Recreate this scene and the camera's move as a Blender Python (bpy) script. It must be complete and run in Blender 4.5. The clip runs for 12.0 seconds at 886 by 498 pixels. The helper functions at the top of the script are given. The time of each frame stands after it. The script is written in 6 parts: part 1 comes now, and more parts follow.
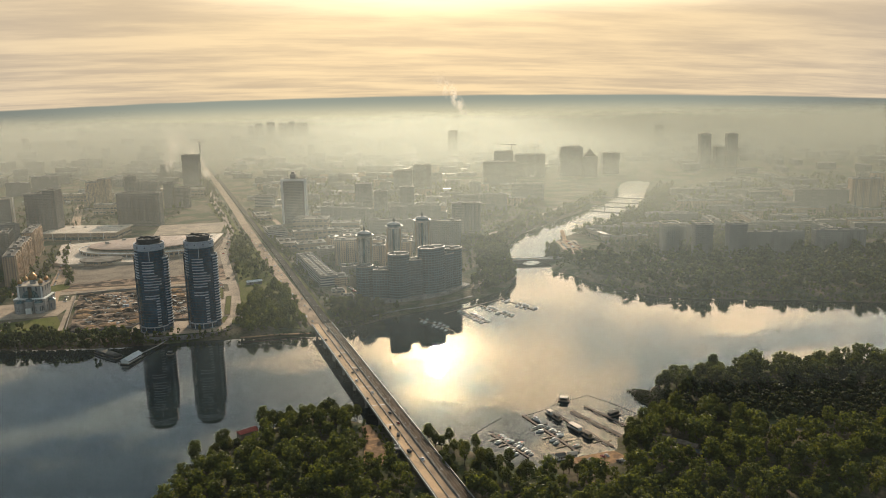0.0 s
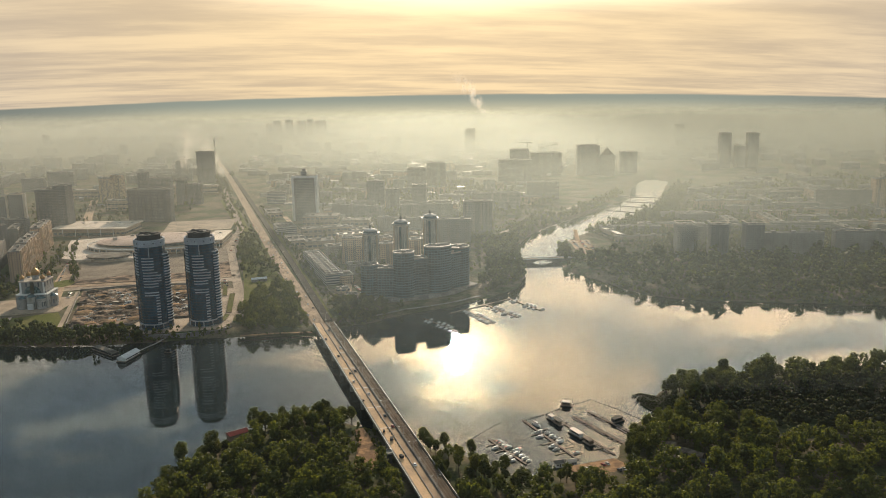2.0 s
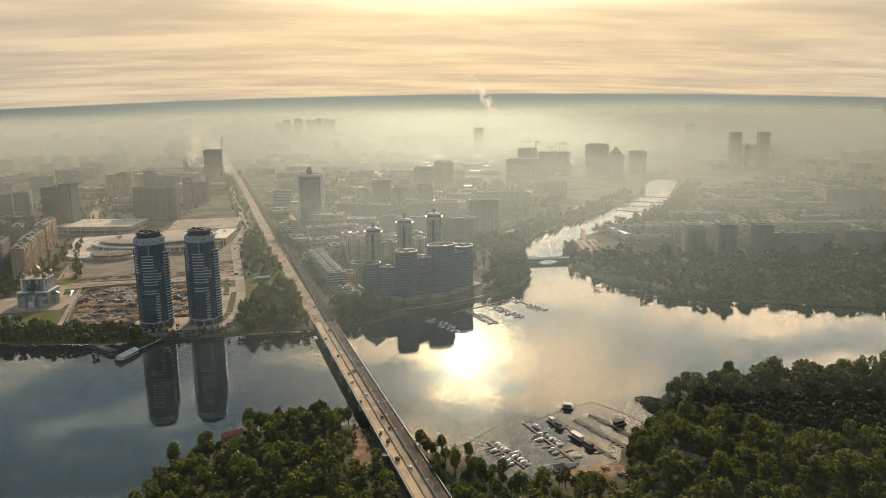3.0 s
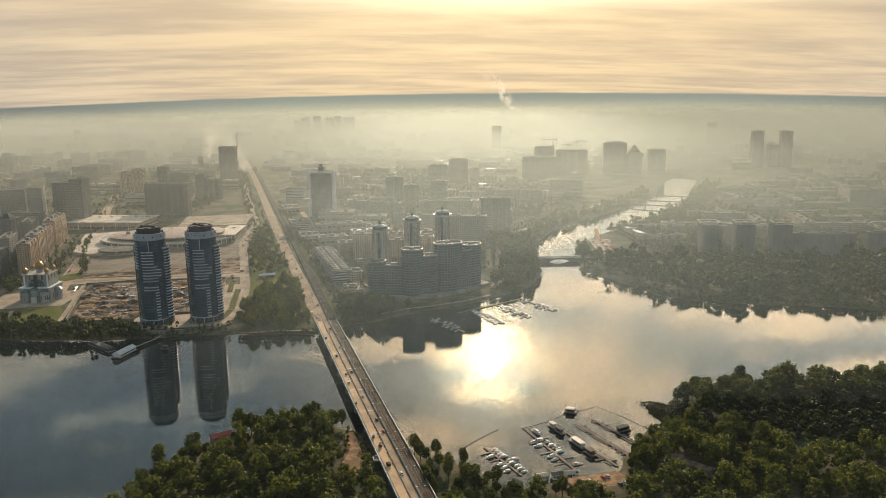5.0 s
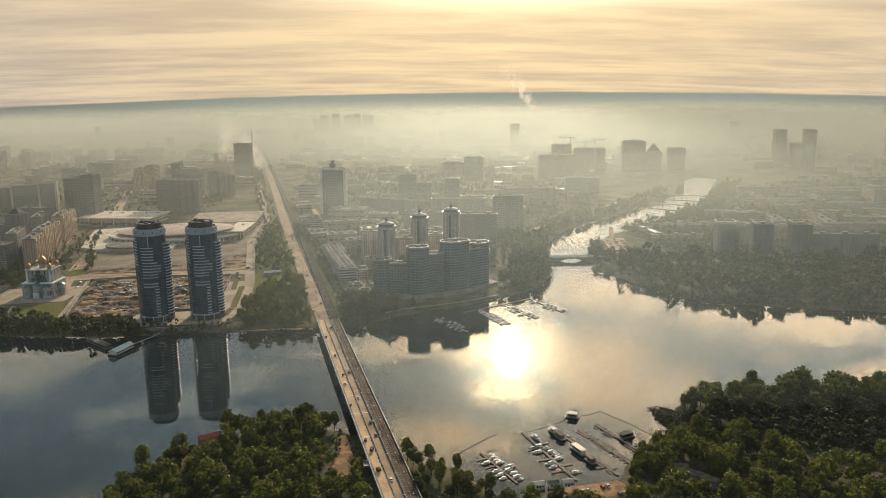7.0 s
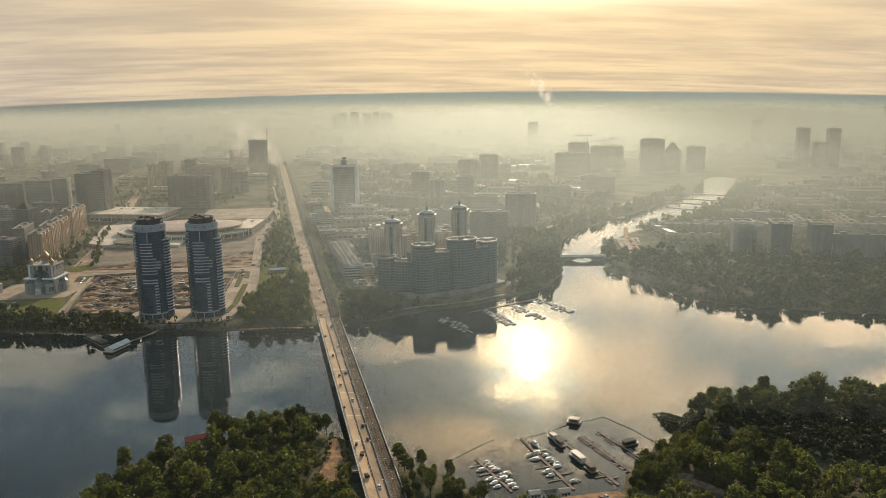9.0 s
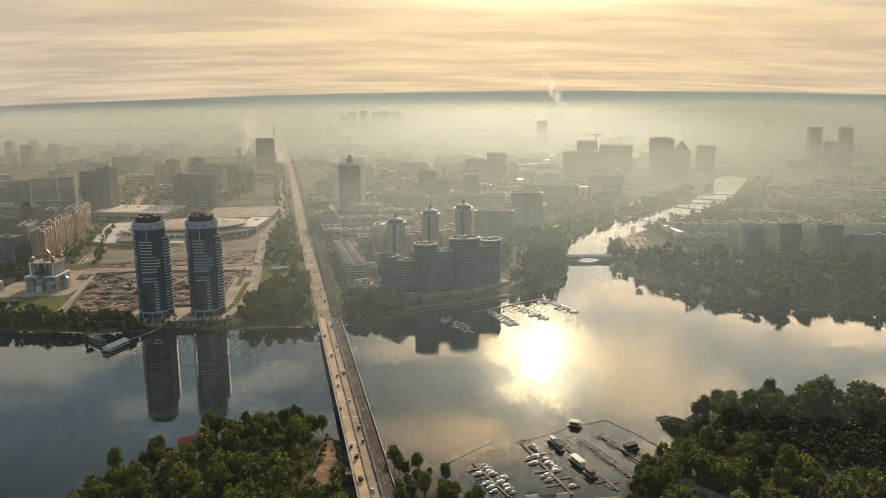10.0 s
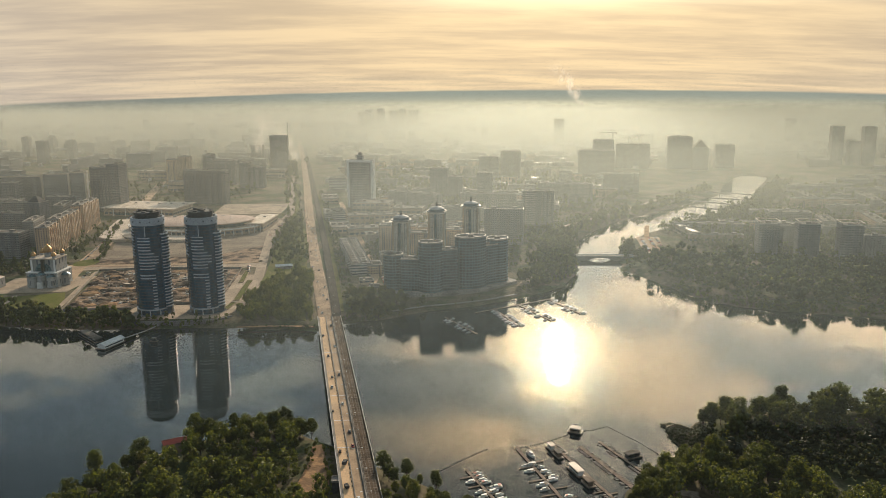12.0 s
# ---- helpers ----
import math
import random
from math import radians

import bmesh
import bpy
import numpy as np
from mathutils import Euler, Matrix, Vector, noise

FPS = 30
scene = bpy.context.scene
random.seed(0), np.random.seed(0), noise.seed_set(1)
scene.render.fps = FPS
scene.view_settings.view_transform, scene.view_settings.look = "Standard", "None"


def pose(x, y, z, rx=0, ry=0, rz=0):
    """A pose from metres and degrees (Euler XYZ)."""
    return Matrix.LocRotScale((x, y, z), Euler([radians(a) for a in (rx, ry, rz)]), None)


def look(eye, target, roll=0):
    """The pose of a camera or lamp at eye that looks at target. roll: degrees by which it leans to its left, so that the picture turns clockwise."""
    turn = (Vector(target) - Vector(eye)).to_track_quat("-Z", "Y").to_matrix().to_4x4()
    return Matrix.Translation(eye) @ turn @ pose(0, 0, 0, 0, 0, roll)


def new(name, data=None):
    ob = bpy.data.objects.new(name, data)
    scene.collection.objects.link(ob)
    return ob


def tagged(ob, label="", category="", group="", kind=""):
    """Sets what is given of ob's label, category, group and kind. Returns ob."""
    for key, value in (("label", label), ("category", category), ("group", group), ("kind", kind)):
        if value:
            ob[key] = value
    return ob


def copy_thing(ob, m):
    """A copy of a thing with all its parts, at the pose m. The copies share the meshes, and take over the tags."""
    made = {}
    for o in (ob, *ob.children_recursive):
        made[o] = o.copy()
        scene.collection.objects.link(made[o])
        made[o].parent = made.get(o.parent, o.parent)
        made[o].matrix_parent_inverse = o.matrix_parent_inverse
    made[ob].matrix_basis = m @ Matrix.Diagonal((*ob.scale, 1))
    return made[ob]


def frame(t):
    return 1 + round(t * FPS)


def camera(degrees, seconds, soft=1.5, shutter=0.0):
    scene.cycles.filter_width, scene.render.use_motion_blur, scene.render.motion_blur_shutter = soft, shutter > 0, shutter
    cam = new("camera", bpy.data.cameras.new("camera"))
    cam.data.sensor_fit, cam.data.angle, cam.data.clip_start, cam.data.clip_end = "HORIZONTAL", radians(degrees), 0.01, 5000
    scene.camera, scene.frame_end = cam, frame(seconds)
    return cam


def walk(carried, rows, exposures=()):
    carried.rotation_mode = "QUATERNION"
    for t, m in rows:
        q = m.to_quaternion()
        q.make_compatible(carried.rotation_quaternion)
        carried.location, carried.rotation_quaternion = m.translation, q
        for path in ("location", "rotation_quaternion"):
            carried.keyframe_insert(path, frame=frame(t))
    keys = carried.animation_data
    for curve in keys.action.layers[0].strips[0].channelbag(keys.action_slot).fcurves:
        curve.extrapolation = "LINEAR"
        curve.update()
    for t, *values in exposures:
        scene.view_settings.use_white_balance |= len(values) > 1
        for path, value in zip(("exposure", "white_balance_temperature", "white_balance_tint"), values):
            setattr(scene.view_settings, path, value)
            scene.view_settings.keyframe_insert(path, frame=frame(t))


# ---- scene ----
cam = camera(57.731, 12.0, 0.65)
PATH = [
    (0, (-62.52, -49.94, 260.72), (-40.28, 45.55, 241.06), -1.062),
    (0.5, (-57.20, -46.08, 259.54), (-35.58, 49.55, 239.86), -1.019),
    (1, (-51.90, -42.16, 258.33), (-30.89, 53.60, 238.62), -0.979),
    (1.5, (-46.60, -38.17, 257.08), (-26.22, 57.72, 237.35), -0.940),
    (2, (-41.32, -34.13, 255.80), (-21.57, 61.89, 236.05), -0.904),
    (2.5, (-36.06, -30.03, 254.49), (-16.94, 66.12, 234.73), -0.869),
    (3, (-30.82, -25.87, 253.17), (-12.34, 70.39, 233.38), -0.836),
    (3.5, (-25.61, -21.67, 251.82), (-7.78, 74.72, 232.01), -0.804),
    (4, (-20.42, -17.41, 250.46), (-3.24, 79.09, 230.63), -0.773),
    (4.5, (-15.27, -13.11, 249.08), (1.26, 83.50, 229.24), -0.744),
    (5, (-10.16, -8.76, 247.70), (5.72, 87.95, 227.83), -0.716),
    (5.5, (-5.08, -4.38, 246.32), (10.14, 92.44, 226.43), -0.688),
    (6, (-0.04, 0.05, 244.93), (14.52, 96.96, 225.02), -0.661),
    (6.5, (4.94, 4.51, 243.55), (18.85, 101.51, 223.62), -0.635),
    (7, (9.88, 9.01, 242.18), (23.14, 106.09, 222.22), -0.609),
    (7.5, (14.76, 13.53, 240.81), (27.37, 110.70, 220.83), -0.583),
    (8, (19.59, 18.09, 239.47), (31.55, 115.33, 219.46), -0.557),
    (8.5, (24.36, 22.67, 238.14), (35.67, 119.99, 218.11), -0.531),
    (9, (29.06, 27.27, 236.83), (39.74, 124.66, 216.77), -0.505),
    (9.5, (33.69, 31.90, 235.55), (43.74, 129.34, 215.46), -0.478),
    (10, (38.26, 36.54, 234.30), (47.67, 134.04, 214.18), -0.451),
    (10.5, (42.74, 41.20, 233.09), (51.54, 138.75, 212.94), -0.423),
    (11, (47.15, 45.87, 231.91), (55.34, 143.47, 211.73), -0.394),
    (11.5, (51.48, 50.55, 230.77), (59.07, 148.19, 210.55), -0.364),
    (12, (55.72, 55.24, 229.68), (62.72, 152.91, 209.43), -0.332),
]
walk(cam, [(t, look(eye, target, roll)) for t, eye, target, roll in PATH], [(0.0, 0.09), (12.0, 0.07)])

# ---- light and sky ----
SUN_AZ, SUN_EL = radians(12.6), radians(19.5)
TO_SUN = Vector((math.sin(SUN_AZ) * math.cos(SUN_EL), math.cos(SUN_AZ) * math.cos(SUN_EL), math.sin(SUN_EL)))
sun_data = bpy.data.lights.new("sun", "SUN")
sun_data.energy, sun_data.angle, sun_data.color = 5.0, radians(0.7), (1.0, 0.83, 0.63)
sun = new("sun", sun_data)
sun.matrix_world = look((0, 0, 0), -TO_SUN)


class Nodes:
    """Short hand for node trees."""

    def __init__(self, tree):
        self.tree = tree
        tree.nodes.clear()

    def add(self, kind, **values):
        node = self.tree.nodes.new(kind)
        for key, value in values.items():
            setattr(node, key, value)
        return node

    def put(self, socket, value):
        if hasattr(value, "is_output"):
            self.tree.links.new(value, socket)
        elif value is not None:
            socket.default_value = value

    def math(self, op, a, b=None, c=None, clamp=False):
        node = self.add("ShaderNodeMath", operation=op, use_clamp=clamp)
        for i, v in enumerate((a, b, c)):
            self.put(node.inputs[i], v)
        return node.outputs[0]

    def vec(self, op, a, b=None):
        node = self.add("ShaderNodeVectorMath", operation=op)
        self.put(node.inputs[0], a)
        if b is not None:
            self.put(node.inputs[1], b)
        return node.outputs["Value"] if op in ("DOT_PRODUCT", "LENGTH") else node.outputs[0]

    def scaled(self, v, k):
        node = self.add("ShaderNodeVectorMath", operation="SCALE")
        self.put(node.inputs[0], v)
        self.put(node.inputs["Scale"], k)
        return node.outputs[0]

    def noise(self, vector, scale, detail=4.0, rough=0.55):
        node = self.add("ShaderNodeTexNoise")
        self.put(node.inputs["Vector"], vector)
        self.put(node.inputs["Scale"], scale)
        self.put(node.inputs["Detail"], detail)
        self.put(node.inputs["Roughness"], rough)
        return node.outputs["Fac"]

    def ramp(self, fac, lo, hi, a=0.0, b=1.0, smooth=True):
        node = self.add("ShaderNodeMapRange", interpolation_type="SMOOTHSTEP" if smooth else "LINEAR")
        for key, v in (("Value", fac), ("From Min", lo), ("From Max", hi), ("To Min", a), ("To Max", b)):
            self.put(node.inputs[key], v)
        return node.outputs["Result"]

    def mix(self, fac, a, b, blend="MIX"):
        node = self.add("ShaderNodeMix", data_type="RGBA", blend_type=blend)
        self.put(node.inputs[0], fac)
        self.put(node.inputs[6], (*a, 1) if isinstance(a, tuple) else a)
        self.put(node.inputs[7], (*b, 1) if isinstance(b, tuple) else b)
        return node.outputs[2]

    def combine(self, x, y, z):
        node = self.add("ShaderNodeCombineXYZ")
        for i, v in enumerate((x, y, z)):
            self.put(node.inputs[i], v)
        return node.outputs[0]

    def split(self, v):
        node = self.add("ShaderNodeSeparateXYZ")
        self.put(node.inputs[0], v)
        return node.outputs


def make_world():
    world = bpy.data.worlds.new("sky")
    scene.world = world
    world.use_nodes = True
    n = Nodes(world.node_tree)
    way = n.add("ShaderNodeTexCoord").outputs["Generated"]
    x, y, z = n.split(way)
    blue = n.add("ShaderNodeTexSky", sky_type="NISHITA", sun_disc=False, sun_elevation=SUN_EL, sun_rotation=SUN_AZ,
                 air_density=1.4, dust_density=4.0, altitude=100.0).outputs[0]
    clear = n.scaled(blue, 0.055)
    facing = n.math("MAXIMUM", n.vec("DOT_PRODUCT", way, tuple(TO_SUN)), 0.0)
    # thin cloud: warm in the haze near the horizon, bright and pale round the sun, blue-grey high up and away from it
    wide, tight, disc = n.math("POWER", facing, 5.0), n.math("POWER", facing, 60.0), n.math("POWER", facing, 400.0)
    warm = n.mix(n.math("POWER", facing, 1.6, clamp=True), (0.385, 0.455, 0.56), (0.70, 0.53, 0.32))
    glow = n.mix(1.0, n.scaled((0.20, 0.16, 0.085), wide), n.scaled((0.9, 0.75, 0.5), tight), "ADD")
    halo = n.mix(1.0, glow, n.scaled((2.2, 2.0, 1.4), disc), "ADD")
    veil = n.mix(1.0, warm, halo, "ADD")
    level = n.math("SQRT", n.math("ADD", n.math("MULTIPLY", x, x), n.math("MULTIPLY", y, y)))
    side = n.math("DIVIDE", n.vec("DOT_PRODUCT", way, (math.sin(radians(28)), math.cos(radians(28)), 0.0)), n.math("MAXIMUM", level, 0.05))
    bright = n.math("MULTIPLY", n.ramp(z, 0.075, 0.18), n.math("MULTIPLY", n.math("SUBTRACT", 1.0, n.ramp(z, 0.41, 0.56)), n.ramp(side, 0.80, 0.98)))
    veil = n.mix(bright, veil, (2.95, 2.58, 2.06))
    veil = n.mix(1.0, veil, n.mix(1.0, n.scaled((13.0, 11.4, 7.8), n.math("POWER", facing, 800.0)), n.scaled((1.0, 0.72, 0.36), n.math("POWER", facing, 130.0)), "ADD"), "ADD")
    high = n.math("MULTIPLY", n.ramp(z, 0.16, 0.38), n.math("SUBTRACT", 1.0, n.math("MULTIPLY", bright, 0.9)))
    veil = n.mix(high, veil, n.mix(n.ramp(z, 0.36, 0.50), (0.58, 0.75, 0.90), (0.30, 0.42, 0.55)))
    # unseen darker sky added west of the sun, to deepen the water's reflection
    west = n.math("MULTIPLY", n.ramp(side, 0.45, 0.80, 1.0, 0.0), n.math("MULTIPLY", n.ramp(z, 0.32, 0.43), n.ramp(y, 0.0, 0.3)))
    veil = n.mix(n.math("MULTIPLY", west, 0.9), veil, (0.13, 0.18, 0.25))
    up = n.math("ADD", n.math("MAXIMUM", z, -0.03), 0.10)
    flat = n.combine(n.math("DIVIDE", x, up), n.math("MULTIPLY", n.math("DIVIDE", y, up), 2.3), z)
    streaks = n.noise(n.vec("ADD", flat, (3.7, 1.3, 0.0)), 0.55, 7.0, 0.6)
    broad = n.noise(n.vec("ADD", flat, (9.1, 4.2, 2.0)), 0.5, 4.0, 0.55)
    body = n.ramp(n.math("ADD", n.math("MULTIPLY", streaks, 0.6), n.math("MULTIPLY", broad, 0.4)), 0.38, 0.62)
    lumps = n.combine(n.math("DIVIDE", x, up), n.math("MULTIPLY", n.math("DIVIDE", y, up), 1.5), 4.0)
    puffs = n.ramp(n.noise(lumps, 2.2, 5.0, 0.55), 0.455, 0.565)
    body = n.math("ADD", n.math("MULTIPLY", body, n.ramp(z, 0.10, 0.20, 1.0, 0.3)), n.math("MULTIPLY", puffs, n.ramp(z, 0.10, 0.20, 0.0, 0.7)))
    shade = n.mix(body, n.mix(n.ramp(z, 0.10, 0.20), (0.78, 0.78, 0.82), (0.42, 0.52, 0.60)), n.mix(n.ramp(z, 0.10, 0.20), (1.13, 1.10, 1.04), (1.62, 1.36, 1.04)))
    cloud = n.mix(1.0, veil, shade, "MULTIPLY")
    cover = n.ramp(n.math("ADD", broad, n.math("MULTIPLY", facing, 0.25)), 0.30, 0.62, 0.66, 0.96)
    sky = n.mix(cover, clear, cloud)
    # distant wooded hills below the horizon, the fog before them blended into their colour
    rim = n.math("MULTIPLY", n.math("SUBTRACT", n.noise(way, 18.0, 3.0), 0.5), 0.0016)
    off = n.math("DIVIDE", n.math("SUBTRACT", n.math("ARCTAN2", x, y), radians(10.0)), radians(29.0))
    fall = n.math("ADD", -0.0092, n.math("MULTIPLY", n.math("MINIMUM", n.math("MULTIPLY", off, off), 1.6), -0.0085))
    dip = n.math("SUBTRACT", n.math("SUBTRACT", fall, z), rim)
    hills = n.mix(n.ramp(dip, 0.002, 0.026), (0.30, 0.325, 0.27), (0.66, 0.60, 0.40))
    # haze glow is painted in: these colours dim away from the sun's bearing
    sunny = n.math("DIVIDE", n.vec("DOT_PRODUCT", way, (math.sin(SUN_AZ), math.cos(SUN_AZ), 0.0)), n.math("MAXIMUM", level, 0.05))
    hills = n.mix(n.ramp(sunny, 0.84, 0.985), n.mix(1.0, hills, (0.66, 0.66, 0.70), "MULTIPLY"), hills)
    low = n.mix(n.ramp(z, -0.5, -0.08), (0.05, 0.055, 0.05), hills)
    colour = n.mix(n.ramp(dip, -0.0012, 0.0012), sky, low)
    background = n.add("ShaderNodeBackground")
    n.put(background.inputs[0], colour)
    background.inputs[1].default_value = 1.0
    n.tree.links.new(background.outputs[0], n.add("ShaderNodeOutputWorld").inputs[0])


make_world()


# ---- materials ----
def base_material(name):
    m = bpy.data.materials.new(name)
    m.use_nodes = True
    n = Nodes(m.node_tree)
    out = n.add("ShaderNodeOutputMaterial")
    return m, n, out


def shader(n, out, colour, rough, metal=0.0, bump=None, strength=0.3, distance=0.1, spec=0.5):
    p = n.add("ShaderNodeBsdfPrincipled")
    n.put(p.inputs["Base Color"], (*colour, 1) if isinstance(colour, tuple) else colour)
    n.put(p.inputs["Roughness"], rough)
    n.put(p.inputs["Metallic"], metal)
    n.put(p.inputs["Specular IOR Level"], spec)
    if bump is not None:
        b = n.add("ShaderNodeBump")
        n.put(b.inputs["Height"], bump)
        b.inputs["Strength"].default_value, b.inputs["Distance"].default_value = strength, distance
        n.put(p.inputs["Normal"], b.outputs[0])
    n.tree.links.new(p.outputs[0], out.inputs[0])
    return p


def surface(name, colour, rough=0.8, var=0.3, big=0.03, fine=0.8, metal=0.0, other=None, bump=0.3, spec=0.4):
    """A worn surface: stains at one scale, grain at another; other: a second colour that shows in patches."""
    m, n, out = base_material(name)
    at = n.add("ShaderNodeNewGeometry").outputs["Position"]
    stains, grain = n.noise(at, big, 5.0), n.noise(at, fine, 3.0)
    col = n.mix(n.ramp(stains, 0.42, 0.60), colour, other or tuple(c * (1 - var) for c in colour))
    each = n.add("ShaderNodeObjectInfo").outputs["Random"]
    tone = n.math("ADD", n.ramp(grain, 0.3, 0.7, 1 - var * 0.6, 1 + var * 0.4), n.ramp(each, 0, 1, -0.08, 0.08))
    col = n.mix(1.0, col, n.combine(tone, tone, tone), "MULTIPLY")
    shader(n, out, col, n.ramp(stains, 0.3, 0.7, rough, min(1, rough + 0.15)), metal, grain, bump, 0.15, spec)
    return m


def facade(name, wall, glass=(0.05, 0.06, 0.07), across=3.2, storey=3.0, wide=0.5, high=0.5, var=0.25, balcony=0.0):
    """A wall with rows of windows; balcony: share of the columns that carry pale parapets."""
    m, n, out = base_material(name)
    geo = n.add("ShaderNodeNewGeometry")
    local = n.add("ShaderNodeTexCoord").outputs["Object"]
    side = n.vec("CROSS_PRODUCT", geo.outputs["True Normal"], (0, 0, 1))
    # turn the world normal's tangent into a coordinate along the wall
    u = n.math("DIVIDE", n.vec("DOT_PRODUCT", geo.outputs["Position"], side), across)
    z = n.split(local)[2]
    v = n.math("DIVIDE", z, storey)
    fu, fv = n.math("FRACT", u), n.math("FRACT", v)
    inside = n.math("MULTIPLY", n.math("LESS_THAN", n.math("ABSOLUTE", n.math("SUBTRACT", fu, 0.5)), wide / 2),
                    n.math("LESS_THAN", n.math("ABSOLUTE", n.math("SUBTRACT", fv, 0.55)), high / 2))
    cell = n.combine(n.math("FLOOR", u), n.math("FLOOR", v), 0.0)
    white = n.add("ShaderNodeTexWhiteNoise", noise_dimensions="3D")
    n.put(white.inputs["Vector"], cell)
    pane = n.mix(n.math("MULTIPLY", white.outputs["Value"], 0.6), glass, tuple(min(1, 0.10 + 1.6 * c) for c in glass))
    stains, grain = n.noise(geo.outputs["Position"], 0.06, 4.0), n.noise(geo.outputs["Position"], 1.1, 2.0)
    each = n.add("ShaderNodeObjectInfo").outputs["Random"]
    tone = n.math("ADD", n.math("ADD", n.ramp(stains, 0.3, 0.7, -var * 0.6, var * 0.4), n.ramp(grain, 0.3, 0.7, -0.08, 0.08)),
                  n.ramp(each, 0, 1, 0.85, 1.15))
    plain = n.mix(1.0, wall, n.combine(tone, tone, tone), "MULTIPLY")
    joint = n.math("LESS_THAN", fv, 0.07)
    plain = n.mix(n.math("MULTIPLY", joint, 0.35), plain, tuple(c * 0.6 for c in wall))
    if balcony:
        column = n.add("ShaderNodeTexWhiteNoise", noise_dimensions="1D")
        n.put(column.inputs["W"], n.math("FLOOR", u))
        rail = n.math("MULTIPLY", n.math("LESS_THAN", column.outputs["Value"], balcony), n.math("LESS_THAN", fv, 0.38))
        plain = n.mix(rail, plain, tuple(min(0.75, c * 1.2 + 0.02) for c in wall))
    col = n.mix(inside, plain, pane)
    shader(n, out, col, n.math("SUBTRACT", 0.85, n.math("MULTIPLY", inside, 0.6)), 0.0, n.math("MULTIPLY", inside, -1.0), 0.5, 0.2)
    return m


def leaf_material(name, dark, light, yellow=(0.16, 0.15, 0.02)):
    m, n, out = base_material(name)
    at = n.add("ShaderNodeNewGeometry")
    each, leaf = n.add("ShaderNodeObjectInfo").outputs["Random"], at.outputs["Random Per Island"]
    patch = n.noise(at.outputs["Position"], 0.07, 3.0)
    k = n.math("ADD", n.math("MULTIPLY", each, 0.35), n.math("ADD", n.math("MULTIPLY", leaf, 0.28), n.ramp(patch, 0.38, 0.62, 0.0, 0.40)))
    col = n.mix(k, dark, light)
    col = n.mix(n.ramp(n.noise(at.outputs["Position"], 0.05, 2.0), 0.60, 0.74, 0.0, 0.55), col, yellow)
    diffuse, clear, gloss = n.add("ShaderNodeBsdfDiffuse"), n.add("ShaderNodeBsdfTranslucent"), n.add("ShaderNodeBsdfGlossy")
    n.put(diffuse.inputs[0], col)
    n.put(clear.inputs[0], n.mix(1.0, col, (1.75, 1.7, 0.75), "MULTIPLY"))
    gloss.inputs["Roughness"].default_value = 0.45
    a, b = n.add("ShaderNodeMixShader"), n.add("ShaderNodeMixShader")
    a.inputs[0].default_value, b.inputs[0].default_value = 0.55, 0.02
    n.tree.links.new(diffuse.outputs[0], a.inputs[1]), n.tree.links.new(clear.outputs[0], a.inputs[2])
    n.tree.links.new(a.outputs[0], b.inputs[1]), n.tree.links.new(gloss.outputs[0], b.inputs[2])
    n.tree.links.new(b.outputs[0], out.inputs[0])
    return m


def water_material():
    m, n, out = base_material("river_water")
    at = n.add("ShaderNodeNewGeometry").outputs["Position"]
    x, y, z = n.split(at)
    ripple = n.noise(n.combine(x, n.math("MULTIPLY", y, 1.6), 0.0), 0.6, 3.0, 0.6)
    swell = n.noise(n.combine(n.math("MULTIPLY", x, 0.6), y, 7.0), 0.035, 3.0, 0.5)
    breeze = n.math("MULTIPLY", n.ramp(n.noise(at, 0.006, 3.0), 0.40, 0.62, 0.3, 1.0), n.ramp(n.math("ADD", x, n.math("MULTIPLY", y, 0.1155)), 40.0, 150.0, 0.15, 1.0))
    bend = n.math("MULTIPLY", n.noise(at, 0.03, 2.0), 9.0)
    train = n.math("SINE", n.math("ADD", n.math("ADD", n.math("MULTIPLY", x, 0.75), n.math("MULTIPLY", y, 1.6)), bend))
    train = n.math("MULTIPLY", train, n.ramp(n.noise(n.vec("ADD", at, (40.0, 90.0, 5.0)), 0.012, 2.0), 0.46, 0.60, 0.0, 0.13))
    ripple = n.math("ADD", ripple, train)
    # a breeze ruffles the reach between the bridge and the far landing stages
    ruffled = n.math("MULTIPLY", n.ramp(x, 70.0, 150.0), n.math("MULTIPLY", n.ramp(y, 600.0, 760.0), n.ramp(x, 240.0, 420.0, 1.0, 0.0)))
    breeze = n.math("ADD", breeze, n.math("MULTIPLY", ruffled, 0.7))
    height = n.math("ADD", n.math("MULTIPLY", n.math("MULTIPLY", ripple, breeze), 0.6), n.math("MULTIPLY", swell, 0.08))
    p = shader(n, out, n.mix(n.noise(at, 0.01, 3.0), (0.010, 0.016, 0.018), (0.020, 0.028, 0.026)),
               n.ramp(breeze, 0.15, 1.0, 0.004, 0.012), 0.0, height, 0.085, 0.35, 0.5)
    p.inputs["IOR"].default_value = 1.45
    p.inputs["Coat Weight"].default_value, p.inputs["Coat Roughness"].default_value, p.inputs["Coat IOR"].default_value = 0.0, 0.1, 1.33
    return m


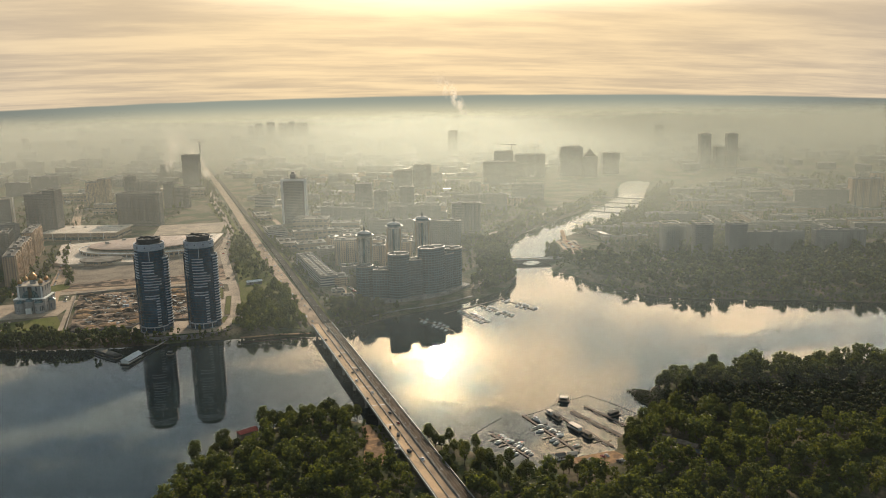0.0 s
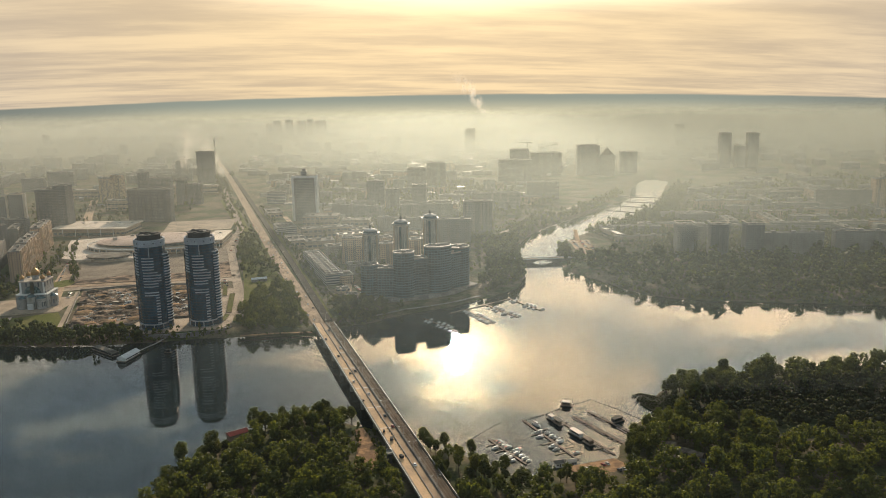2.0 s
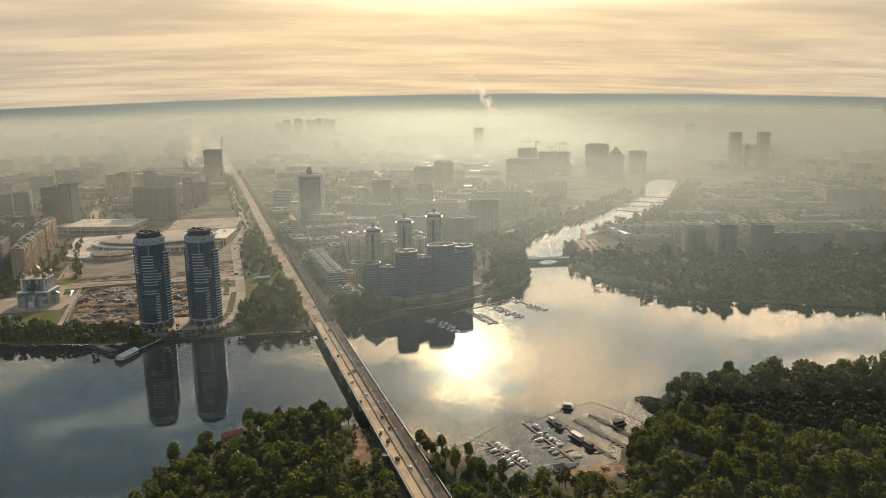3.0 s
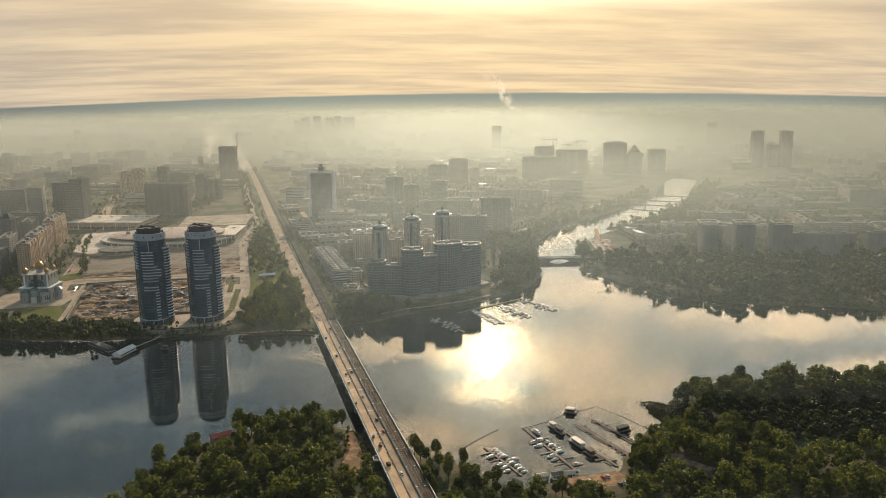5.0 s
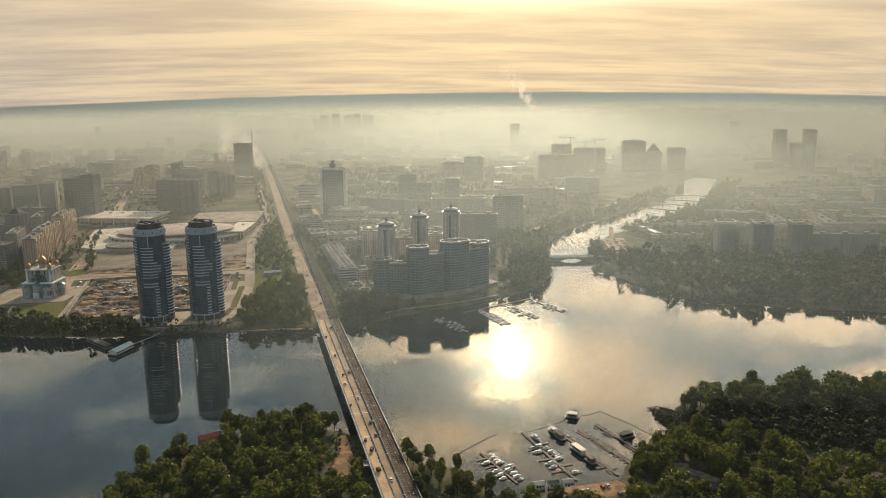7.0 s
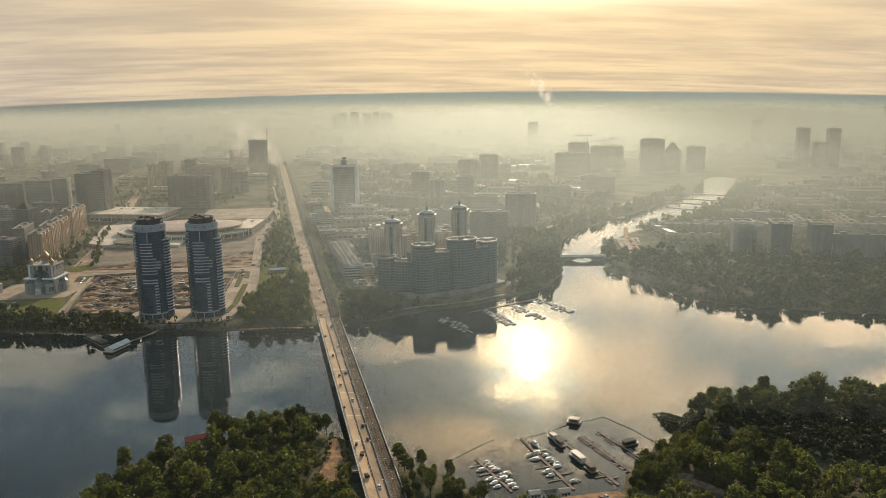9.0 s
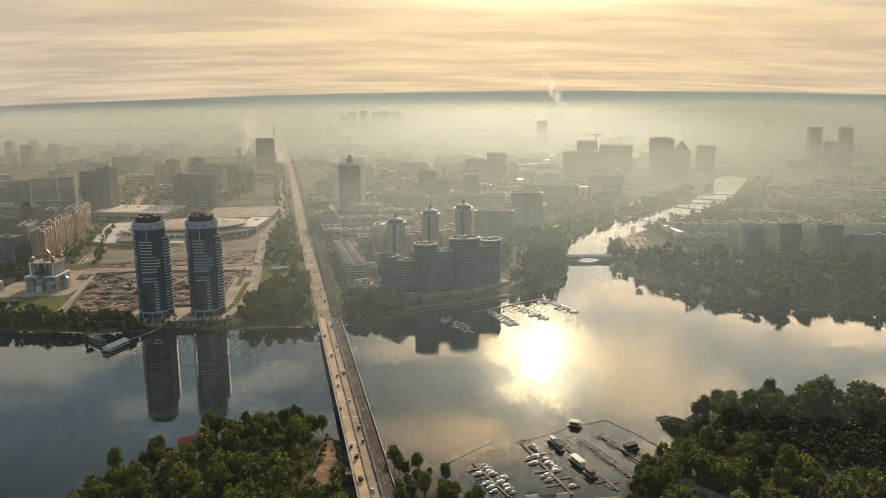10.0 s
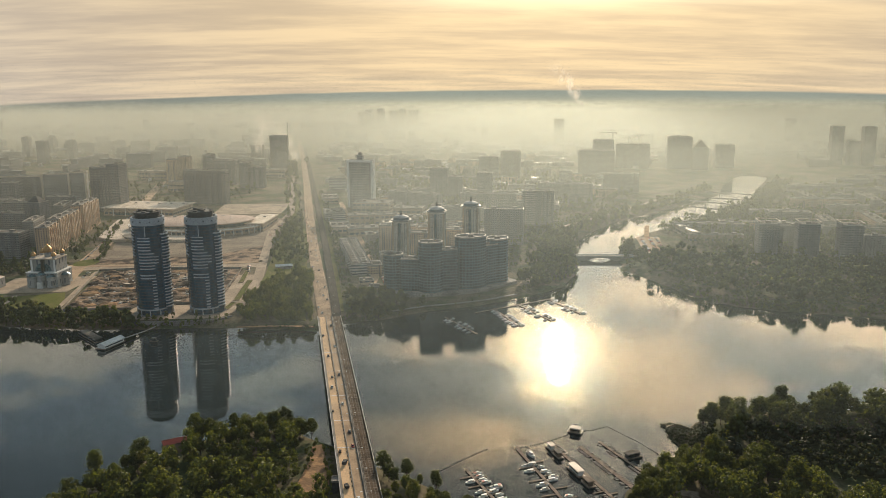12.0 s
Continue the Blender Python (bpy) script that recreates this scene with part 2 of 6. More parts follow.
def fog_material(name, opacity, seed, top_height, thin, near, even=False):
    m, n, out = base_material(name)
    at = n.add("ShaderNodeNewGeometry").outputs["Position"]
    x, y, z = n.split(at)
    drift = n.noise(n.combine(n.math("MULTIPLY", x, 0.35), seed, n.math("MULTIPLY", z, 4.0)), 0.006, 3.0)
    top = n.math("ADD", top_height, n.math("MULTIPLY", drift, 85.0))
    dense = n.math("MULTIPLY", n.ramp(z, 2.0, 12.0 if near else 40.0), n.math("SUBTRACT", 1.0, n.ramp(n.math("DIVIDE", z, top), 0.45, 1.25)))
    # density rises toward the sun's side, standing in for forward scatter
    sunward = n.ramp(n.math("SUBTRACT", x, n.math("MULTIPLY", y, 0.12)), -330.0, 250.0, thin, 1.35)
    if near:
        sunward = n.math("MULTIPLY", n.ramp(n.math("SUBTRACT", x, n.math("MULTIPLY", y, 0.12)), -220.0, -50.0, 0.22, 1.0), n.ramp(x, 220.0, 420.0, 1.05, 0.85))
    if even:
        sunward = n.math("ADD", 1.0, 0.0)
    amount = n.math("MULTIPLY", n.math("MULTIPLY", dense, sunward), n.ramp(drift, 0.2, 0.8, opacity * 0.75, opacity * 1.2))
    clear, drops, mix = n.add("ShaderNodeBsdfTransparent"), n.add("ShaderNodeBsdfTranslucent"), n.add("ShaderNodeMixShader")
    # sun glow put into the tint: darker to either side, cooler in near sheets
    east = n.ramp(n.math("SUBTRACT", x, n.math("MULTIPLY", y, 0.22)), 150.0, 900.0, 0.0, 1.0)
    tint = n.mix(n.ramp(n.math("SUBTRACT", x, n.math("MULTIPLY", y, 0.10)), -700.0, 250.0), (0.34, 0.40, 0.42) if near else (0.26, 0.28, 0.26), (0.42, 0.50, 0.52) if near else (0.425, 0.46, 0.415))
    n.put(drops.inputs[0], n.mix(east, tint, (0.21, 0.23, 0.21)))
    n.put(mix.inputs[0], amount)
    n.tree.links.new(clear.outputs[0], mix.inputs[1]), n.tree.links.new(drops.outputs[0], mix.inputs[2])
    n.tree.links.new(mix.outputs[0], out.inputs[0])
    return m


M = {
    "ground": surface("earth_and_grass", (0.135, 0.108, 0.07), 0.95, 0.4, 0.02, 0.3, other=(0.055, 0.068, 0.03), spec=0.05),
    "deck": surface("dusty_stripped_deck", (0.56, 0.365, 0.205), 0.85, 0.25, 0.06, 0.9, other=(0.44, 0.30, 0.185), spec=0.2),
    "lawn": surface("lawn", (0.098, 0.104, 0.024), 0.95, 0.3, 0.04, 0.8, other=(0.13, 0.12, 0.04), spec=0.03),
    # base lightened and warmed to hold the low sun's glare on the road
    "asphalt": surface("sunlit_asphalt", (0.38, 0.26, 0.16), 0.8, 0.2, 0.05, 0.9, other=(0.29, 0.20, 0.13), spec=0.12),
    "tarmac": surface("worn_grey_tarmac", (0.235, 0.185, 0.135), 0.9, 0.3, 0.04, 0.9, other=(0.17, 0.135, 0.10), spec=0.1),
    "paving": surface("pale_paving", (0.36, 0.275, 0.195), 0.8, 0.25, 0.05, 0.9, spec=0.15),
    "sand": surface("sand", (0.42, 0.25, 0.13), 0.95, 0.35, 0.12, 1.0, other=(0.24, 0.15, 0.09), spec=0.05),
    "concrete": surface("grey_concrete", (0.24, 0.215, 0.185), 0.8, 0.3, 0.08, 0.9),
    "dark": surface("dark_bitumen", (0.055, 0.055, 0.055), 0.85, 0.35, 0.08, 0.8),
    "ballast": surface("track_ballast", (0.055, 0.045, 0.036), 0.95, 0.4, 0.1, 1.5, spec=0.05),
    "track": surface("brown_track_ballast", (0.125, 0.088, 0.060), 0.95, 0.4, 0.1, 1.5, spec=0.05),
    "rail": surface("worn_rail_steel", (0.20, 0.165, 0.13), 0.6, 0.3, 0.3, 2.0, metal=0.3, spec=0.3),
    "steel": surface("worn_steel", (0.35, 0.34, 0.32), 0.35, 0.3, 0.2, 2.0, metal=0.9),
    "white": surface("white_paint", (0.62, 0.61, 0.58), 0.5, 0.12, 0.2, 1.0),
    "roof": surface("grey_roofing", (0.17, 0.15, 0.125), 0.85, 0.4, 0.06, 0.5, spec=0.12),
    "pale_roof": surface("pale_sheet_roof", (0.58, 0.47, 0.36), 0.6, 0.2, 0.04, 0.4),
    "buff": surface("buff_render", (0.48, 0.345, 0.225), 0.8, 0.2, 0.08, 0.8),
    "pink_roof": surface("pinkish_sheet_roof", (0.46, 0.33, 0.26), 0.6, 0.15, 0.04, 0.4, spec=0.2),
    "dome": surface("grey_sheet_dome", (0.36, 0.35, 0.33), 0.6, 0.2, 0.2, 1.0, spec=0.3),
    "sheet": surface("bright_zinc_sheet", (0.42, 0.40, 0.37), 0.42, 0.3, 0.05, 0.6, metal=0.5),
    "parapet": surface("metal_capping", (0.32, 0.30, 0.27), 0.5, 0.2, 0.2, 1.0, metal=0.3),
    "rubble": surface("builders_rubble", (0.30, 0.205, 0.14), 0.95, 0.55, 0.07, 0.6, other=(0.05, 0.038, 0.03), spec=0.05),
    "timber": surface("weathered_planks", (0.24, 0.18, 0.13), 0.85, 0.35, 0.3, 2.5),
    "red": surface("red_sheet_roof", (0.36, 0.07, 0.045), 0.55, 0.25, 0.2, 1.0),
    "gold": surface("gilded_metal", (0.33, 0.20, 0.085), 0.38, 0.12, 0.3, 1.0, metal=1.0),
    "bark": surface("bark", (0.12, 0.09, 0.065), 0.95, 0.4, 0.5, 3.0),
    "tyre": surface("black_rubber", (0.02, 0.02, 0.02), 0.9, 0.2, 1.0, 5.0),
    "leaf": leaf_material("summer_leaves", (0.018, 0.026, 0.009), (0.112, 0.126, 0.030), (0.145, 0.130, 0.022)),
    # darker copy of the leaf colours, with the wood's shade put in
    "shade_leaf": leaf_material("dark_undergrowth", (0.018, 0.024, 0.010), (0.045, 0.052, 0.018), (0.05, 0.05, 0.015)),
    "water": water_material(),
}


def glass_material(name, colour, rough=0.12, metal=0.0, spec=0.8):
    m, n, out = base_material(name)
    at = n.add("ShaderNodeNewGeometry").outputs["Position"]
    local = n.split(at)
    panel = n.add("ShaderNodeTexWhiteNoise", noise_dimensions="3D")
    n.put(panel.inputs["Vector"], n.combine(n.math("FLOOR", n.math("DIVIDE", local[0], 1.6)), n.math("FLOOR", n.math("DIVIDE", local[1], 1.6)),
                                            n.math("FLOOR", n.math("DIVIDE", local[2], 3.3))))
    col = n.mix(panel.outputs["Value"], tuple(c * 0.65 for c in colour), tuple(c * 1.4 for c in colour))
    shader(n, out, col, n.ramp(panel.outputs["Value"], 0, 1, rough, rough + 0.12), metal, n.noise(at, 0.4, 2.0), 0.05, 0.1, spec)
    return m


M["blue_glass"] = glass_material("blue_tinted_glass", (0.010, 0.044, 0.074))
M["teal_glass"] = glass_material("teal_tinted_glass", (0.022, 0.062, 0.072), 0.2)
M["dark_glass"] = glass_material("dark_window_glass", (0.012, 0.014, 0.016))
M["teal_band"] = surface("pale_teal_cladding", (0.070, 0.130, 0.150), 0.5, 0.2, 0.12, 1.0)
M["band"] = surface("pale_cladding_band", (0.36, 0.385, 0.41), 0.5, 0.15, 0.1, 1.0)


# ---- geometry helpers ----
def part(name, bm, material, parent, label=""):
    mesh = bm
    if isinstance(bm, bmesh.types.BMesh):
        mesh = bpy.data.meshes.new(name)
        bm.to_mesh(mesh)
        bm.free()
    if not mesh.materials:
        mesh.materials.append(material)
    ob = new(name, mesh)
    if parent is not None:
        ob.parent = parent
    return tagged(ob, label)


def thing(name, at, label, category, group="", turn=0.0, kind=""):
    ob = new(name)
    ob.matrix_basis = pose(*at, 0, 0, turn)
    ob.empty_display_size = 0.1
    return tagged(ob, label, category, group, kind)


def arrays(name, verts, faces):
    """A mesh from numpy arrays of vertices and equal-sized faces."""
    mesh = bpy.data.meshes.new(name)
    verts, faces = np.asarray(verts, float), np.asarray(faces, np.int32)
    k = faces.shape[1]
    mesh.vertices.add(len(verts))
    mesh.vertices.foreach_set("co", verts.ravel())
    mesh.loops.add(faces.size)
    mesh.loops.foreach_set("vertex_index", faces.ravel())
    mesh.polygons.add(len(faces))
    mesh.polygons.foreach_set("loop_start", np.arange(0, faces.size, k, dtype=np.int32))
    mesh.update(calc_edges=True)
    return mesh


def box(bm, x0, x1, y0, y1, z0, z1):
    v = [bm.verts.new(c) for c in ((x0, y0, z0), (x1, y0, z0), (x1, y1, z0), (x0, y1, z0), (x0, y0, z1), (x1, y0, z1), (x1, y1, z1), (x0, y1, z1))]
    for f in ((3, 2, 1, 0), (4, 5, 6, 7), (0, 1, 5, 4), (1, 2, 6, 5), (2, 3, 7, 6), (3, 0, 4, 7)):
        bm.faces.new([v[i] for i in f])


def boxes(*rows):
    bm = bmesh.new()
    for r in rows:
        box(bm, *r)
    return bm


def prism(bm, outline, z0, z1, top=True, bottom=True, shrink=1.0):
    """Walls over a counter-clockwise outline of (x, y)."""
    cx, cy = sum(p[0] for p in outline) / len(outline), sum(p[1] for p in outline) / len(outline)
    a = [bm.verts.new((x, y, z0)) for x, y in outline]
    b = [bm.verts.new((cx + (x - cx) * shrink, cy + (y - cy) * shrink, z1)) for x, y in outline]
    k = len(outline)
    for i in range(k):
        bm.faces.new((a[i], a[(i + 1) % k], b[(i + 1) % k], b[i]))
    if top:
        bm.faces.new(b)
    if bottom:
        bm.faces.new(a[::-1])


def prism_mesh(outline, z0, z1, **kw):
    bm = bmesh.new()
    prism(bm, outline, z0, z1, **kw)
    return bm


def rect(w, d):
    return [(-w / 2, -d / 2), (w / 2, -d / 2), (w / 2, d / 2), (-w / 2, d / 2)]


def ring(outline, thick, z0, z1, bm=None):
    """A wall of that thickness along the inside of an outline."""
    bm = bm or bmesh.new()
    k = len(outline)
    cx, cy = sum(p[0] for p in outline) / k, sum(p[1] for p in outline) / k
    inner = []
    for x, y in outline:
        d = math.hypot(x - cx, y - cy)
        s = max(0.1, (d - thick * 1.3) / d)
        inner.append((cx + (x - cx) * s, cy + (y - cy) * s))
    o0, o1 = [bm.verts.new((*p, z0)) for p in outline], [bm.verts.new((*p, z1)) for p in outline]
    i0, i1 = [bm.verts.new((*p, z0)) for p in inner], [bm.verts.new((*p, z1)) for p in inner]
    for i in range(k):
        j = (i + 1) % k
        for f in ((o0[i], o0[j], o1[j], o1[i]), (i0[j], i0[i], i1[i], i1[j]), (o1[i], o1[j], i1[j], i1[i]), (o0[j], o0[i], i0[i], i0[j])):
            bm.faces.new(f)
    return bm


def ellipse(rx, ry, k=32, a0=0.0, a1=360.0, cx=0.0, cy=0.0):
    full = abs(a1 - a0) >= 360
    return [(cx + rx * math.cos(radians(a0 + (a1 - a0) * i / (k if full else k - 1))), cy + ry * math.sin(radians(a0 + (a1 - a0) * i / (k if full else k - 1)))) for i in range(k)]


def tube(bm, points, radius, k=6, end=None):
    """A round bar along points; end: radius at the far end."""
    rings, end = [], radius if end is None else end
    for i, p in enumerate(points):
        p = Vector(p)
        d = (Vector(points[min(i + 1, len(points) - 1)]) - Vector(points[max(i - 1, 0)])).normalized()
        side = d.cross(Vector((0.31, 0.17, 0.93)) if abs(d.z) < 0.9 else Vector((1, 0, 0))).normalized()
        over = d.cross(side)
        r = radius + (end - radius) * i / max(1, len(points) - 1)
        rings.append([bm.verts.new(p + side * r * math.cos(2 * math.pi * j / k) + over * r * math.sin(2 * math.pi * j / k)) for j in range(k)])
    for a, b in zip(rings, rings[1:]):
        for j in range(k):
            bm.faces.new((a[j], a[(j + 1) % k], b[(j + 1) % k], b[j]))
    bm.faces.new(rings[0][::-1]), bm.faces.new(rings[-1])
    return bm


def lathe(bm, profile, k=16, cx=0.0, cy=0.0):
    """A body of revolution from (radius, z) pairs."""
    rows = [[bm.verts.new((cx + r * math.cos(2 * math.pi * j / k), cy + r * math.sin(2 * math.pi * j / k), z)) for j in range(k)] for r, z in profile]
    for a, b in zip(rows, rows[1:]):
        for j in range(k):
            bm.faces.new((a[j], a[(j + 1) % k], b[(j + 1) % k], b[j]))
    bm.faces.new(rows[0][::-1]), bm.faces.new(rows[-1])
    return bm


def ribbon(points, width, z, thick=0.4):
    """A flat slab of that width along a line of (x, y)."""
    bm, rows = bmesh.new(), []
    for i, p in enumerate(points):
        a, b = points[max(i - 1, 0)], points[min(i + 1, len(points) - 1)]
        d = math.hypot(b[0] - a[0], b[1] - a[1])
        nx, ny = -(b[1] - a[1]) / d * width / 2, (b[0] - a[0]) / d * width / 2
        rows.append([bm.verts.new((p[0] + s * nx, p[1] + s * ny, h)) for s, h in ((1, z), (-1, z), (-1, z - thick), (1, z - thick))])
    for a, b in zip(rows, rows[1:]):
        for j in range(4):
            bm.faces.new((a[j], a[(j + 1) % 4], b[(j + 1) % 4], b[j]))
    bm.faces.new(rows[0]), bm.faces.new(rows[-1][::-1])
    bmesh.ops.recalc_face_normals(bm, faces=bm.faces)
    return bm


# ---- ground and water ----
# shorelines of the far bank, of the channel and of the near islands
LEFT_BANK = [(-5500, 1700), (-900, 960), (-500, 880), (-330, 838), (-241, 816), (-186, 812), (-130, 812), (-86, 808), (-46, 799), (-12, 791)]
MID_BANK = [(15, 815), (41, 818), (67, 834), (93, 850), (125, 857), (160, 868), (198, 890), (232, 916), (256, 935), (282, 987), (297, 1030)]
CHANNEL_WEST = [(306, 1060), (322, 1130), (337, 1203), (388, 1289), (428, 1338), (492, 1405), (577, 1484), (660, 1575), (738, 1650), (812, 1800), (888, 1925), (958, 2005)]
CHANNEL_EAST = [(985, 1945), (900, 1800), (806, 1640), (716, 1490), (604, 1366), (526, 1308), (465, 1258), (408, 1190), (378, 1130), (364, 1080), (346, 1006)]
ISLAND = [(364, 969), (376, 921), (394, 860), (421, 833), (454, 815), (499, 799), (542, 781), (598, 756), (760, 690), (1200, 560), (5500, -900), (5500, 5500), (-5500, 5500)]
NEAR_LEFT = [(-240, -900), (-172, 200), (-148, 400), (-130, 474), (-119, 502), (-106, 523), (-88, 542), (-70, 556), (-44, 572), (-11, 570), (8, 553)]
NEAR_RIGHT = [(48, 507), (58, 494), (77, 483), (90, 461), (100, 446), (112, 436), (122, 444), (141, 443), (159, 442), (177, 448), (191, 471), (209, 483),
              (221, 503), (246, 508), (240.5, 530), (240, 556), (249, 555), (257, 546), (272, 562), (330, 574), (400, 570), (470, 568), (600, 580), (900, 540), (1600, 200), (1600, -900)]
FAR_LAND = LEFT_BANK + MID_BANK + CHANNEL_WEST + CHANNEL_EAST + ISLAND
NEAR_LAND = NEAR_LEFT + NEAR_RIGHT


def shore_distance(px, py, outline):
    """Signed distance to an outline, positive inside."""
    inside = np.zeros(px.shape, bool)
    best = np.full(px.shape, 1e9)
    for (x0, y0), (x1, y1) in zip(outline, outline[1:] + outline[:1]):
        dx, dy = x1 - x0, y1 - y0
        s = np.clip(((px - x0) * dx + (py - y0) * dy) / (dx * dx + dy * dy), 0, 1)
        best = np.minimum(best, (px - x0 - s * dx) ** 2 + (py - y0 - s * dy) ** 2)
        if dy:
            hit = ((y0 > py) != (y1 > py)) & (px < dx * (py - y0) / dy + x0)
            inside ^= hit
    return np.where(inside, 1, -1) * np.sqrt(best)


def land(x, y):
    return float(max(shore_distance(np.array([x]), np.array([y]), FAR_LAND)[0], shore_distance(np.array([x]), np.array([y]), NEAR_LAND)[0]))


def ground_height(px, py):
    d = np.maximum(shore_distance(px, py, FAR_LAND), shore_distance(px, py, NEAR_LAND))
    d = d + 2.5 * np.sin(px * 0.11 + 1.3 * np.sin(py * 0.07)) * np.cos(py * 0.13)
    top = np.where(py < 640 + 0 * px, 3.0, 4.6)
    return np.clip(d * 0.30, -3.0, top) + np.where(d > 12, 0.25 * np.sin(px * 0.031) * np.cos(py * 0.023), 0)


def build_ground():
    xs = np.concatenate([np.linspace(-5200, -700, 26)[:-1], np.linspace(-700, -420, 25)[:-1], np.arange(-420, 720, 6.0), np.linspace(720, 1200, 30), np.linspace(1300, 5200, 24)])
    ys = np.concatenate([np.linspace(-900, 360, 20)[:-1], np.arange(360, 1100, 6.0), np.arange(1100, 2100, 11.0), np.linspace(2100, 4985, 40)])
    gx, gy = np.meshgrid(xs, ys)
    gz = ground_height(gx.ravel(), gy.ravel())
    verts = np.stack([gx.ravel(), gy.ravel(), gz], 1)
    w = len(xs)
    i = (np.arange(len(ys) - 1)[:, None] * w + np.arange(w - 1)[None, :]).ravel()
    mesh = arrays("ground", verts, np.stack([i, i + 1, i + w + 1, i + w], 1))
    mesh.shade_smooth()
    tagged(part("ground", mesh, M["ground"], None), "earth and worn grass of the river banks and city", "ground", kind="structure")
    bm = bmesh.new()
    bmesh.ops.create_grid(bm, x_segments=4, y_segments=4, size=1)
    for v in bm.verts:
        v.co = (v.co.x * 5200, 2000 + v.co.y * 2950, 0)
    tagged(part("water", bm, M["water"], None), "calm grey-blue river water with faint ripples", "river", kind="structure")


build_ground()


# ---- morning fog ----
def build_fog():
    head = radians(9)
    # the sheet at 335 m is an added veil that lifts the darks
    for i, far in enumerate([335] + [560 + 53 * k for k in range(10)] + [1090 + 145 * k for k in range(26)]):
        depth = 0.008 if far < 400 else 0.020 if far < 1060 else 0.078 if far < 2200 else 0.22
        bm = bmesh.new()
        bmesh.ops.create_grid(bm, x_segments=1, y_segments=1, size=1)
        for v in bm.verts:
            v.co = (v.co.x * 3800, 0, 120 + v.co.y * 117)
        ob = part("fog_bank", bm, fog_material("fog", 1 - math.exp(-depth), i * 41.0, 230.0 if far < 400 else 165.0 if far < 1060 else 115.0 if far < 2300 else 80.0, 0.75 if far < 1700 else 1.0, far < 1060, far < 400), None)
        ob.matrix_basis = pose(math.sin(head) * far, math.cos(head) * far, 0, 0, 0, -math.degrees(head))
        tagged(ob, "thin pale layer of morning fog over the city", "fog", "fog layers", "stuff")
    scene.cycles.transparent_max_bounces = 64


build_fog()


def smoke(points, width, strength, label):
    """A plume that widens and thins as it rises, of nested soft sheets."""
    m, n, out = base_material("smoke")
    at = n.add("ShaderNodeNewGeometry").outputs["Position"]
    x, y, z = n.split(at)
    soft = n.noise(n.combine(n.math("MULTIPLY", x, 1.0), 0.0, n.math("MULTIPLY", z, 0.6)), 2.2 / width, 4.0)
    fade = n.ramp(z, points[1][2], points[-1][2], 1.0, 0.0)
    clear, drops, mix = n.add("ShaderNodeBsdfTransparent"), n.add("ShaderNodeBsdfTranslucent"), n.add("ShaderNodeMixShader")
    drops.inputs[0].default_value = (0.62, 0.60, 0.56, 1)
    n.put(mix.inputs[0], n.math("MULTIPLY", n.math("MULTIPLY", n.ramp(soft, 0.40, 0.62), strength), fade))
    n.tree.links.new(clear.outputs[0], mix.inputs[1]), n.tree.links.new(drops.outputs[0], mix.inputs[2])
    n.tree.links.new(mix.outputs[0], out.inputs[0])
    bm = bmesh.new()
    for k in range(5):
        rows = []
        for i, p in enumerate(points):
            half = width * (0.25 + 0.75 * i / (len(points) - 1)) * (0.25 + 0.19 * k)
            rows.append([bm.verts.new((p[0] + s * half, p[1] + 4 * k, p[2])) for s in (-1, 1)])
        for a, b in zip(rows, rows[1:]):
            bm.faces.new((a[0], a[1], b[1], b[0]))
    tagged(part("smoke_plume", bm, m, None), label, "smoke", "smoke plumes", "stuff")


smoke([(1178, 4600, 100), (1150, 4600, 140), (1134, 4600, 167), (1100, 4600, 215), (1050, 4600, 290), (1000, 4600, 360)], 75, 0.2, "pale chimney smoke drifting on the horizon")
smoke([(-196, 2345, 8), (-197, 2345, 25), (-203, 2345, 50), (-225, 2345, 80), (-245, 2345, 110), (-265, 2345, 150)], 26, 0.30, "pale smoke rising beside the foggy avenue")
smoke([(-300, 2350, 40), (-298, 2350, 62), (-288, 2350, 100), (-278, 2350, 139), (-257, 2350, 178)], 34, 0.22, "pale smoke rising from a far roof")


# ---- bridge and main road ----
def along(l, y):
    """A place l metres to the right of the bridge's axis."""
    return 23.7 - (y - 594) * 0.1155 + l, y


LEAN = math.degrees(math.atan(0.1155))


def strip(l0, l1, y0, y1, z0, z1, steps=1):
    bm = bmesh.new()
    rows = []
    for i in range(steps + 1):
        y = y0 + (y1 - y0) * i / steps
        rows.append([bm.verts.new((*along(l, y), z)) for l, z in ((l0, z0), (l1, z0), (l1, z1), (l0, z1))])
    for a, b in zip(rows, rows[1:]):
        for j in range(4):
            bm.faces.new((a[j], a[(j + 1) % 4], b[(j + 1) % 4], b[j]))
    bm.faces.new(rows[0][::-1]), bm.faces.new(rows[-1])
    bmesh.ops.recalc_face_normals(bm, faces=bm.faces)
    return bm


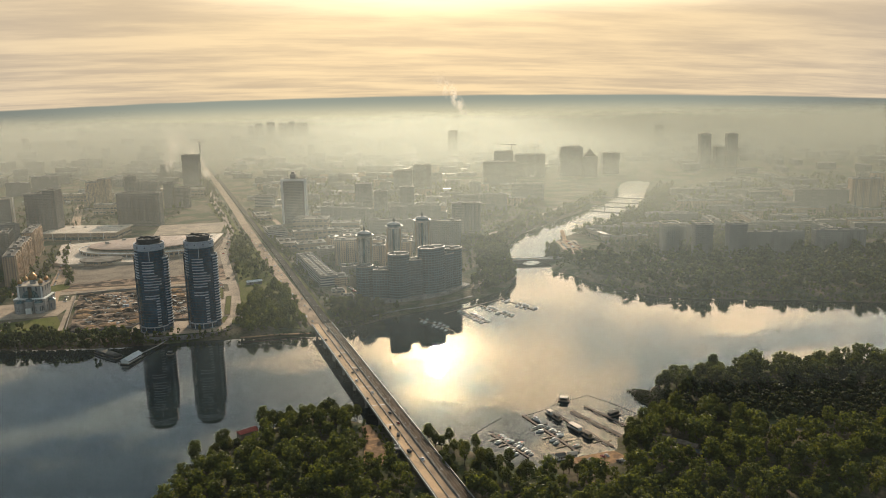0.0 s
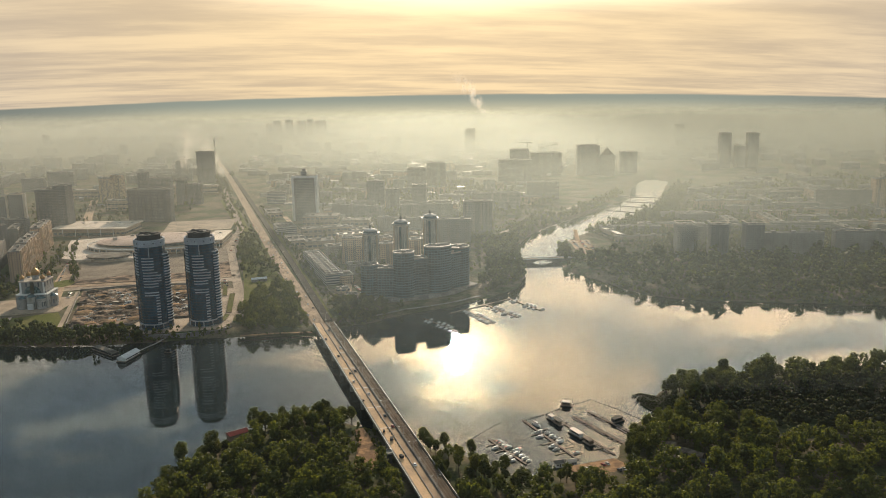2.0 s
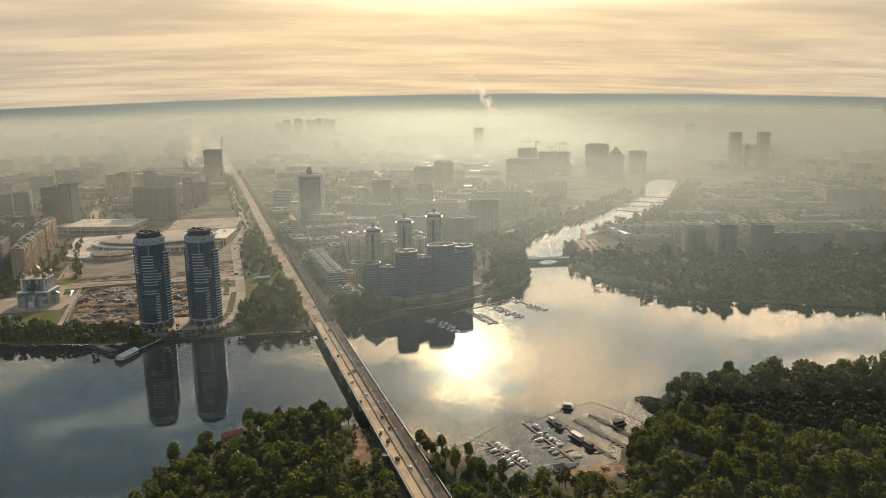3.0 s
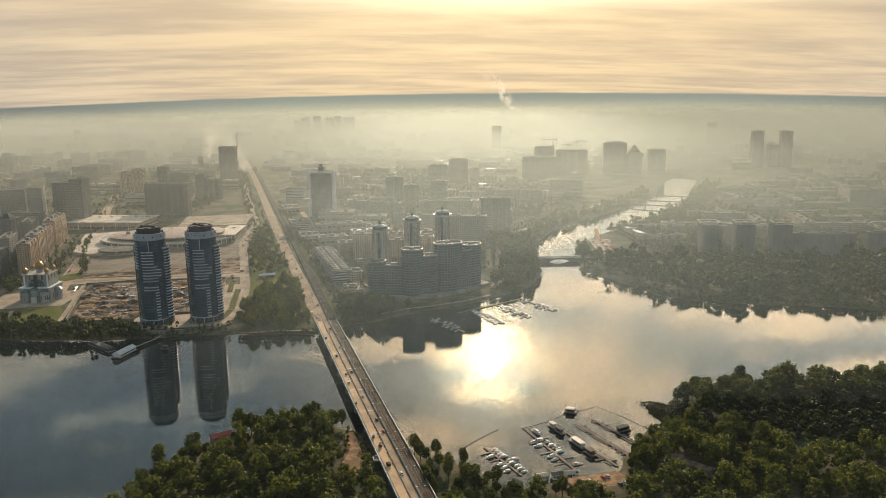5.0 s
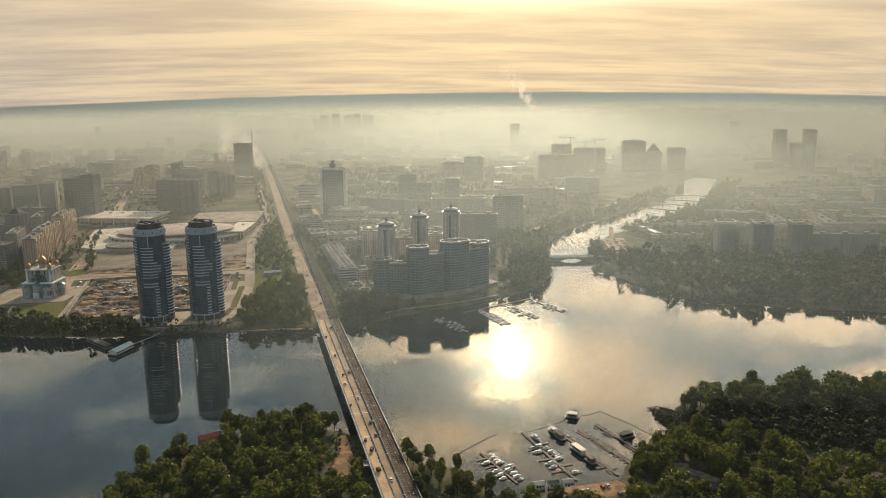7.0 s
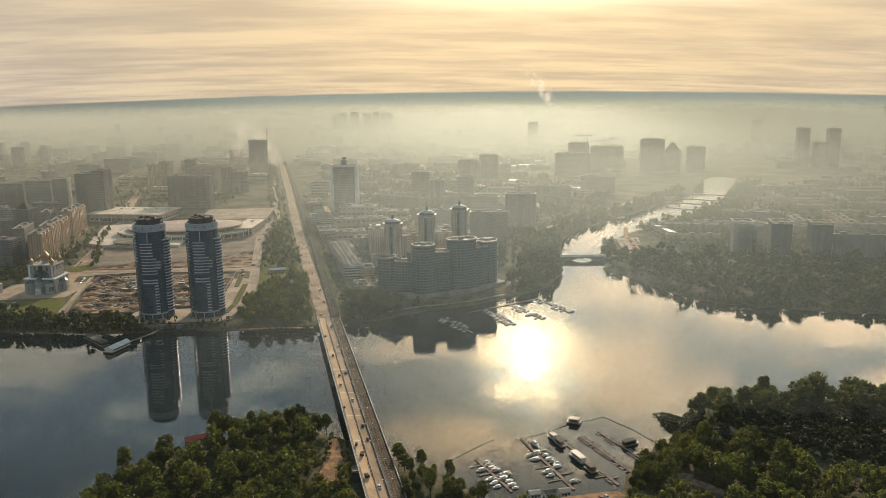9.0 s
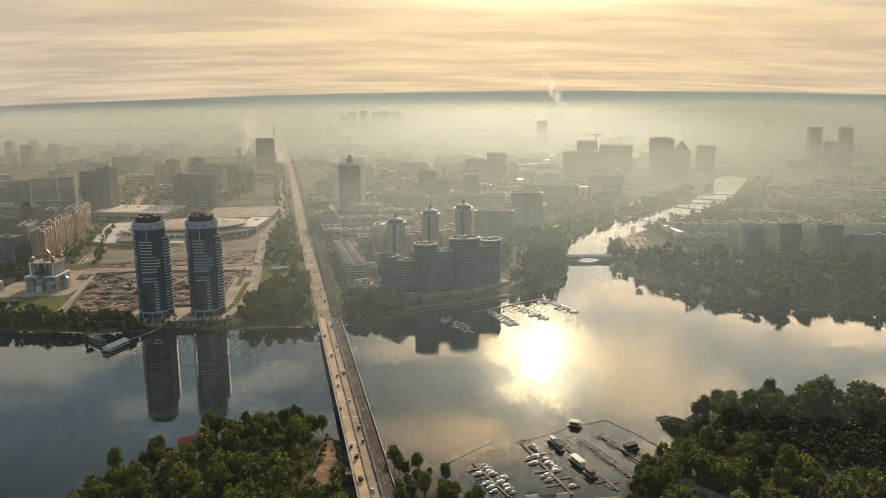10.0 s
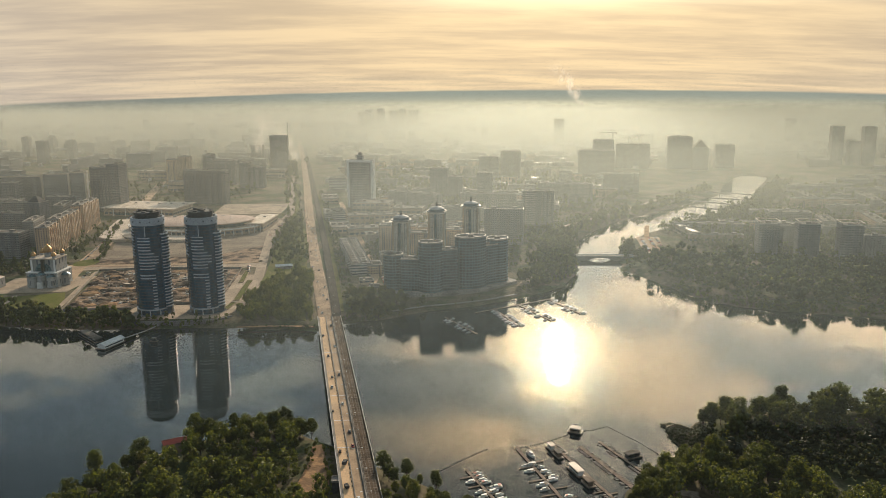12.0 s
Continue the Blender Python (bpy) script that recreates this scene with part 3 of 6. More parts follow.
def build_bridge():
    sleeper = bpy.data.meshes.new("sleeper")
    bm = boxes((-1.25, 1.25, -0.14, 0.14, 0, 0.1))
    bm.to_mesh(sleeper)
    bm.free()
    sleeper.materials.append(M["timber"])
    b = thing("road_and_rail_bridge", (0, 0, 0), "long concrete road and metro bridge over the river", "bridge")
    part("deck", strip(-11.2, 11.2, 300, 806, 8.2, 9.6, 12), M["concrete"], b)
    part("carriageway", strip(-9.4, -3.6, 300, 806, 9.6, 9.72, 12), M["deck"], b, "pale stripped carriageway under repair")
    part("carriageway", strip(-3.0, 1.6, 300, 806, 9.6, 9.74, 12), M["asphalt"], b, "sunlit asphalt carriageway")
    part("footway", strip(-11.0, -9.5, 300, 806, 9.6, 9.9, 12), M["concrete"], b)
    part("track_bed", strip(3.2, 10.6, 300, 806, 9.6, 9.85, 12), M["track"], b, "brown ballast of the metro line")
    part("median", strip(-3.55, -3.05, 300, 806, 9.6, 10.4, 12), M["concrete"], b)
    part("rail_wall", strip(2.2, 2.6, 300, 806, 9.6, 11.0, 12), M["concrete"], b)
    part("parapet", strip(-11.2, -11.0, 300, 806, 9.6, 10.7, 12), M["white"], b)
    part("parapet", strip(10.8, 11.1, 300, 806, 9.6, 11.0, 12), M["parapet"], b)
    for l in (4.2, 5.7, 7.8, 9.3):
        part("rail", strip(l, l + 0.12, 300, 806, 9.85, 10.03, 12), M["rail"], b)
    for l in (2.7,):
        part("walkway", strip(l, l + 0.45, 300, 806, 9.85, 10.0, 12), M["concrete"], b, "pale concrete walkway slab beside the rails")
    for y in range(440, 640, 3):
        for l in (4.95, 8.55):
            part("sleeper", sleeper, None, b).location = (*along(l, y), 9.86)
    part("third_rail", strip(3.4, 3.65, 300, 806, 9.85, 10.2, 12), M["concrete"], b)
    for y in range(330, 800, 42):
        bm = bmesh.new()
        for l in (-8.5, 8.5):
            x, yy = along(l, y)
            prism(bm, [(x + 1.4 * math.cos(a), yy + 2.0 * math.sin(a)) for a in np.linspace(0, 2 * math.pi, 12, endpoint=False)], -3, 7.0)
        x, yy = along(0, y)
        box(bm, x - 10.6, x + 10.6, yy - 1.5, yy + 1.5, 6.8, 8.25)
        part("pier", bm, M["concrete"], b)
    for y in (519, 560, 604, 655, 700):
        part("expansion_joint", strip(-9.3, 1.5, y, y + 0.6, 9.73, 9.78), M["white"], b)
    # stair tower down to the island
    s = thing("stair_tower", (*along(-13.0, 478), 0), "dark steel stair tower beside the bridge", "stairs")
    part("shaft", boxes((-1.6, 1.6, -3, 3, 2.5, 9.6)), M["dark"], s)
    part("landing", boxes((-2.0, 2.0, -3.4, 3.4, 9.6, 9.8)), M["concrete"], s)
    part("railing", ring(rect(4, 6.8), 0.1, 9.8, 10.9), M["steel"], s)


def lamp_post():
    p = thing("street_lamp", (0, 0, 0), "grey steel street lamp with two arms", "street lamp", "lamps along the bridge")
    part("pole", tube(bmesh.new(), [(0, 0, 0), (0, 0, 9.2)], 0.14, 6, 0.09), M["steel"], p)
    arm = part("arm", tube(bmesh.new(), [(-3.0, 0, 9.5), (0, 0, 9.2), (1.6, 0, 9.4)], 0.07, 5), M["concrete"], p)
    part("lamp_head", boxes((-3.9, -2.7, -0.22, 0.22, 9.42, 9.6)), M["white"], arm)
    part("lamp_head", boxes((1.4, 2.2, -0.22, 0.22, 9.36, 9.54)), M["white"], arm)
    return p


def car_meshes():
    """Body, cabin and wheel, 4.4 m long, along y."""
    profile = [(-2.2, 0.35), (-2.2, 0.85), (-1.3, 0.95), (2.1, 0.92), (2.2, 0.35)]
    def loft(points, half, taper=0.92):
        bm = bmesh.new()
        rows = []
        for x, k in ((-half, taper), (-half * 0.96, 1), (half * 0.96, 1), (half, taper)):
            rows.append([bm.verts.new((x, y * k, z)) for y, z in points])
        for a, b in zip(rows, rows[1:]):
            for j in range(len(points)):
                bm.faces.new((a[j], a[(j + 1) % len(points)], b[(j + 1) % len(points)], b[j]))
        bm.faces.new(rows[0][::-1]), bm.faces.new(rows[-1])
        bmesh.ops.recalc_face_normals(bm, faces=bm.faces)
        return bm
    return loft(profile, 0.88), loft([(-1.5, 0.93), (-0.9, 1.42), (0.9, 1.45), (1.7, 0.92)], 0.74, 0.9)


def make_car(colour, name, label):
    body, cabin = car_meshes()
    c = thing("car", (0, 0, 0), label, "car", "cars")
    part("body", body, surface(name, colour, 0.55, 0.05, 0.5, 2.0, spec=0.3), c)
    part("cabin", cabin, M["dark_glass"], c)
    part("roof_panel", boxes((-0.6, 0.6, -0.8, 0.8, 1.44, 1.5)), bpy.data.materials[name], c)
    for x in (-0.82, 0.82):
        for y in (-1.35, 1.35):
            wheel = part("wheel", lathe(bmesh.new(), [(0.32, -0.1), (0.32, 0.1)], 8), M["tyre"], c)
            wheel.matrix_basis = pose(x, y, 0.33, 0, 90, 0)
            part("rim", lathe(bmesh.new(), [(0.18, -0.12), (0.18, 0.12)], 6), M["steel"], wheel)
    return c


def lay_road(name, points, width, material, z=4.85, label="", category="road"):
    return tagged(part(name, ribbon(points, width, z), M[material], None), label, category, kind="structure")


def build_roads():
    offs = [(806, -2), (830, -2.5), (993, -3.5), (1200, -4), (1426, -2), (1912, 4), (2462, 8), (2900, 7), (4800, 4)]
    line = [along(l, y) for y, l in offs]
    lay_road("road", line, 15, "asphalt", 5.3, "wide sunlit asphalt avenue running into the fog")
    rail = [along(l, y) for y, l in ((806, 7), (831, 8.5), (993, 11), (1167, 13.5), (1712, 17), (2150, 20), (3000, 22))]
    tagged(part("rail_embankment", ribbon(rail, 9, 6.4, 2.2), M["ballast"], None), "dark ballast bed of the metro line beside the avenue", "railway", kind="structure")
    tagged(part("lawn", ribbon([along(l, y) for y, l in ((840, 14), (993, 18), (1167, 21), (1712, 25))], 5, 5.2), M["lawn"], None), "grass strip beside the rails", "lawn", kind="structure")
    lay_road("road", [(-318, 985), (-333, 1088), (-345, 1200), (-359, 1330), (-390, 1530), (-426, 1716), (-470, 2000)], 17, "asphalt", 5.0, "asphalt street between the housing blocks and the hall")
    lay_road("road", [(-420, 1075), (-333, 1080), (-250, 1075), (-180, 1078), (-105, 1085)], 12, "asphalt", 5.05, "asphalt street crossing behind the building site")
    lay_road("road", [(-92, 870), (-97, 1000), (-112, 1180), (-122, 1300), (-112, 1480), (-128, 1650), (-160, 1900), (-175, 2150)], 12, "paving", 5.05, "pale service road beside the park")
    lay_road("pavement", [(-283, 880), (-300, 1045)], 5, "paving", 5.1, "pale concrete path beside the lawn", "path")
    lay_road("pavement", [(-349, 935), (-345, 905), (-352, 882)], 4, "paving", 5.1, "pale footpath across the lawn", "path")
    lay_road("road", [(30, 905), (36, 930), (42, 985), (30, 1120), (0, 1350), (-30, 1600)], 9, "asphalt", 5.0, "narrow asphalt street beside the metro line")
    lay_road("road", [(205, 925), (240, 1000), (262, 1100), (330, 1290), (480, 1450), (600, 1590)], 9, "paving", 5.0, "pale embankment road along the channel")
    lay_road("road", [(470, 1290), (440, 1200), (425, 1100), (408, 1050)], 7, "sand", 4.9, "sunlit sandy road behind the car park")
    lay_road("pavement", [(-88, 803), (-46, 803), (-14, 797)], 4, "sand", 3.0, "sandy footpath along the waterline", "path")
    lay_road("pavement", [(60, 842), (93, 857), (125, 864), (160, 876), (195, 896)], 4, "concrete", 3.6, "grey concrete embankment walk", "path")


def patch(name, outline, z, material, label, category, thick=0.5):
    bm = prism_mesh(outline, z - thick, z)
    bmesh.ops.recalc_face_normals(bm, faces=bm.faces)
    return tagged(part(name, bm, M[material], None), label, category, kind="structure")


build_bridge()
build_roads()
LAMP = lamp_post()
LAMP.matrix_basis = pose(*along(2.4, 420), 9.7, 0, 0, LEAN)
for y in range(446, 800, 26):
    copy_thing(LAMP, pose(*along(2.4, y), 9.7, 0, 0, LEAN))
for y in range(826, 1500, 40):
    copy_thing(LAMP, pose(*along(5.5, y), 5.3, 0, 0, LEAN))

# ---- banks ----
patch("lawn", [(-420, 872), (-345, 872), (-276, 876), (-300, 945), (-350, 930), (-420, 935)], 4.9, "lawn", "mown lawn in front of the church", "lawn")
patch("lawn", [(-262, 846), (-205, 846), (-205, 866), (-262, 866)], 4.9, "lawn", "small lawn beside the building site", "lawn")
patch("plaza", [(-385, 945), (-300, 948), (-290, 1020), (-385, 1020)], 4.95, "paving", "pale paved square around the church", "square")
patch("plaza", [(-205, 838), (-185, 828), (-110, 828), (-98, 850), (-96, 1010), (-122, 1010), (-122, 880), (-205, 880)], 5.1, "paving", "pale paved forecourt of the glass towers", "square")
patch("building_site", [(-272, 872), (-206, 872), (-120, 884), (-122, 1040), (-240, 1052), (-294, 1044)], 5.0, "rubble", "rubble-strewn building site with heaps of earth", "building site")
patch("plaza", [(-310, 1130), (-180, 1120), (-110, 1200), (-110, 1400), (-150, 1460), (-390, 1480), (-330, 1200)], 4.9, "tarmac", "grey asphalt forecourt of the exhibition halls", "square")
patch("plaza", [(-250, 1480), (-130, 1480), (-125, 1600), (-250, 1600)], 4.9, "paving", "pale paved square behind the exhibition halls", "square")
patch("lawn", [(-104, 860), (-24, 812), (-40, 1000), (-62, 1250), (-100, 1500), (-140, 1900), (-175, 1900), (-118, 1480), (-100, 1200), (-90, 1000)], 4.85, "lawn", "grass of the park strip beside the avenue", "lawn")


patch("verge", [(-330, 1052), (-240, 1058), (-124, 1050), (-104, 1050), (-104, 1075), (-180, 1071), (-250, 1068), (-330, 1073)], 4.93, "paving", "dusty tan verge behind the building site", "verge")
patch("verge", [(-318, 1090), (-180, 1086), (-106, 1092), (-108, 1200), (-180, 1122), (-310, 1131)], 4.93, "rubble", "bare brown verge before the halls", "verge")
patch("lawn", ellipse(15, 21, 28, cx=-331, cy=1097), 5.12, "lawn", "oval green in the middle of the street junction", "lawn")


# ---- trees ----
ICO = bmesh.new()
bmesh.ops.create_icosphere(ICO, subdivisions=1, radius=1)
CORE_V, CORE_F = np.array([v.co[:] for v in ICO.verts]), np.array([[v.index for v in f.verts] for f in ICO.faces])
ICO.free()


def crown_arrays(rng, lobes, leaves, size, wide, tall, base, full=0.80, big=0.40, loose=0.7):
    """A crown of rounded boughs: each a dense inner body under a shell of leaf sprays, with gaps between the boughs."""
    v, f, count = [], [], 0
    spin = rng.uniform(0, 6.28)
    for c in range(lobes):
        up = -0.62 + 1.56 * (c + 0.5) / lobes + rng.uniform(-0.12, 0.12)
        a = spin + c * 2.4 + rng.uniform(-0.4, 0.4)
        reach = math.sqrt(max(0.03, 1 - up * up)) * rng.uniform(0.42, 0.78)
        mid = np.array([math.cos(a) * reach * wide, math.sin(a) * reach * wide, base + tall * (0.5 + 0.40 * up)])
        r = big * (0.55 + 0.9 * rng.uniform() ** 1.6) * wide * (1.1 - 0.3 * max(0.0, up))
        shape = np.array([1, 1, rng.uniform(0.9, 1.35)])
        core = mid + CORE_V * r * full * shape * rng.uniform(0.85, 1.12, (len(CORE_V), 1))
        f.append(CORE_F + count)
        v.append(core)
        count += len(core)
        d = rng.normal(size=(leaves, 3)) + np.array([0, 0, 0.25])
        d /= np.linalg.norm(d, axis=1)[:, None]
        p = mid + d * r * rng.uniform(loose, 1.22, (leaves, 1)) * shape
        n = d + rng.normal(scale=0.42, size=(leaves, 3))
        n /= np.linalg.norm(n, axis=1)[:, None]
        t = np.cross(n, rng.normal(size=(leaves, 3)))
        t /= np.linalg.norm(t, axis=1)[:, None]
        b = np.cross(n, t)
        s = size * rng.uniform(0.6, 1.25, (leaves, 1))
        q = np.stack([p - t * s * 1.2, p + t * s * 0.7 - b * s, p + t * s * 0.7 + b * s], 1).reshape(-1, 3)
        f.append(np.arange(len(q)).reshape(-1, 3) + count)
        v.append(q)
        count += len(q)
    return np.concatenate(v), np.concatenate(f)


def trunk_mesh(rng, base, tall, wide):
    bm = bmesh.new()
    tube(bm, [(0, 0, -0.8), (0.1, 0.05, base * 0.6), (0.2, -0.1, base + tall * 0.55)], 0.36, 6, 0.10)
    for i in range(5):
        a, h = i * 1.26 + rng.uniform(0, 0.8), base * rng.uniform(0.75, 1.15)
        end = (math.cos(a) * wide * 0.6, math.sin(a) * wide * 0.6, h + tall * rng.uniform(0.25, 0.6))
        tube(bm, [(0.1, 0, h), (end[0] * 0.5, end[1] * 0.5, h + (end[2] - h) * 0.65), end], 0.15, 4, 0.04)
    mesh = bpy.data.meshes.new("trunk")
    bm.to_mesh(mesh)
    bm.free()
    return mesh


RNG = np.random.default_rng(11)
TREES = []
for i in range(9):
    wide, tall, base = RNG.uniform(3.6, 5.4), RNG.uniform(8.5, 13.0), RNG.uniform(1.6, 3.4)
    if i in (1, 2, 4, 6):
        wide, tall = wide * 0.76, tall * 1.18
    fine = crown_arrays(RNG, 24, 95, 0.28, wide, tall, base, 0.48, 0.40, 0.5)
    mid = crown_arrays(RNG, 15, 34, 0.44, wide, tall, base, 0.52, 0.44, 0.5)
    coarse = crown_arrays(RNG, 7, 7, 0.75, wide, tall, base, 0.92, 0.52)
    crown = arrays("crown", *fine)
    crown.materials.append(M["leaf"])
    stem = trunk_mesh(RNG, base, tall, wide)
    stem.materials.append(M["bark"])
    TREES.append((crown, stem, mid, coarse))


def spots(outline, gap, seed, keep=None, edge=0.6):
    """Jittered places inside an outline."""
    rng = np.random.default_rng(seed)
    o = np.array(outline)
    gx, gy = np.meshgrid(np.arange(o[:, 0].min(), o[:, 0].max(), gap), np.arange(o[:, 1].min(), o[:, 1].max(), gap))
    gx = gx.ravel() + rng.uniform(-0.5, 0.5, gx.size) * gap
    gy = gy.ravel() + rng.uniform(-0.5, 0.5, gy.size) * gap
    m = shore_distance(gx, gy, list(outline)) > 0
    m &= np.maximum(shore_distance(gx, gy, FAR_LAND), shore_distance(gx, gy, NEAR_LAND)) > edge
    on_bridge = np.abs(gx - (23.7 - (gy - 594) * 0.1155)) < 12.5
    m &= ~(on_bridge & (gy < 3000))
    if keep is not None:
        m &= keep(gx, gy)
    return gx[m], gy[m], rng


def wood(name, outline, gap, seed, scale=1.0, detail=2, label="", keep=None, edge=0.6, leaf="leaf", low=1.0, taper=0.0):
    """A wood as one object of many crowns."""
    x, y, rng = spots(outline, gap, seed, keep, edge)
    vs, fs, count = [], [], 0
    z = ground_height(x, y)
    inland = np.maximum(shore_distance(x, y, FAR_LAND), shore_distance(x, y, NEAR_LAND))
    for i in range(len(x)):
        v, f = TREES[rng.integers(len(TREES))][detail]
        a, s = rng.uniform(0, 6.28), scale * (0.55 + 0.85 * rng.uniform() ** 1.4)
        s *= min(1.0, 0.5 + inland[i] / taper) if taper else 1.0
        c, d = math.cos(a) * s, math.sin(a) * s
        w = np.stack([v[:, 0] * c - v[:, 1] * d + x[i], v[:, 0] * d + v[:, 1] * c + y[i], v[:, 2] * s * low * rng.uniform(0.8, 1.2) + z[i] - 0.6 * s], 1)
        vs.append(w)
        fs.append(f + count)
        count += len(w)
    if vs:
        tagged(part(name, arrays(name, np.concatenate(vs), np.concatenate(fs)), M[leaf], None), label, "trees", kind="stuff")


TREE_LABEL = {0: "broad leafy green tree on the island", 1: "tall slender green tree on the island"}


def grove(outline, gap, seed, scale, keep=None, label="", group="trees on the near island", low=0.86):
    x, y, rng = spots(outline, gap, seed, keep)
    z = ground_height(x, y)
    for i in range(len(x)):
        k = rng.integers(len(TREES))
        t = thing("tree", (0, 0, 0), label or TREE_LABEL[int(k in (1, 2, 4, 6))], "tree", group)
        part("trunk", TREES[k][1], None, t)
        part("crown", TREES[k][0], None, t)
        s = scale * (0.62 + 0.72 * rng.uniform() ** 1.3)
        t.matrix_basis = pose(x[i], y[i], z[i], 0, 0, rng.uniform(0, 360)) @ Matrix.Diagonal((s, s, s * low * rng.uniform(0.85, 1.15), 1))


NEAR_CLEAR = [(-80, 538, 9), (-82, 526, 9), (219, 448, 10), (222, 434, 11), (227, 421, 10), (150, 436, 17), (165, 432, 14), (15, 500, 14), (8, 478, 10), (8, 520, 9), (1, 535, 7), (16, 535, 9), (116, 434, 12)]


def near_keep(gx, gy):
    m = np.ones(gx.shape, bool)
    for x, y, r in NEAR_CLEAR:
        m &= (gx - x) ** 2 + (gy - y) ** 2 > r * r
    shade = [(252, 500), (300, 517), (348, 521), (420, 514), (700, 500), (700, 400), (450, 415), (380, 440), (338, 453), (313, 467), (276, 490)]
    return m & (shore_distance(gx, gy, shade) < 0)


def build_trees():
    # islands nearest the camera: the front rows singly, the inner wood as one
    grove([(-128, 470), (-116, 500), (-103, 522), (-70, 553), (-44, 571), (-11, 569), (12, 556), (2, 536), (-60, 530), (-104, 494)], 8.2, 3, 1.2, near_keep)
    wood("woodland", [(-148, 370), (-128, 470), (-104, 496), (-60, 532), (2, 538), (16, 470), (30, 370)], 8.6, 4, 1.3, 2, "dense green woodland on the near island", near_keep, low=0.85)
    grove([(40, 505), (60, 494), (80, 480), (92, 455), (112, 432), (150, 428), (186, 432), (186, 415), (60, 415), (48, 470)], 9.4, 5, 0.98, near_keep)
    grove([(262, 530), (300, 526), (330, 528), (330, 570), (285, 561), (266, 552)], 8.0, 6, 1.25)
    wood("woodland", [(330, 528), (348, 529), (440, 522), (520, 518), (520, 566), (440, 562), (330, 570)], 8.4, 63, 1.28, 2, "tall green trees along the island's far shore", low=0.8)
    wood("woodland", [(262, 522), (300, 520), (440, 516), (520, 510), (520, 524), (440, 528), (300, 532), (262, 534)], 5.0, 64, 0.8, 3, "tall undergrowth below the shore trees")
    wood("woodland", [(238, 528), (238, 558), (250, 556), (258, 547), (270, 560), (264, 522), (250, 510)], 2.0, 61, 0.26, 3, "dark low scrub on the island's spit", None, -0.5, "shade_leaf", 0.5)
    # the tall shore trees' shadow is painted into these leaves
    wood("woodland", [(246, 500), (300, 520), (348, 526), (500, 515), (500, 405), (450, 410), (380, 436), (313, 462), (270, 488)], 6.6, 62, 0.98, 3, "low undergrowth toned dark as the wood's shade", leaf="shade_leaf", low=0.72)
    grove([(201, 460), (202, 474), (214, 478), (228, 495), (246, 502), (262, 494), (298, 470), (298, 445), (240, 455)], 8.2, 65, 1.15, near_keep)
    wood("woodland", [(196, 462), (240, 455), (298, 445), (450, 414), (480, 400), (400, 335), (52, 335), (50, 414), (190, 414)], 8.8, 7, 1.3, 2, "dense green woodland of the near island", near_keep, low=0.85)
    grove([(184, 440), (186, 450), (193, 466), (204, 482), (214, 480), (206, 440), (192, 428)], 6.0, 67, 0.8)
    wood("woodland", [(-6, 455), (2, 470), (4, 500), (2, 530), (8, 545), (18, 530), (24, 505), (22, 470), (18, 455)], 4.0, 66, 0.3, 2, "scrubby bushes round the sandy slope", lambda gx, gy: shore_distance(gx, gy, [(0, 465), (13, 470), (18, 486), (17, 505), (12, 535), (8, 535), (8, 512), (4, 490)]) < 0.5)
    # far banks
    far = "belt of green trees along the river bank"
    wood("woodland", [(-700, 895), (-420, 850), (-330, 833), (-241, 811), (-186, 807), (-186, 826), (-241, 838), (-330, 864), (-420, 882), (-700, 930)], 5.2, 8, 0.92, 3, far, None, -1.5)
    wood("woodland", [(-700, 892), (-330, 831), (-186, 805), (-98, 801), (-98, 810), (-186, 815), (-330, 842), (-700, 904)], 3.8, 81, 0.42, 3, "low bushes at the water's edge", None, -0.8)
    wood("woodland", [(-98, 800), (-46, 794), (-13, 787), (-11, 797), (-46, 803), (-98, 808)], 3.4, 94, 0.34, 3, "low bushes at the water's edge", None, -0.8)
    wood("woodland", [(374, 917), (392, 857), (419, 830), (453, 811), (498, 795), (541, 777), (598, 752), (760, 685), (1000, 616), (1000, 630), (762, 700), (601, 766), (544, 791), (502, 809), (457, 825), (425, 843), (400, 866), (384, 922)], 4.6, 95, 0.5, 3, "bushes hanging over the island's shore", None, -1.0)
    wood("woodland", [(480, 1075), (500, 1040), (640, 1010), (800, 1000), (860, 1060), (780, 1300), (700, 1370), (640, 1345), (540, 1290), (492, 1240)], 10.5, 96, 0.8, 3, "trees among the island's housing blocks")
    wood("woodland", [(12, 810), (41, 814), (67, 829), (74, 834), (70, 842), (41, 826), (12, 822)], 3.6, 82, 0.42, 3, "low bushes at the water's edge", None, -0.8)
    wood("woodland", [(-190, 807), (-130, 807), (-100, 802), (-98, 824), (-130, 826), (-215, 830)], 6.0, 9, 0.5, 3, far, None, -1.5)
    wood("woodland", [(-92, 812), (-60, 806), (-14, 800), (-17, 850), (-33, 985), (-74, 985), (-90, 890)], 7.8, 10, 1.0, 2, "leafy green park trees beside the avenue")
    wood("woodland", [(-90, 1060), (-45, 1050), (-58, 1250), (-80, 1400), (-112, 1400), (-108, 1200)], 9.5, 11, 0.8, 3, "green park trees beside the avenue")
    wood("woodland", [(-120, 1420), (-85, 1420), (-160, 2100), (-190, 2100)], 17, 12, 0.8, 3, "scattered park trees beside the avenue")
    wood("woodland", [(-135, 2020), (-190, 2020), (-215, 2450), (-170, 2450)], 12, 13, 1.0, 3, "dark trees beside the foggy avenue")
    grove([(16, 816), (60, 822), (74, 842), (70, 880), (50, 895), (16, 895)], 8.6, 14, 1.05, None, "broad green tree on the river bank", "trees below the flats")
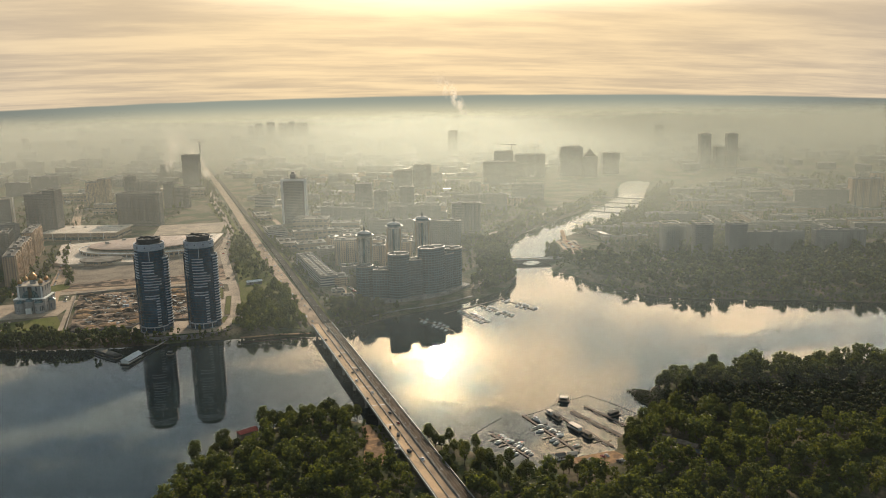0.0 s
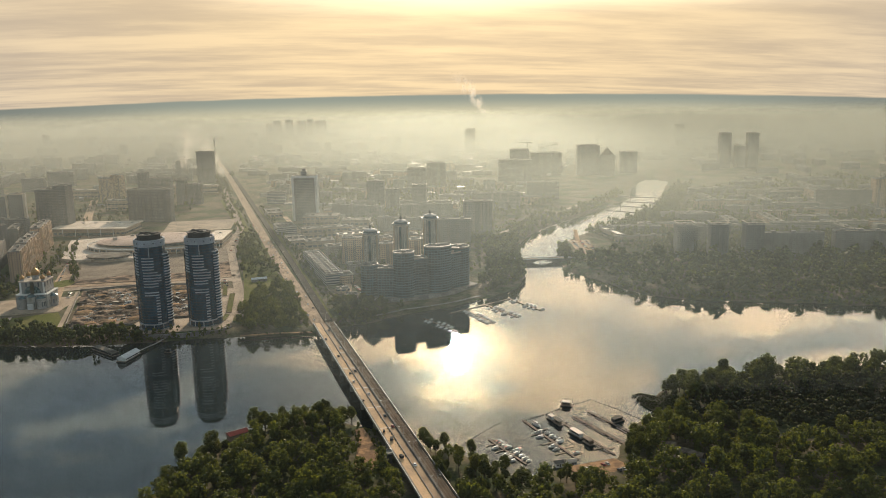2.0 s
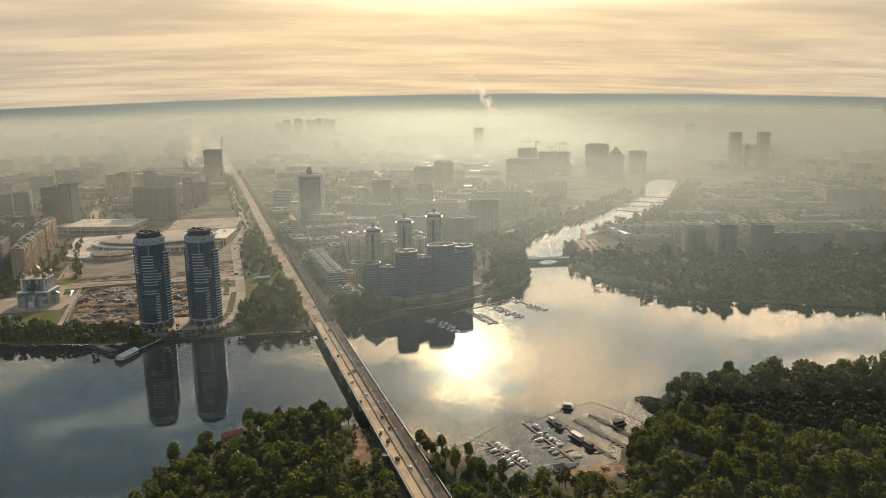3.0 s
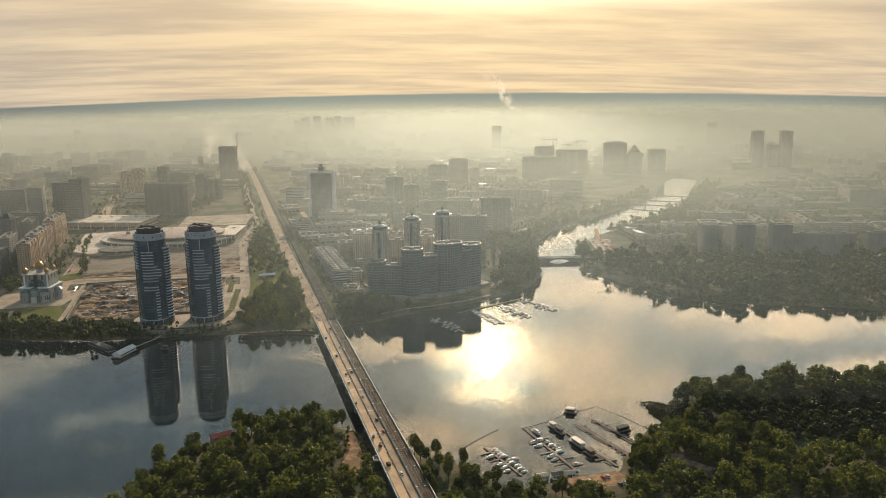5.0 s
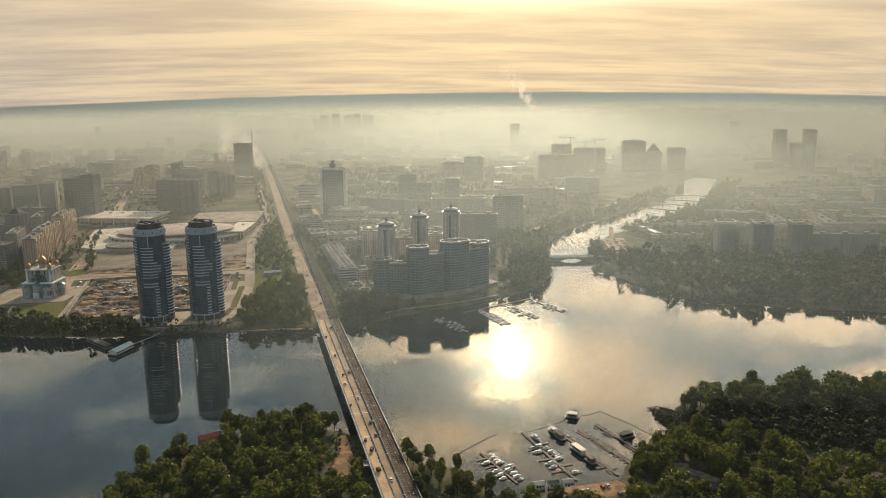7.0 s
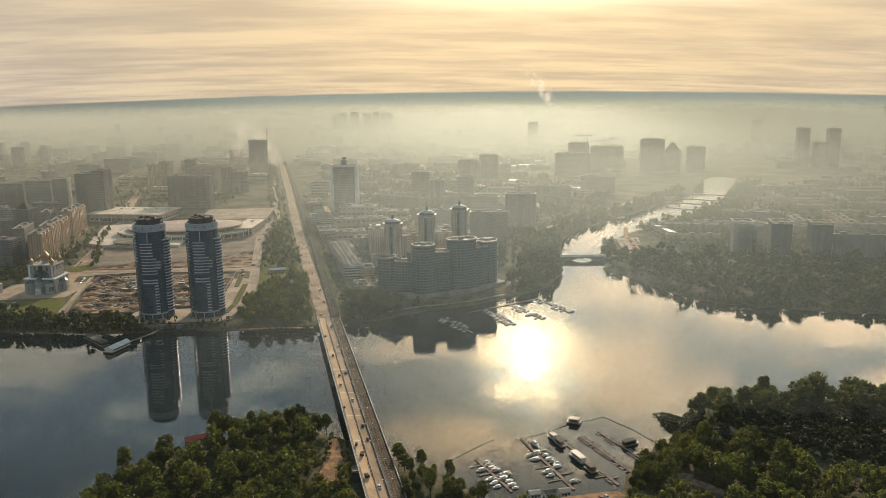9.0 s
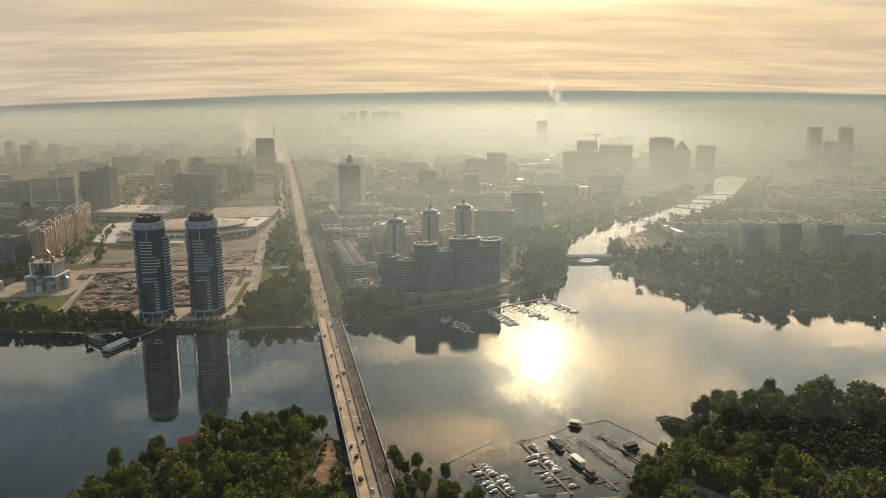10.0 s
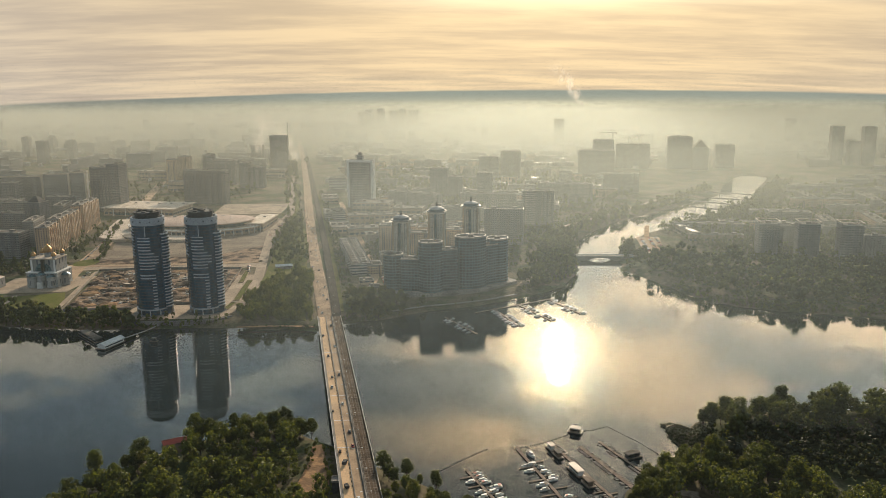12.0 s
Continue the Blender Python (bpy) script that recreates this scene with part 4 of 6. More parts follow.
    wood("woodland", [(*along(19, 850),), (*along(30, 850),), (*along(36, 1250),), (*along(34, 1750),), (*along(27, 1750),), (*along(24, 1250),)], 8.0, 83, 0.6, 3, "small trees along the metro line")
    wood("woodland", [(74, 842), (125, 861), (165, 874), (165, 884), (120, 874), (74, 862)], 13, 15, 0.5, 3, "low green bushes on the embankment")
    wood("woodland", [(205, 905), (255, 935), (283, 985), (300, 1040), (308, 1100), (328, 1180), (345, 1235), (300, 1240), (262, 1130), (235, 1000), (205, 940)], 8.5, 16, 1.05, 3, "dense green trees beside the channel")
    wood("woodland", [(348, 1010), (364, 966), (376, 922), (394, 862), (421, 835), (454, 817), (499, 801), (598, 758), (760, 692), (1000, 625), (1000, 950), (760, 985), (600, 1010), (480, 1030), (420, 1060), (385, 1100)], 11.8, 17, 1.5, 3,
         "wide belt of green trees along the island's shore", None, 5.0, low=0.8, taper=70.0)
    wood("woodland", [(370, 1080), (390, 1080), (406, 1180), (398, 1180), (374, 1128)], 6.0, 18, 0.8, 3, "green trees on the channel's point")
    wood("woodland", [(470, 1256), (528, 1304), (606, 1361), (720, 1480), (817, 1630), (927, 1800), (960, 1780), (850, 1600), (750, 1445), (630, 1325), (545, 1265), (490, 1220)], 9.0, 97, 1.0, 3, "tall trees along the channel's east bank", None, -1.0)
    wood("woodland", [(480, 1250), (540, 1300), (612, 1345), (640, 1350), (560, 1270), (500, 1215)], 15, 19, 0.5, 3, "small trees along the channel's bank")
    wood("woodland", [(330, 1210), (388, 1293), (492, 1410), (577, 1489), (668, 1597), (755, 1706), (735, 1725), (640, 1610), (550, 1510), (460, 1430), (370, 1320)], 9, 20, 0.8, 3, "trees along the channel's bank")
    wood("woodland", [(-420, 1030), (-340, 1030), (-365, 1330), (-400, 1340)], 15, 21, 0.7, 3, "street trees between the housing blocks")
    wood("woodland", [(-322, 1090), (-312, 1120), (-330, 1180), (-352, 1270), (-372, 1380), (-380, 1380), (-362, 1270), (-338, 1170), (-322, 1120)], 5.0, 90, 0.5, 3, "bushes between the street and the halls")
    wood("woodland", [(-360, 1150), (-378, 1290), (-400, 1420), (-406, 1420), (-384, 1290), (-366, 1150)], 7.0, 91, 0.55, 3, "street trees before the brick terrace")
    wood("woodland", [(-900, 1500), (-560, 1500), (-230, 1640), (-210, 1950), (-900, 2000)], 24, 92, 0.8, 3, "trees scattered between distant housing blocks")
    wood("woodland", [(-430, 1000), (-372, 1030), (-380, 1100), (-450, 1100)], 9, 93, 0.8, 3, "trees behind the church")
    wood("woodland", [(400, 1090), (1200, 1000), (1500, 1900), (960, 1720), (700, 1370), (560, 1230)], 17, 22, 0.85, 3, "trees between the island's housing blocks", lambda gx, gy: gx > 485)
    wood("woodland", [(20, 1000), (300, 1000), (560, 1650), (400, 2200), (0, 2200), (-60, 1600)], 16.5, 23, 0.85, 3, "trees between the housing blocks", lambda gx, gy: gx > 28)


build_trees()

# ---- buildings ----
F = {
    "panel": facade("panel_housing_wall", (0.205, 0.19, 0.165), (0.085, 0.08, 0.072), across=3.4, storey=2.9, wide=0.42, high=0.48, balcony=0.35),
    "brick": facade("buff_brick_wall", (0.42, 0.285, 0.18), across=3.2, storey=3.0, wide=0.40, high=0.5, balcony=0.3),
    "grey": facade("grey_housing_wall", (0.165, 0.158, 0.148), (0.075, 0.075, 0.072), across=3.2, storey=3.0, wide=0.5, high=0.5, balcony=0.4),
    "office": facade("white_office_wall", (0.30, 0.285, 0.26), across=2.1, storey=3.3, wide=0.74, high=0.72),
    "stripe": facade("striped_office_wall", (0.34, 0.32, 0.30), across=40.0, storey=3.4, wide=1.0, high=0.5),
    "hall": facade("hall_wall", (0.34, 0.26, 0.19), across=8.0, storey=9.0, wide=0.7, high=0.35),
    "church": facade("white_church_wall", (0.27, 0.265, 0.25), across=7.0, storey=11.0, wide=0.22, high=0.5, var=0.12),
    "teal": facade("teal_flats_wall", (0.045, 0.10, 0.125), (0.008, 0.020, 0.026), across=3.4, storey=3.1, wide=0.7, high=0.62),
    "tan": facade("tan_round_tower_wall", (0.50, 0.43, 0.34), across=2.6, storey=3.1, wide=0.42, high=0.45),
}


def roof_parts(b, outline, h, rng, heads=2, capping="parapet", roof="roof"):
    top = part("roof", prism_mesh(outline, h, h + 0.35), M[roof], b)
    part("parapet", ring(outline, 0.5, h + 0.35, h + 1.3), M[capping], top)
    w = max(p[0] for p in outline) - min(p[0] for p in outline)
    d = max(p[1] for p in outline) - min(p[1] for p in outline)
    for i in range(heads):
        x = -w / 2 + w * (i + 0.5) / heads + rng.uniform(-1, 1)
        s = min(3.2, w / heads * 0.35)
        part("stair_head", boxes((x - s, x + s, -min(2.4, d * 0.25), min(2.4, d * 0.25), h + 0.35, h + 3.2)), M["concrete"], top)


def block(x, y, w, d, turn, h, wall="panel", label="", name="apartment_block", category="apartment block", z=4.4, heads=None, stacks=0, group="", roof="roof"):
    """A housing slab with roof, parapet, stair heads and stacks of balconies."""
    rng = random.Random(int(x * 7 + y * 13))
    b = thing(name, (x, y, z), label, category, group, turn)
    outline = rect(w, d)
    part("wall", prism_mesh(outline, -2.0, h, top=False, bottom=False), F[wall], b)
    roof_parts(b, outline, h, rng, max(1, round(w / 26)) if heads is None else heads, roof=roof)
    for i in range(stacks):
        c = -w / 2 + w * (i + 0.5) / stacks
        bm = bmesh.new()
        for k in range(int(h / 3) - 1):
            box(bm, c - 1.7, c + 1.7, -d / 2 - 1.2, -d / 2, 3 * k + 2.9, 3 * k + 4.1)
        part("balcony_stack", bm, M["concrete"], b)
    return b


FOG_LABEL = "hazy grey housing block in the morning fog"

# left bank
block(-452, 1546, 36, 30, -12, 80, "grey", "tall dark housing tower with stepped roof", "tower_block", "tower block", stacks=5)
block(-426, 1540, 22, 30, -12, 86, "grey", "tall dark housing tower with stepped roof", "tower_block", "tower block", stacks=2)
for i, (x, y, h) in enumerate(((-398, 1150, 42), (-404, 1205, 44), (-411, 1265, 41), (-418, 1330, 45), (-424, 1385, 42))):
    terrace = block(x, y, 52, 15, 97, h, "brick", "buff brick housing block with bay fronts along the street", group="brick blocks along the street")
    for k in range(6):
        part("bay", boxes((-22.5 + 9 * k - 2.0, -22.5 + 9 * k + 2.0, -9.8, -7.4, 0, h + 1.0 - 3 * (k % 2))), M["buff"], terrace)
        part("bay_window", boxes((-22.5 + 9 * k - 0.8, -22.5 + 9 * k + 0.8, -9.9, -9.7, 3, h - 3)), M["dark_glass"], terrace)
spired = block(-469, 1297, 24, 24, -12, 53, "grey", "dark housing tower with a pointed roof", "tower_block", "tower block", heads=0, stacks=2)
part("pointed_roof", prism_mesh(rect(18, 18), 54, 62, shrink=0.15), M["dark"], spired)
for x, y in ((-452, 1240), (-470, 1395), (-500, 1300), (-545, 1250), (-500, 1480), (-560, 1420)):
    block(x, y, 56, 15, 97 if x > -480 else -12, 36, "grey", "grey housing block behind the brick terrace", stacks=5, group="blocks behind the terrace")
block(-455, 1150, 60, 24, -10, 34, "grey", "grey housing block behind the church", stacks=5)
block(-520, 1190, 50, 20, -10, 40, "grey", "grey housing block behind the church", stacks=4)
for x, w, h in ((-665, 96, 50), (-590, 50, 54), (-548, 30, 57)):
    slab = block(x, 1690, w, 14, 3, h, "grey", "long dark slab block with a pale roof edge", roof="pale_roof", heads=1)
    part("roof_edge", boxes((-w / 2 - 0.4, w / 2 + 0.4, -7.6, -7.1, h - 1.2, h + 1.5)), M["pale_roof"], slab, "pale concrete roof edge")
    part("stair_strip", boxes((w / 2 - 4, w / 2 + 0.3, -7.7, -7.05, 2, h - 1.2)), M["pale_roof"], slab, "pale concrete stair strip")
block(-431, 1951, 26, 20, -14, 56, "brick", "pale housing tower beside the street", "tower_block", "tower block", stacks=2)
block(-408, 1967, 25, 20, -14, 61, "brick", "pale housing tower beside the street", "tower_block", "tower block", stacks=2)
block(-286, 1618, 85, 18, -13, 64, "grey", "wide dark slab block behind the halls", stacks=7)
block(-318, 1924, 76, 18, -14, 55, "grey", "grey slab block in thin fog", stacks=5)
block(-345, 1930, 22, 18, -14, 68, "grey", "grey housing tower in thin fog", "tower_block", "tower block")
block(-253, 1858, 20, 18, -13, 56, "grey", "grey housing tower in thin fog", "tower_block", "tower block")
block(-224, 1851, 31, 18, -13, 46, "grey", "grey office block in thin fog", "office_block", "office")
block(-232, 2290, 46, 20, -15, 86, "grey", "grey tower under construction in thick fog", "tower_block", "tower block")
block(-312, 2432, 31, 20, -15, 51, "grey", FOG_LABEL)
block(-360, 1800, 90, 20, -12, 22, "hall", "low pale-roofed hall beside the street", "hall", "hall", roof="pale_roof")
block(-470, 2040, 140, 22, -12, 20, "hall", "long low pale-roofed works hall", "hall", "hall", roof="pale_roof")
block(-250, 2060, 130, 22, -12, 20, "hall", "long low pale-roofed works hall", "hall", "hall", roof="pale_roof")

# centre
hotel = block(12, 1545, 51, 22, -13, 90, "office", "tall white hotel slab with ribbed front", "hotel", "hotel", heads=0)
part("crown", boxes((-7, 4, -6, 6, 90, 100)), F["office"], hotel)
part("crown_cap", boxes((-8, 5, -7, 7, 100, 101.5)), M["parapet"], hotel)
part("end_wall", boxes((-26.6, -25.5, -11.3, 11.3, 0, 92)), M["white"], hotel, "plain white end wall")
part("end_wall", boxes((25.5, 26.6, -11.3, 11.3, 0, 92)), M["white"], hotel, "plain white end wall")
part("end_frame", boxes((-27.4, -22.5, -12.0, -11.05, 0, 91.5)), M["white"], hotel, "white rendered strip beside the windows")
part("end_frame", boxes((23.0, 27.4, -12.0, -11.05, 0, 91.5)), M["white"], hotel, "white rendered strip beside the windows")
part("top_frame", boxes((-22.5, 23.0, -12.0, -11.05, 87.5, 91.5)), M["white"], hotel)
part("upper_crown", boxes((-5, 2, -4, 4, 101.5, 106)), M["concrete"], hotel)
for i in range(14):
    part("rib", boxes((-20.6 + 3.2 * i, -20.2 + 3.2 * i, -11.7, -11.05, 4, 87)), M["concrete"], hotel)
hotel.scale = (0.89, 1.0, 0.955)
block(-43, 1800, 41, 20, -13, 26, "stripe", "low striped office block near the hotel", "office_block", "office")
block(35, 1430, 62, 42, -12, 26, "hall", "low flat-roofed hall in front of the hotel", "hall", "hall")
block(95, 1400, 50, 30, -12, 20, "hall", "low flat-roofed building with roof sheds", "hall", "hall")
block(72, 1125, 50, 18, -12, 38, "brick", "buff brick housing block behind the round towers", stacks=4)
block(95, 1080, 40, 18, -12, 36, "brick", "buff brick housing block behind the round towers", stacks=3)
block(140, 1110, 40, 18, -12, 34, "brick", "buff brick housing block behind the round towers", stacks=3)
low = block(14, 1078, 24, 165, 8, 14, "stripe", "long low flat-roofed building with skylights", "office_block", "office", heads=0, roof="dark")
for i in range(13):
    for x in (-7.0, 4.5):
        y = -76 + 12.2 * i + (3 if x > 0 else 0)
        light = part("skylight", boxes((x - 3.2, x + 3.2, y, y + 5.5, 14.3, 15.9)), M["concrete"], low)
        part("skylight_rim", ring([(x - 3.4, y - 0.2), (x + 3.4, y - 0.2), (x + 3.4, y + 5.7), (x - 3.4, y + 5.7)], 0.5, 15.9, 16.3), M["parapet"], light)
# low yards and sheds between the metro line and the flats
for x, y, w, d, h, wall, k in ((32, 952, 16, 10, 5, "hall", "pale_roof"), (42, 925, 12, 8, 4, "hall", "pale_roof"), (40, 1010, 18, 26, 11, "brick", "roof"), (60, 1055, 26, 20, 14, "panel", "roof"), (46, 1185, 40, 26, 16, "panel", "roof"),
                         (20, 1260, 46, 30, 12, "hall", "roof"), (70, 1270, 40, 22, 18, "brick", "pale_roof"), (-16, 1300, 30, 60, 10, "hall", "roof"), (-32, 1420, 34, 60, 12, "stripe", "roof"), (30, 1345, 70, 24, 18, "hall", "roof"),
                         (-52, 1620, 30, 70, 10, "hall", "roof"), (95, 1330, 36, 30, 15, "stripe", "roof"), (150, 1225, 50, 20, 20, "brick", "roof"), (110, 1190, 34, 20, 24, "brick", "roof")):
    block(x, y, w, d, 7, h, wall, "low town building with a cluttered flat roof", "town_building", "building", roof=k, heads=3, group="low town buildings")
block(223, 1172, 55, 18, -12, 50, "grey", "grey slab block beside the channel", stacks=4)
block(300, 1320, 50, 18, -12, 55, "grey", "grey slab block beside the channel", stacks=4)
block(165, 1671, 36, 20, -13, 57, "grey", "grey housing tower in thin fog", "tower_block", "tower block")
block(194, 1623, 28, 20, -13, 45, "grey", "grey housing tower in thin fog", "tower_block", "tower block")
block(253, 1634, 30, 20, -13, 50, "grey", "grey housing tower in thin fog", "tower_block", "tower block")
block(300, 1934, 46, 20, -14, 55, "grey", FOG_LABEL)
block(359, 1979, 48, 20, -14, 63, "grey", FOG_LABEL)
block(170, 1330, 90, 14, -28, 30, "panel", "long slab block with a pale roof edge", stacks=6)
block(110, 1520, 110, 14, -35, 28, "panel", "long slab block with a pale roof edge", stacks=6)
block(240, 1480, 100, 14, -10, 30, "panel", "long slab block with a pale roof edge", stacks=6)
block(400, 1560, 100, 14, -13, 36, "panel", "long slab block with a pale roof edge", stacks=6)
block(575, 2005, 87, 36, -14, 61, "grey", "massive new housing block in thin fog", stacks=6)
block(712, 2156, 87, 36, -14, 64, "grey", "massive new housing block under construction in fog", stacks=5)
block(627, 2134, 54, 24, -14, 77, "grey", "tall new housing block in thin fog")
block(829, 2129, 62, 38, -15, 82, "grey", "tall dark tower with chamfered top beside the channel", "tower_block", "tower block", stacks=4)
block(954, 2134, 48, 32, -15, 61, "grey", "tall housing tower in thin fog", "tower_block", "tower block", stacks=3)
block(545, 1690, 72, 20, -13, 38, "grey", "grey slab block beside the channel", stacks=5)

# right island
for x, y, h in ((547, 1045, 46), (583, 1012, 50), (624, 988, 52)):
    tower = block(x, y, 25, 22, -14, h, "grey", "dark housing tower with open roof frame above the trees", "tower_block", "tower block", heads=1, stacks=3, group="three towers on the island")
    frame_top = part("roof_frame", ring(rect(26.5, 23.5), 1.0, h + 3.6, h + 4.4), M["pale_roof"], tower, "pale open concrete roof frame")
    for px in (-12.4, -4.2, 4.2, 12.4):
        for py in (-10.9, 10.9):
            part("frame_post", boxes((px - 0.4, px + 0.4, py - 0.4, py + 0.4, h + 1.2, h + 3.6)), M["concrete"], frame_top)
block(690, 990, 85, 14, -14, 36, "panel", "pale panel slab block behind the trees", stacks=8)
block(782, 965, 75, 14, -14, 38, "panel", "pale panel slab block behind the trees", stacks=7)
block(523, 1147, 74, 12, -9, 12, "hall", "low flat-roofed building behind the trees", "hall", "hall", roof="tarmac")
block(500, 1206, 11, 82, 2, 12, "hall", "low building with bright roof sheds behind the trees", "hall", "hall", roof="sheet", heads=3)
block(600, 1110, 60, 14, -12, 30, "panel", "panel slab block behind the trees", stacks=5)
block(1130, 1321, 57, 25, -20, 63, "brick", "tall brown housing tower on the island", "tower_block", "tower block", stacks=4)
block(1048, 1345, 104, 14, -20, 41, "panel", "long pale panel slab block", stacks=9)
block(1276, 2162, 31, 28, -15, 104, "grey", "slim tall tower in thin fog", "tower_block", "tower block", group="towers beyond the island")
block(1322, 2153, 28, 28, -15, 65, "grey", "slim tower in thin fog", "tower_block", "tower block", group="towers beyond the island")
block(1357, 2146, 31, 28, -15, 103, "grey", "slim tall tower in thin fog", "tower_block", "tower block", group="towers beyond the island")
block(1755, 3346, 43, 30, -18, 69, "grey", FOG_LABEL)
block(715, 3076, 38, 30, -18, 88, "grey", FOG_LABEL)
for x, y, w, h in ((-62, 4452, 34, 70), (-22, 4452, 36, 84), (40, 4430, 36, 90), (112, 4600, 44, 76), (160, 4600, 30, 84), (222, 4640, 62, 74)):
    block(x, y, w, 30, -20, h, "grey", FOG_LABEL)


def far_town(rows, wall):
    """Distant blocks, too many and too faint to tell apart, as one body."""
    bm = bmesh.new()
    for x, y, w, d, a, h in rows:
        prism(bm, turned(rect(w, d), a, x, y), 2.0, 4.4 + h, bottom=False)
        prism(bm, turned(rect(w * 0.2, d * 0.5), a, x, y), 4.4 + h, 7.2 + h, bottom=False)
        prism(bm, turned(rect(w + 0.8, d + 0.8), a, x, y), 4.0 + h, 5.0 + h)
    tagged(part("distant_town", bm, F[wall], None), "faint grey housing blocks of the distant town in fog", "buildings", kind="stuff")


def turned(points, a, cx, cy):
    c, s = math.cos(radians(a)), math.sin(radians(a))
    return [(cx + x * c - y * s, cy + x * s + y * c) for x, y in points]


def fill(outline, gap, seed, low, high, turn, label=FOG_LABEL, wall=("grey", "panel"), long=70, far=False, towers=0.2):
    """Rows of slab blocks over a part of the town."""
    rng, rows = random.Random(seed), []
    xs, ys = [p[0] for p in outline], [p[1] for p in outline]
    y = min(ys)
    while y < max(ys):
        x = min(xs) + rng.uniform(0, gap)
        while x < max(xs):
            q, r = x + rng.uniform(-18, 18), y + rng.uniform(-18, 18)
            inside = shore_distance(np.array([q]), np.array([r]), list(outline))[0] > 0
            if inside and abs(q - (23.7 - (r - 594) * 0.1155)) > 60 and land(q, r) > 45 and rng.random() < 0.8:
                tall = rng.random() < towers
                w = rng.uniform(22, 30) if tall else rng.uniform(0.6, 1.2) * long
                row = (q, r, w, rng.uniform(13, 20), turn + rng.choice((0, 0, 0, 90)) + rng.uniform(-4, 4), rng.uniform(low, high) * (1.7 if tall else 1))
                if far:
                    rows.append(row)
                else:
                    block(*row, rng.choice(wall), label, heads=1 + int(w / 40), stacks=int(w / 14))
            x += gap * rng.uniform(0.8, 1.3)
        y += gap * rng.uniform(0.75, 1.0)
    if rows:
        far_town(rows, wall[0])


ISLAND_LABEL = "panel housing block among trees on the island"
fill([(480, 1180), (900, 1040), (1150, 1020), (1350, 1500), (1250, 1900), (880, 1640), (700, 1440)], 84, 1, 13, 20, -14, ISLAND_LABEL, ("panel", "brick", "grey"), 95, towers=0.03)
fill([(30, 1160), (270, 1190), (330, 1400), (80, 1420)], 55, 12, 9, 16, -13, "low town building among trees", ("brick", "panel", "hall"), 34)
fill([(-1400, 1700), (-520, 1800), (-500, 2900), (-1700, 2900)], 150, 2, 24, 40, -13, far=True)
fill([(-480, 2120), (-200, 2480), (-300, 2950), (-520, 2950)], 100, 3, 12, 22, -13, far=True, towers=0.1)
fill([(-1000, 1250), (-560, 1180), (-560, 1640), (-1000, 1640)], 100, 4, 24, 36, -12, "grey panel housing block", ("panel", "grey"))
fill([(60, 1480), (340, 1420), (520, 1620), (470, 2300), (-60, 2300), (-20, 1900)], 84, 5, 12, 20, -13, "hazy low town building among trees", ("grey", "brick", "panel"), 46, towers=0.10)
fill([(-150, 2300), (900, 2150), (1300, 3000), (-200, 3000)], 120, 6, 10, 20, -14, far=True, towers=0.08)
fill([(1100, 2050), (1900, 1700), (2300, 2600), (1300, 2900)], 120, 7, 12, 24, -16, far=True, towers=0.1)
fill([(-2200, 2950), (2300, 2700), (2600, 4300), (-2400, 4500)], 190, 8, 16, 34, -15, far=True, towers=0.15)
fill([(1250, 1100), (1700, 950), (1900, 1650), (1400, 1800)], 110, 9, 20, 34, -16, ISLAND_LABEL, ("panel", "brick", "grey"))


def sheds(outline, count, seed, label):
    """Low works sheds with shallow pitched metal roofs, scattered over a hazy quarter."""
    rng, bm = random.Random(seed), bmesh.new()
    xs, ys = [p[0] for p in outline], [p[1] for p in outline]
    for i in range(count):
        x, y = rng.uniform(min(xs), max(xs)), rng.uniform(min(ys), max(ys))
        if shore_distance(np.array([x]), np.array([y]), list(outline))[0] < 0 or abs(x - (23.7 - (y - 594) * 0.1155)) < 40 or land(x, y) < 25:
            continue
        w, d, h = rng.uniform(8, 34), rng.uniform(5, 13), rng.uniform(4, 11)
        rise = d / 2 * math.tan(radians(rng.uniform(3, 11)))
        a = rng.gauss(-12, 8)
        c, e = math.cos(radians(a)), math.sin(radians(a))
        rows = []
        for px in (-w / 2, w / 2):
            rows.append([bm.verts.new((x + px * c - py * e, y + px * e + py * c, z)) for py, z in ((-d / 2, 3), (-d / 2, 4 + h), (0, 4 + h + rise), (d / 2, 4 + h), (d / 2, 3))])
        for j in range(4):
            bm.faces.new((rows[0][j + 1], rows[0][j], rows[1][j], rows[1][j + 1]))
        bm.faces.new(rows[0]), bm.faces.new(rows[1][::-1])
    bmesh.ops.recalc_face_normals(bm, faces=bm.faces)
    tagged(part("works_sheds", bm, M["sheet"], None), label, "sheds", kind="stuff")


sheds([(-40, 1480), (90, 1460), (520, 1640), (640, 2000), (1000, 2500), (1100, 3200), (-150, 3200), (-100, 2200)], 230, 41, "low metal-roofed sheds glinting in the hazy town")
sheds([(-1200, 1750), (-480, 1800), (-240, 2100), (-260, 3200), (-1500, 3200)], 110, 42, "low metal-roofed sheds in the fog")


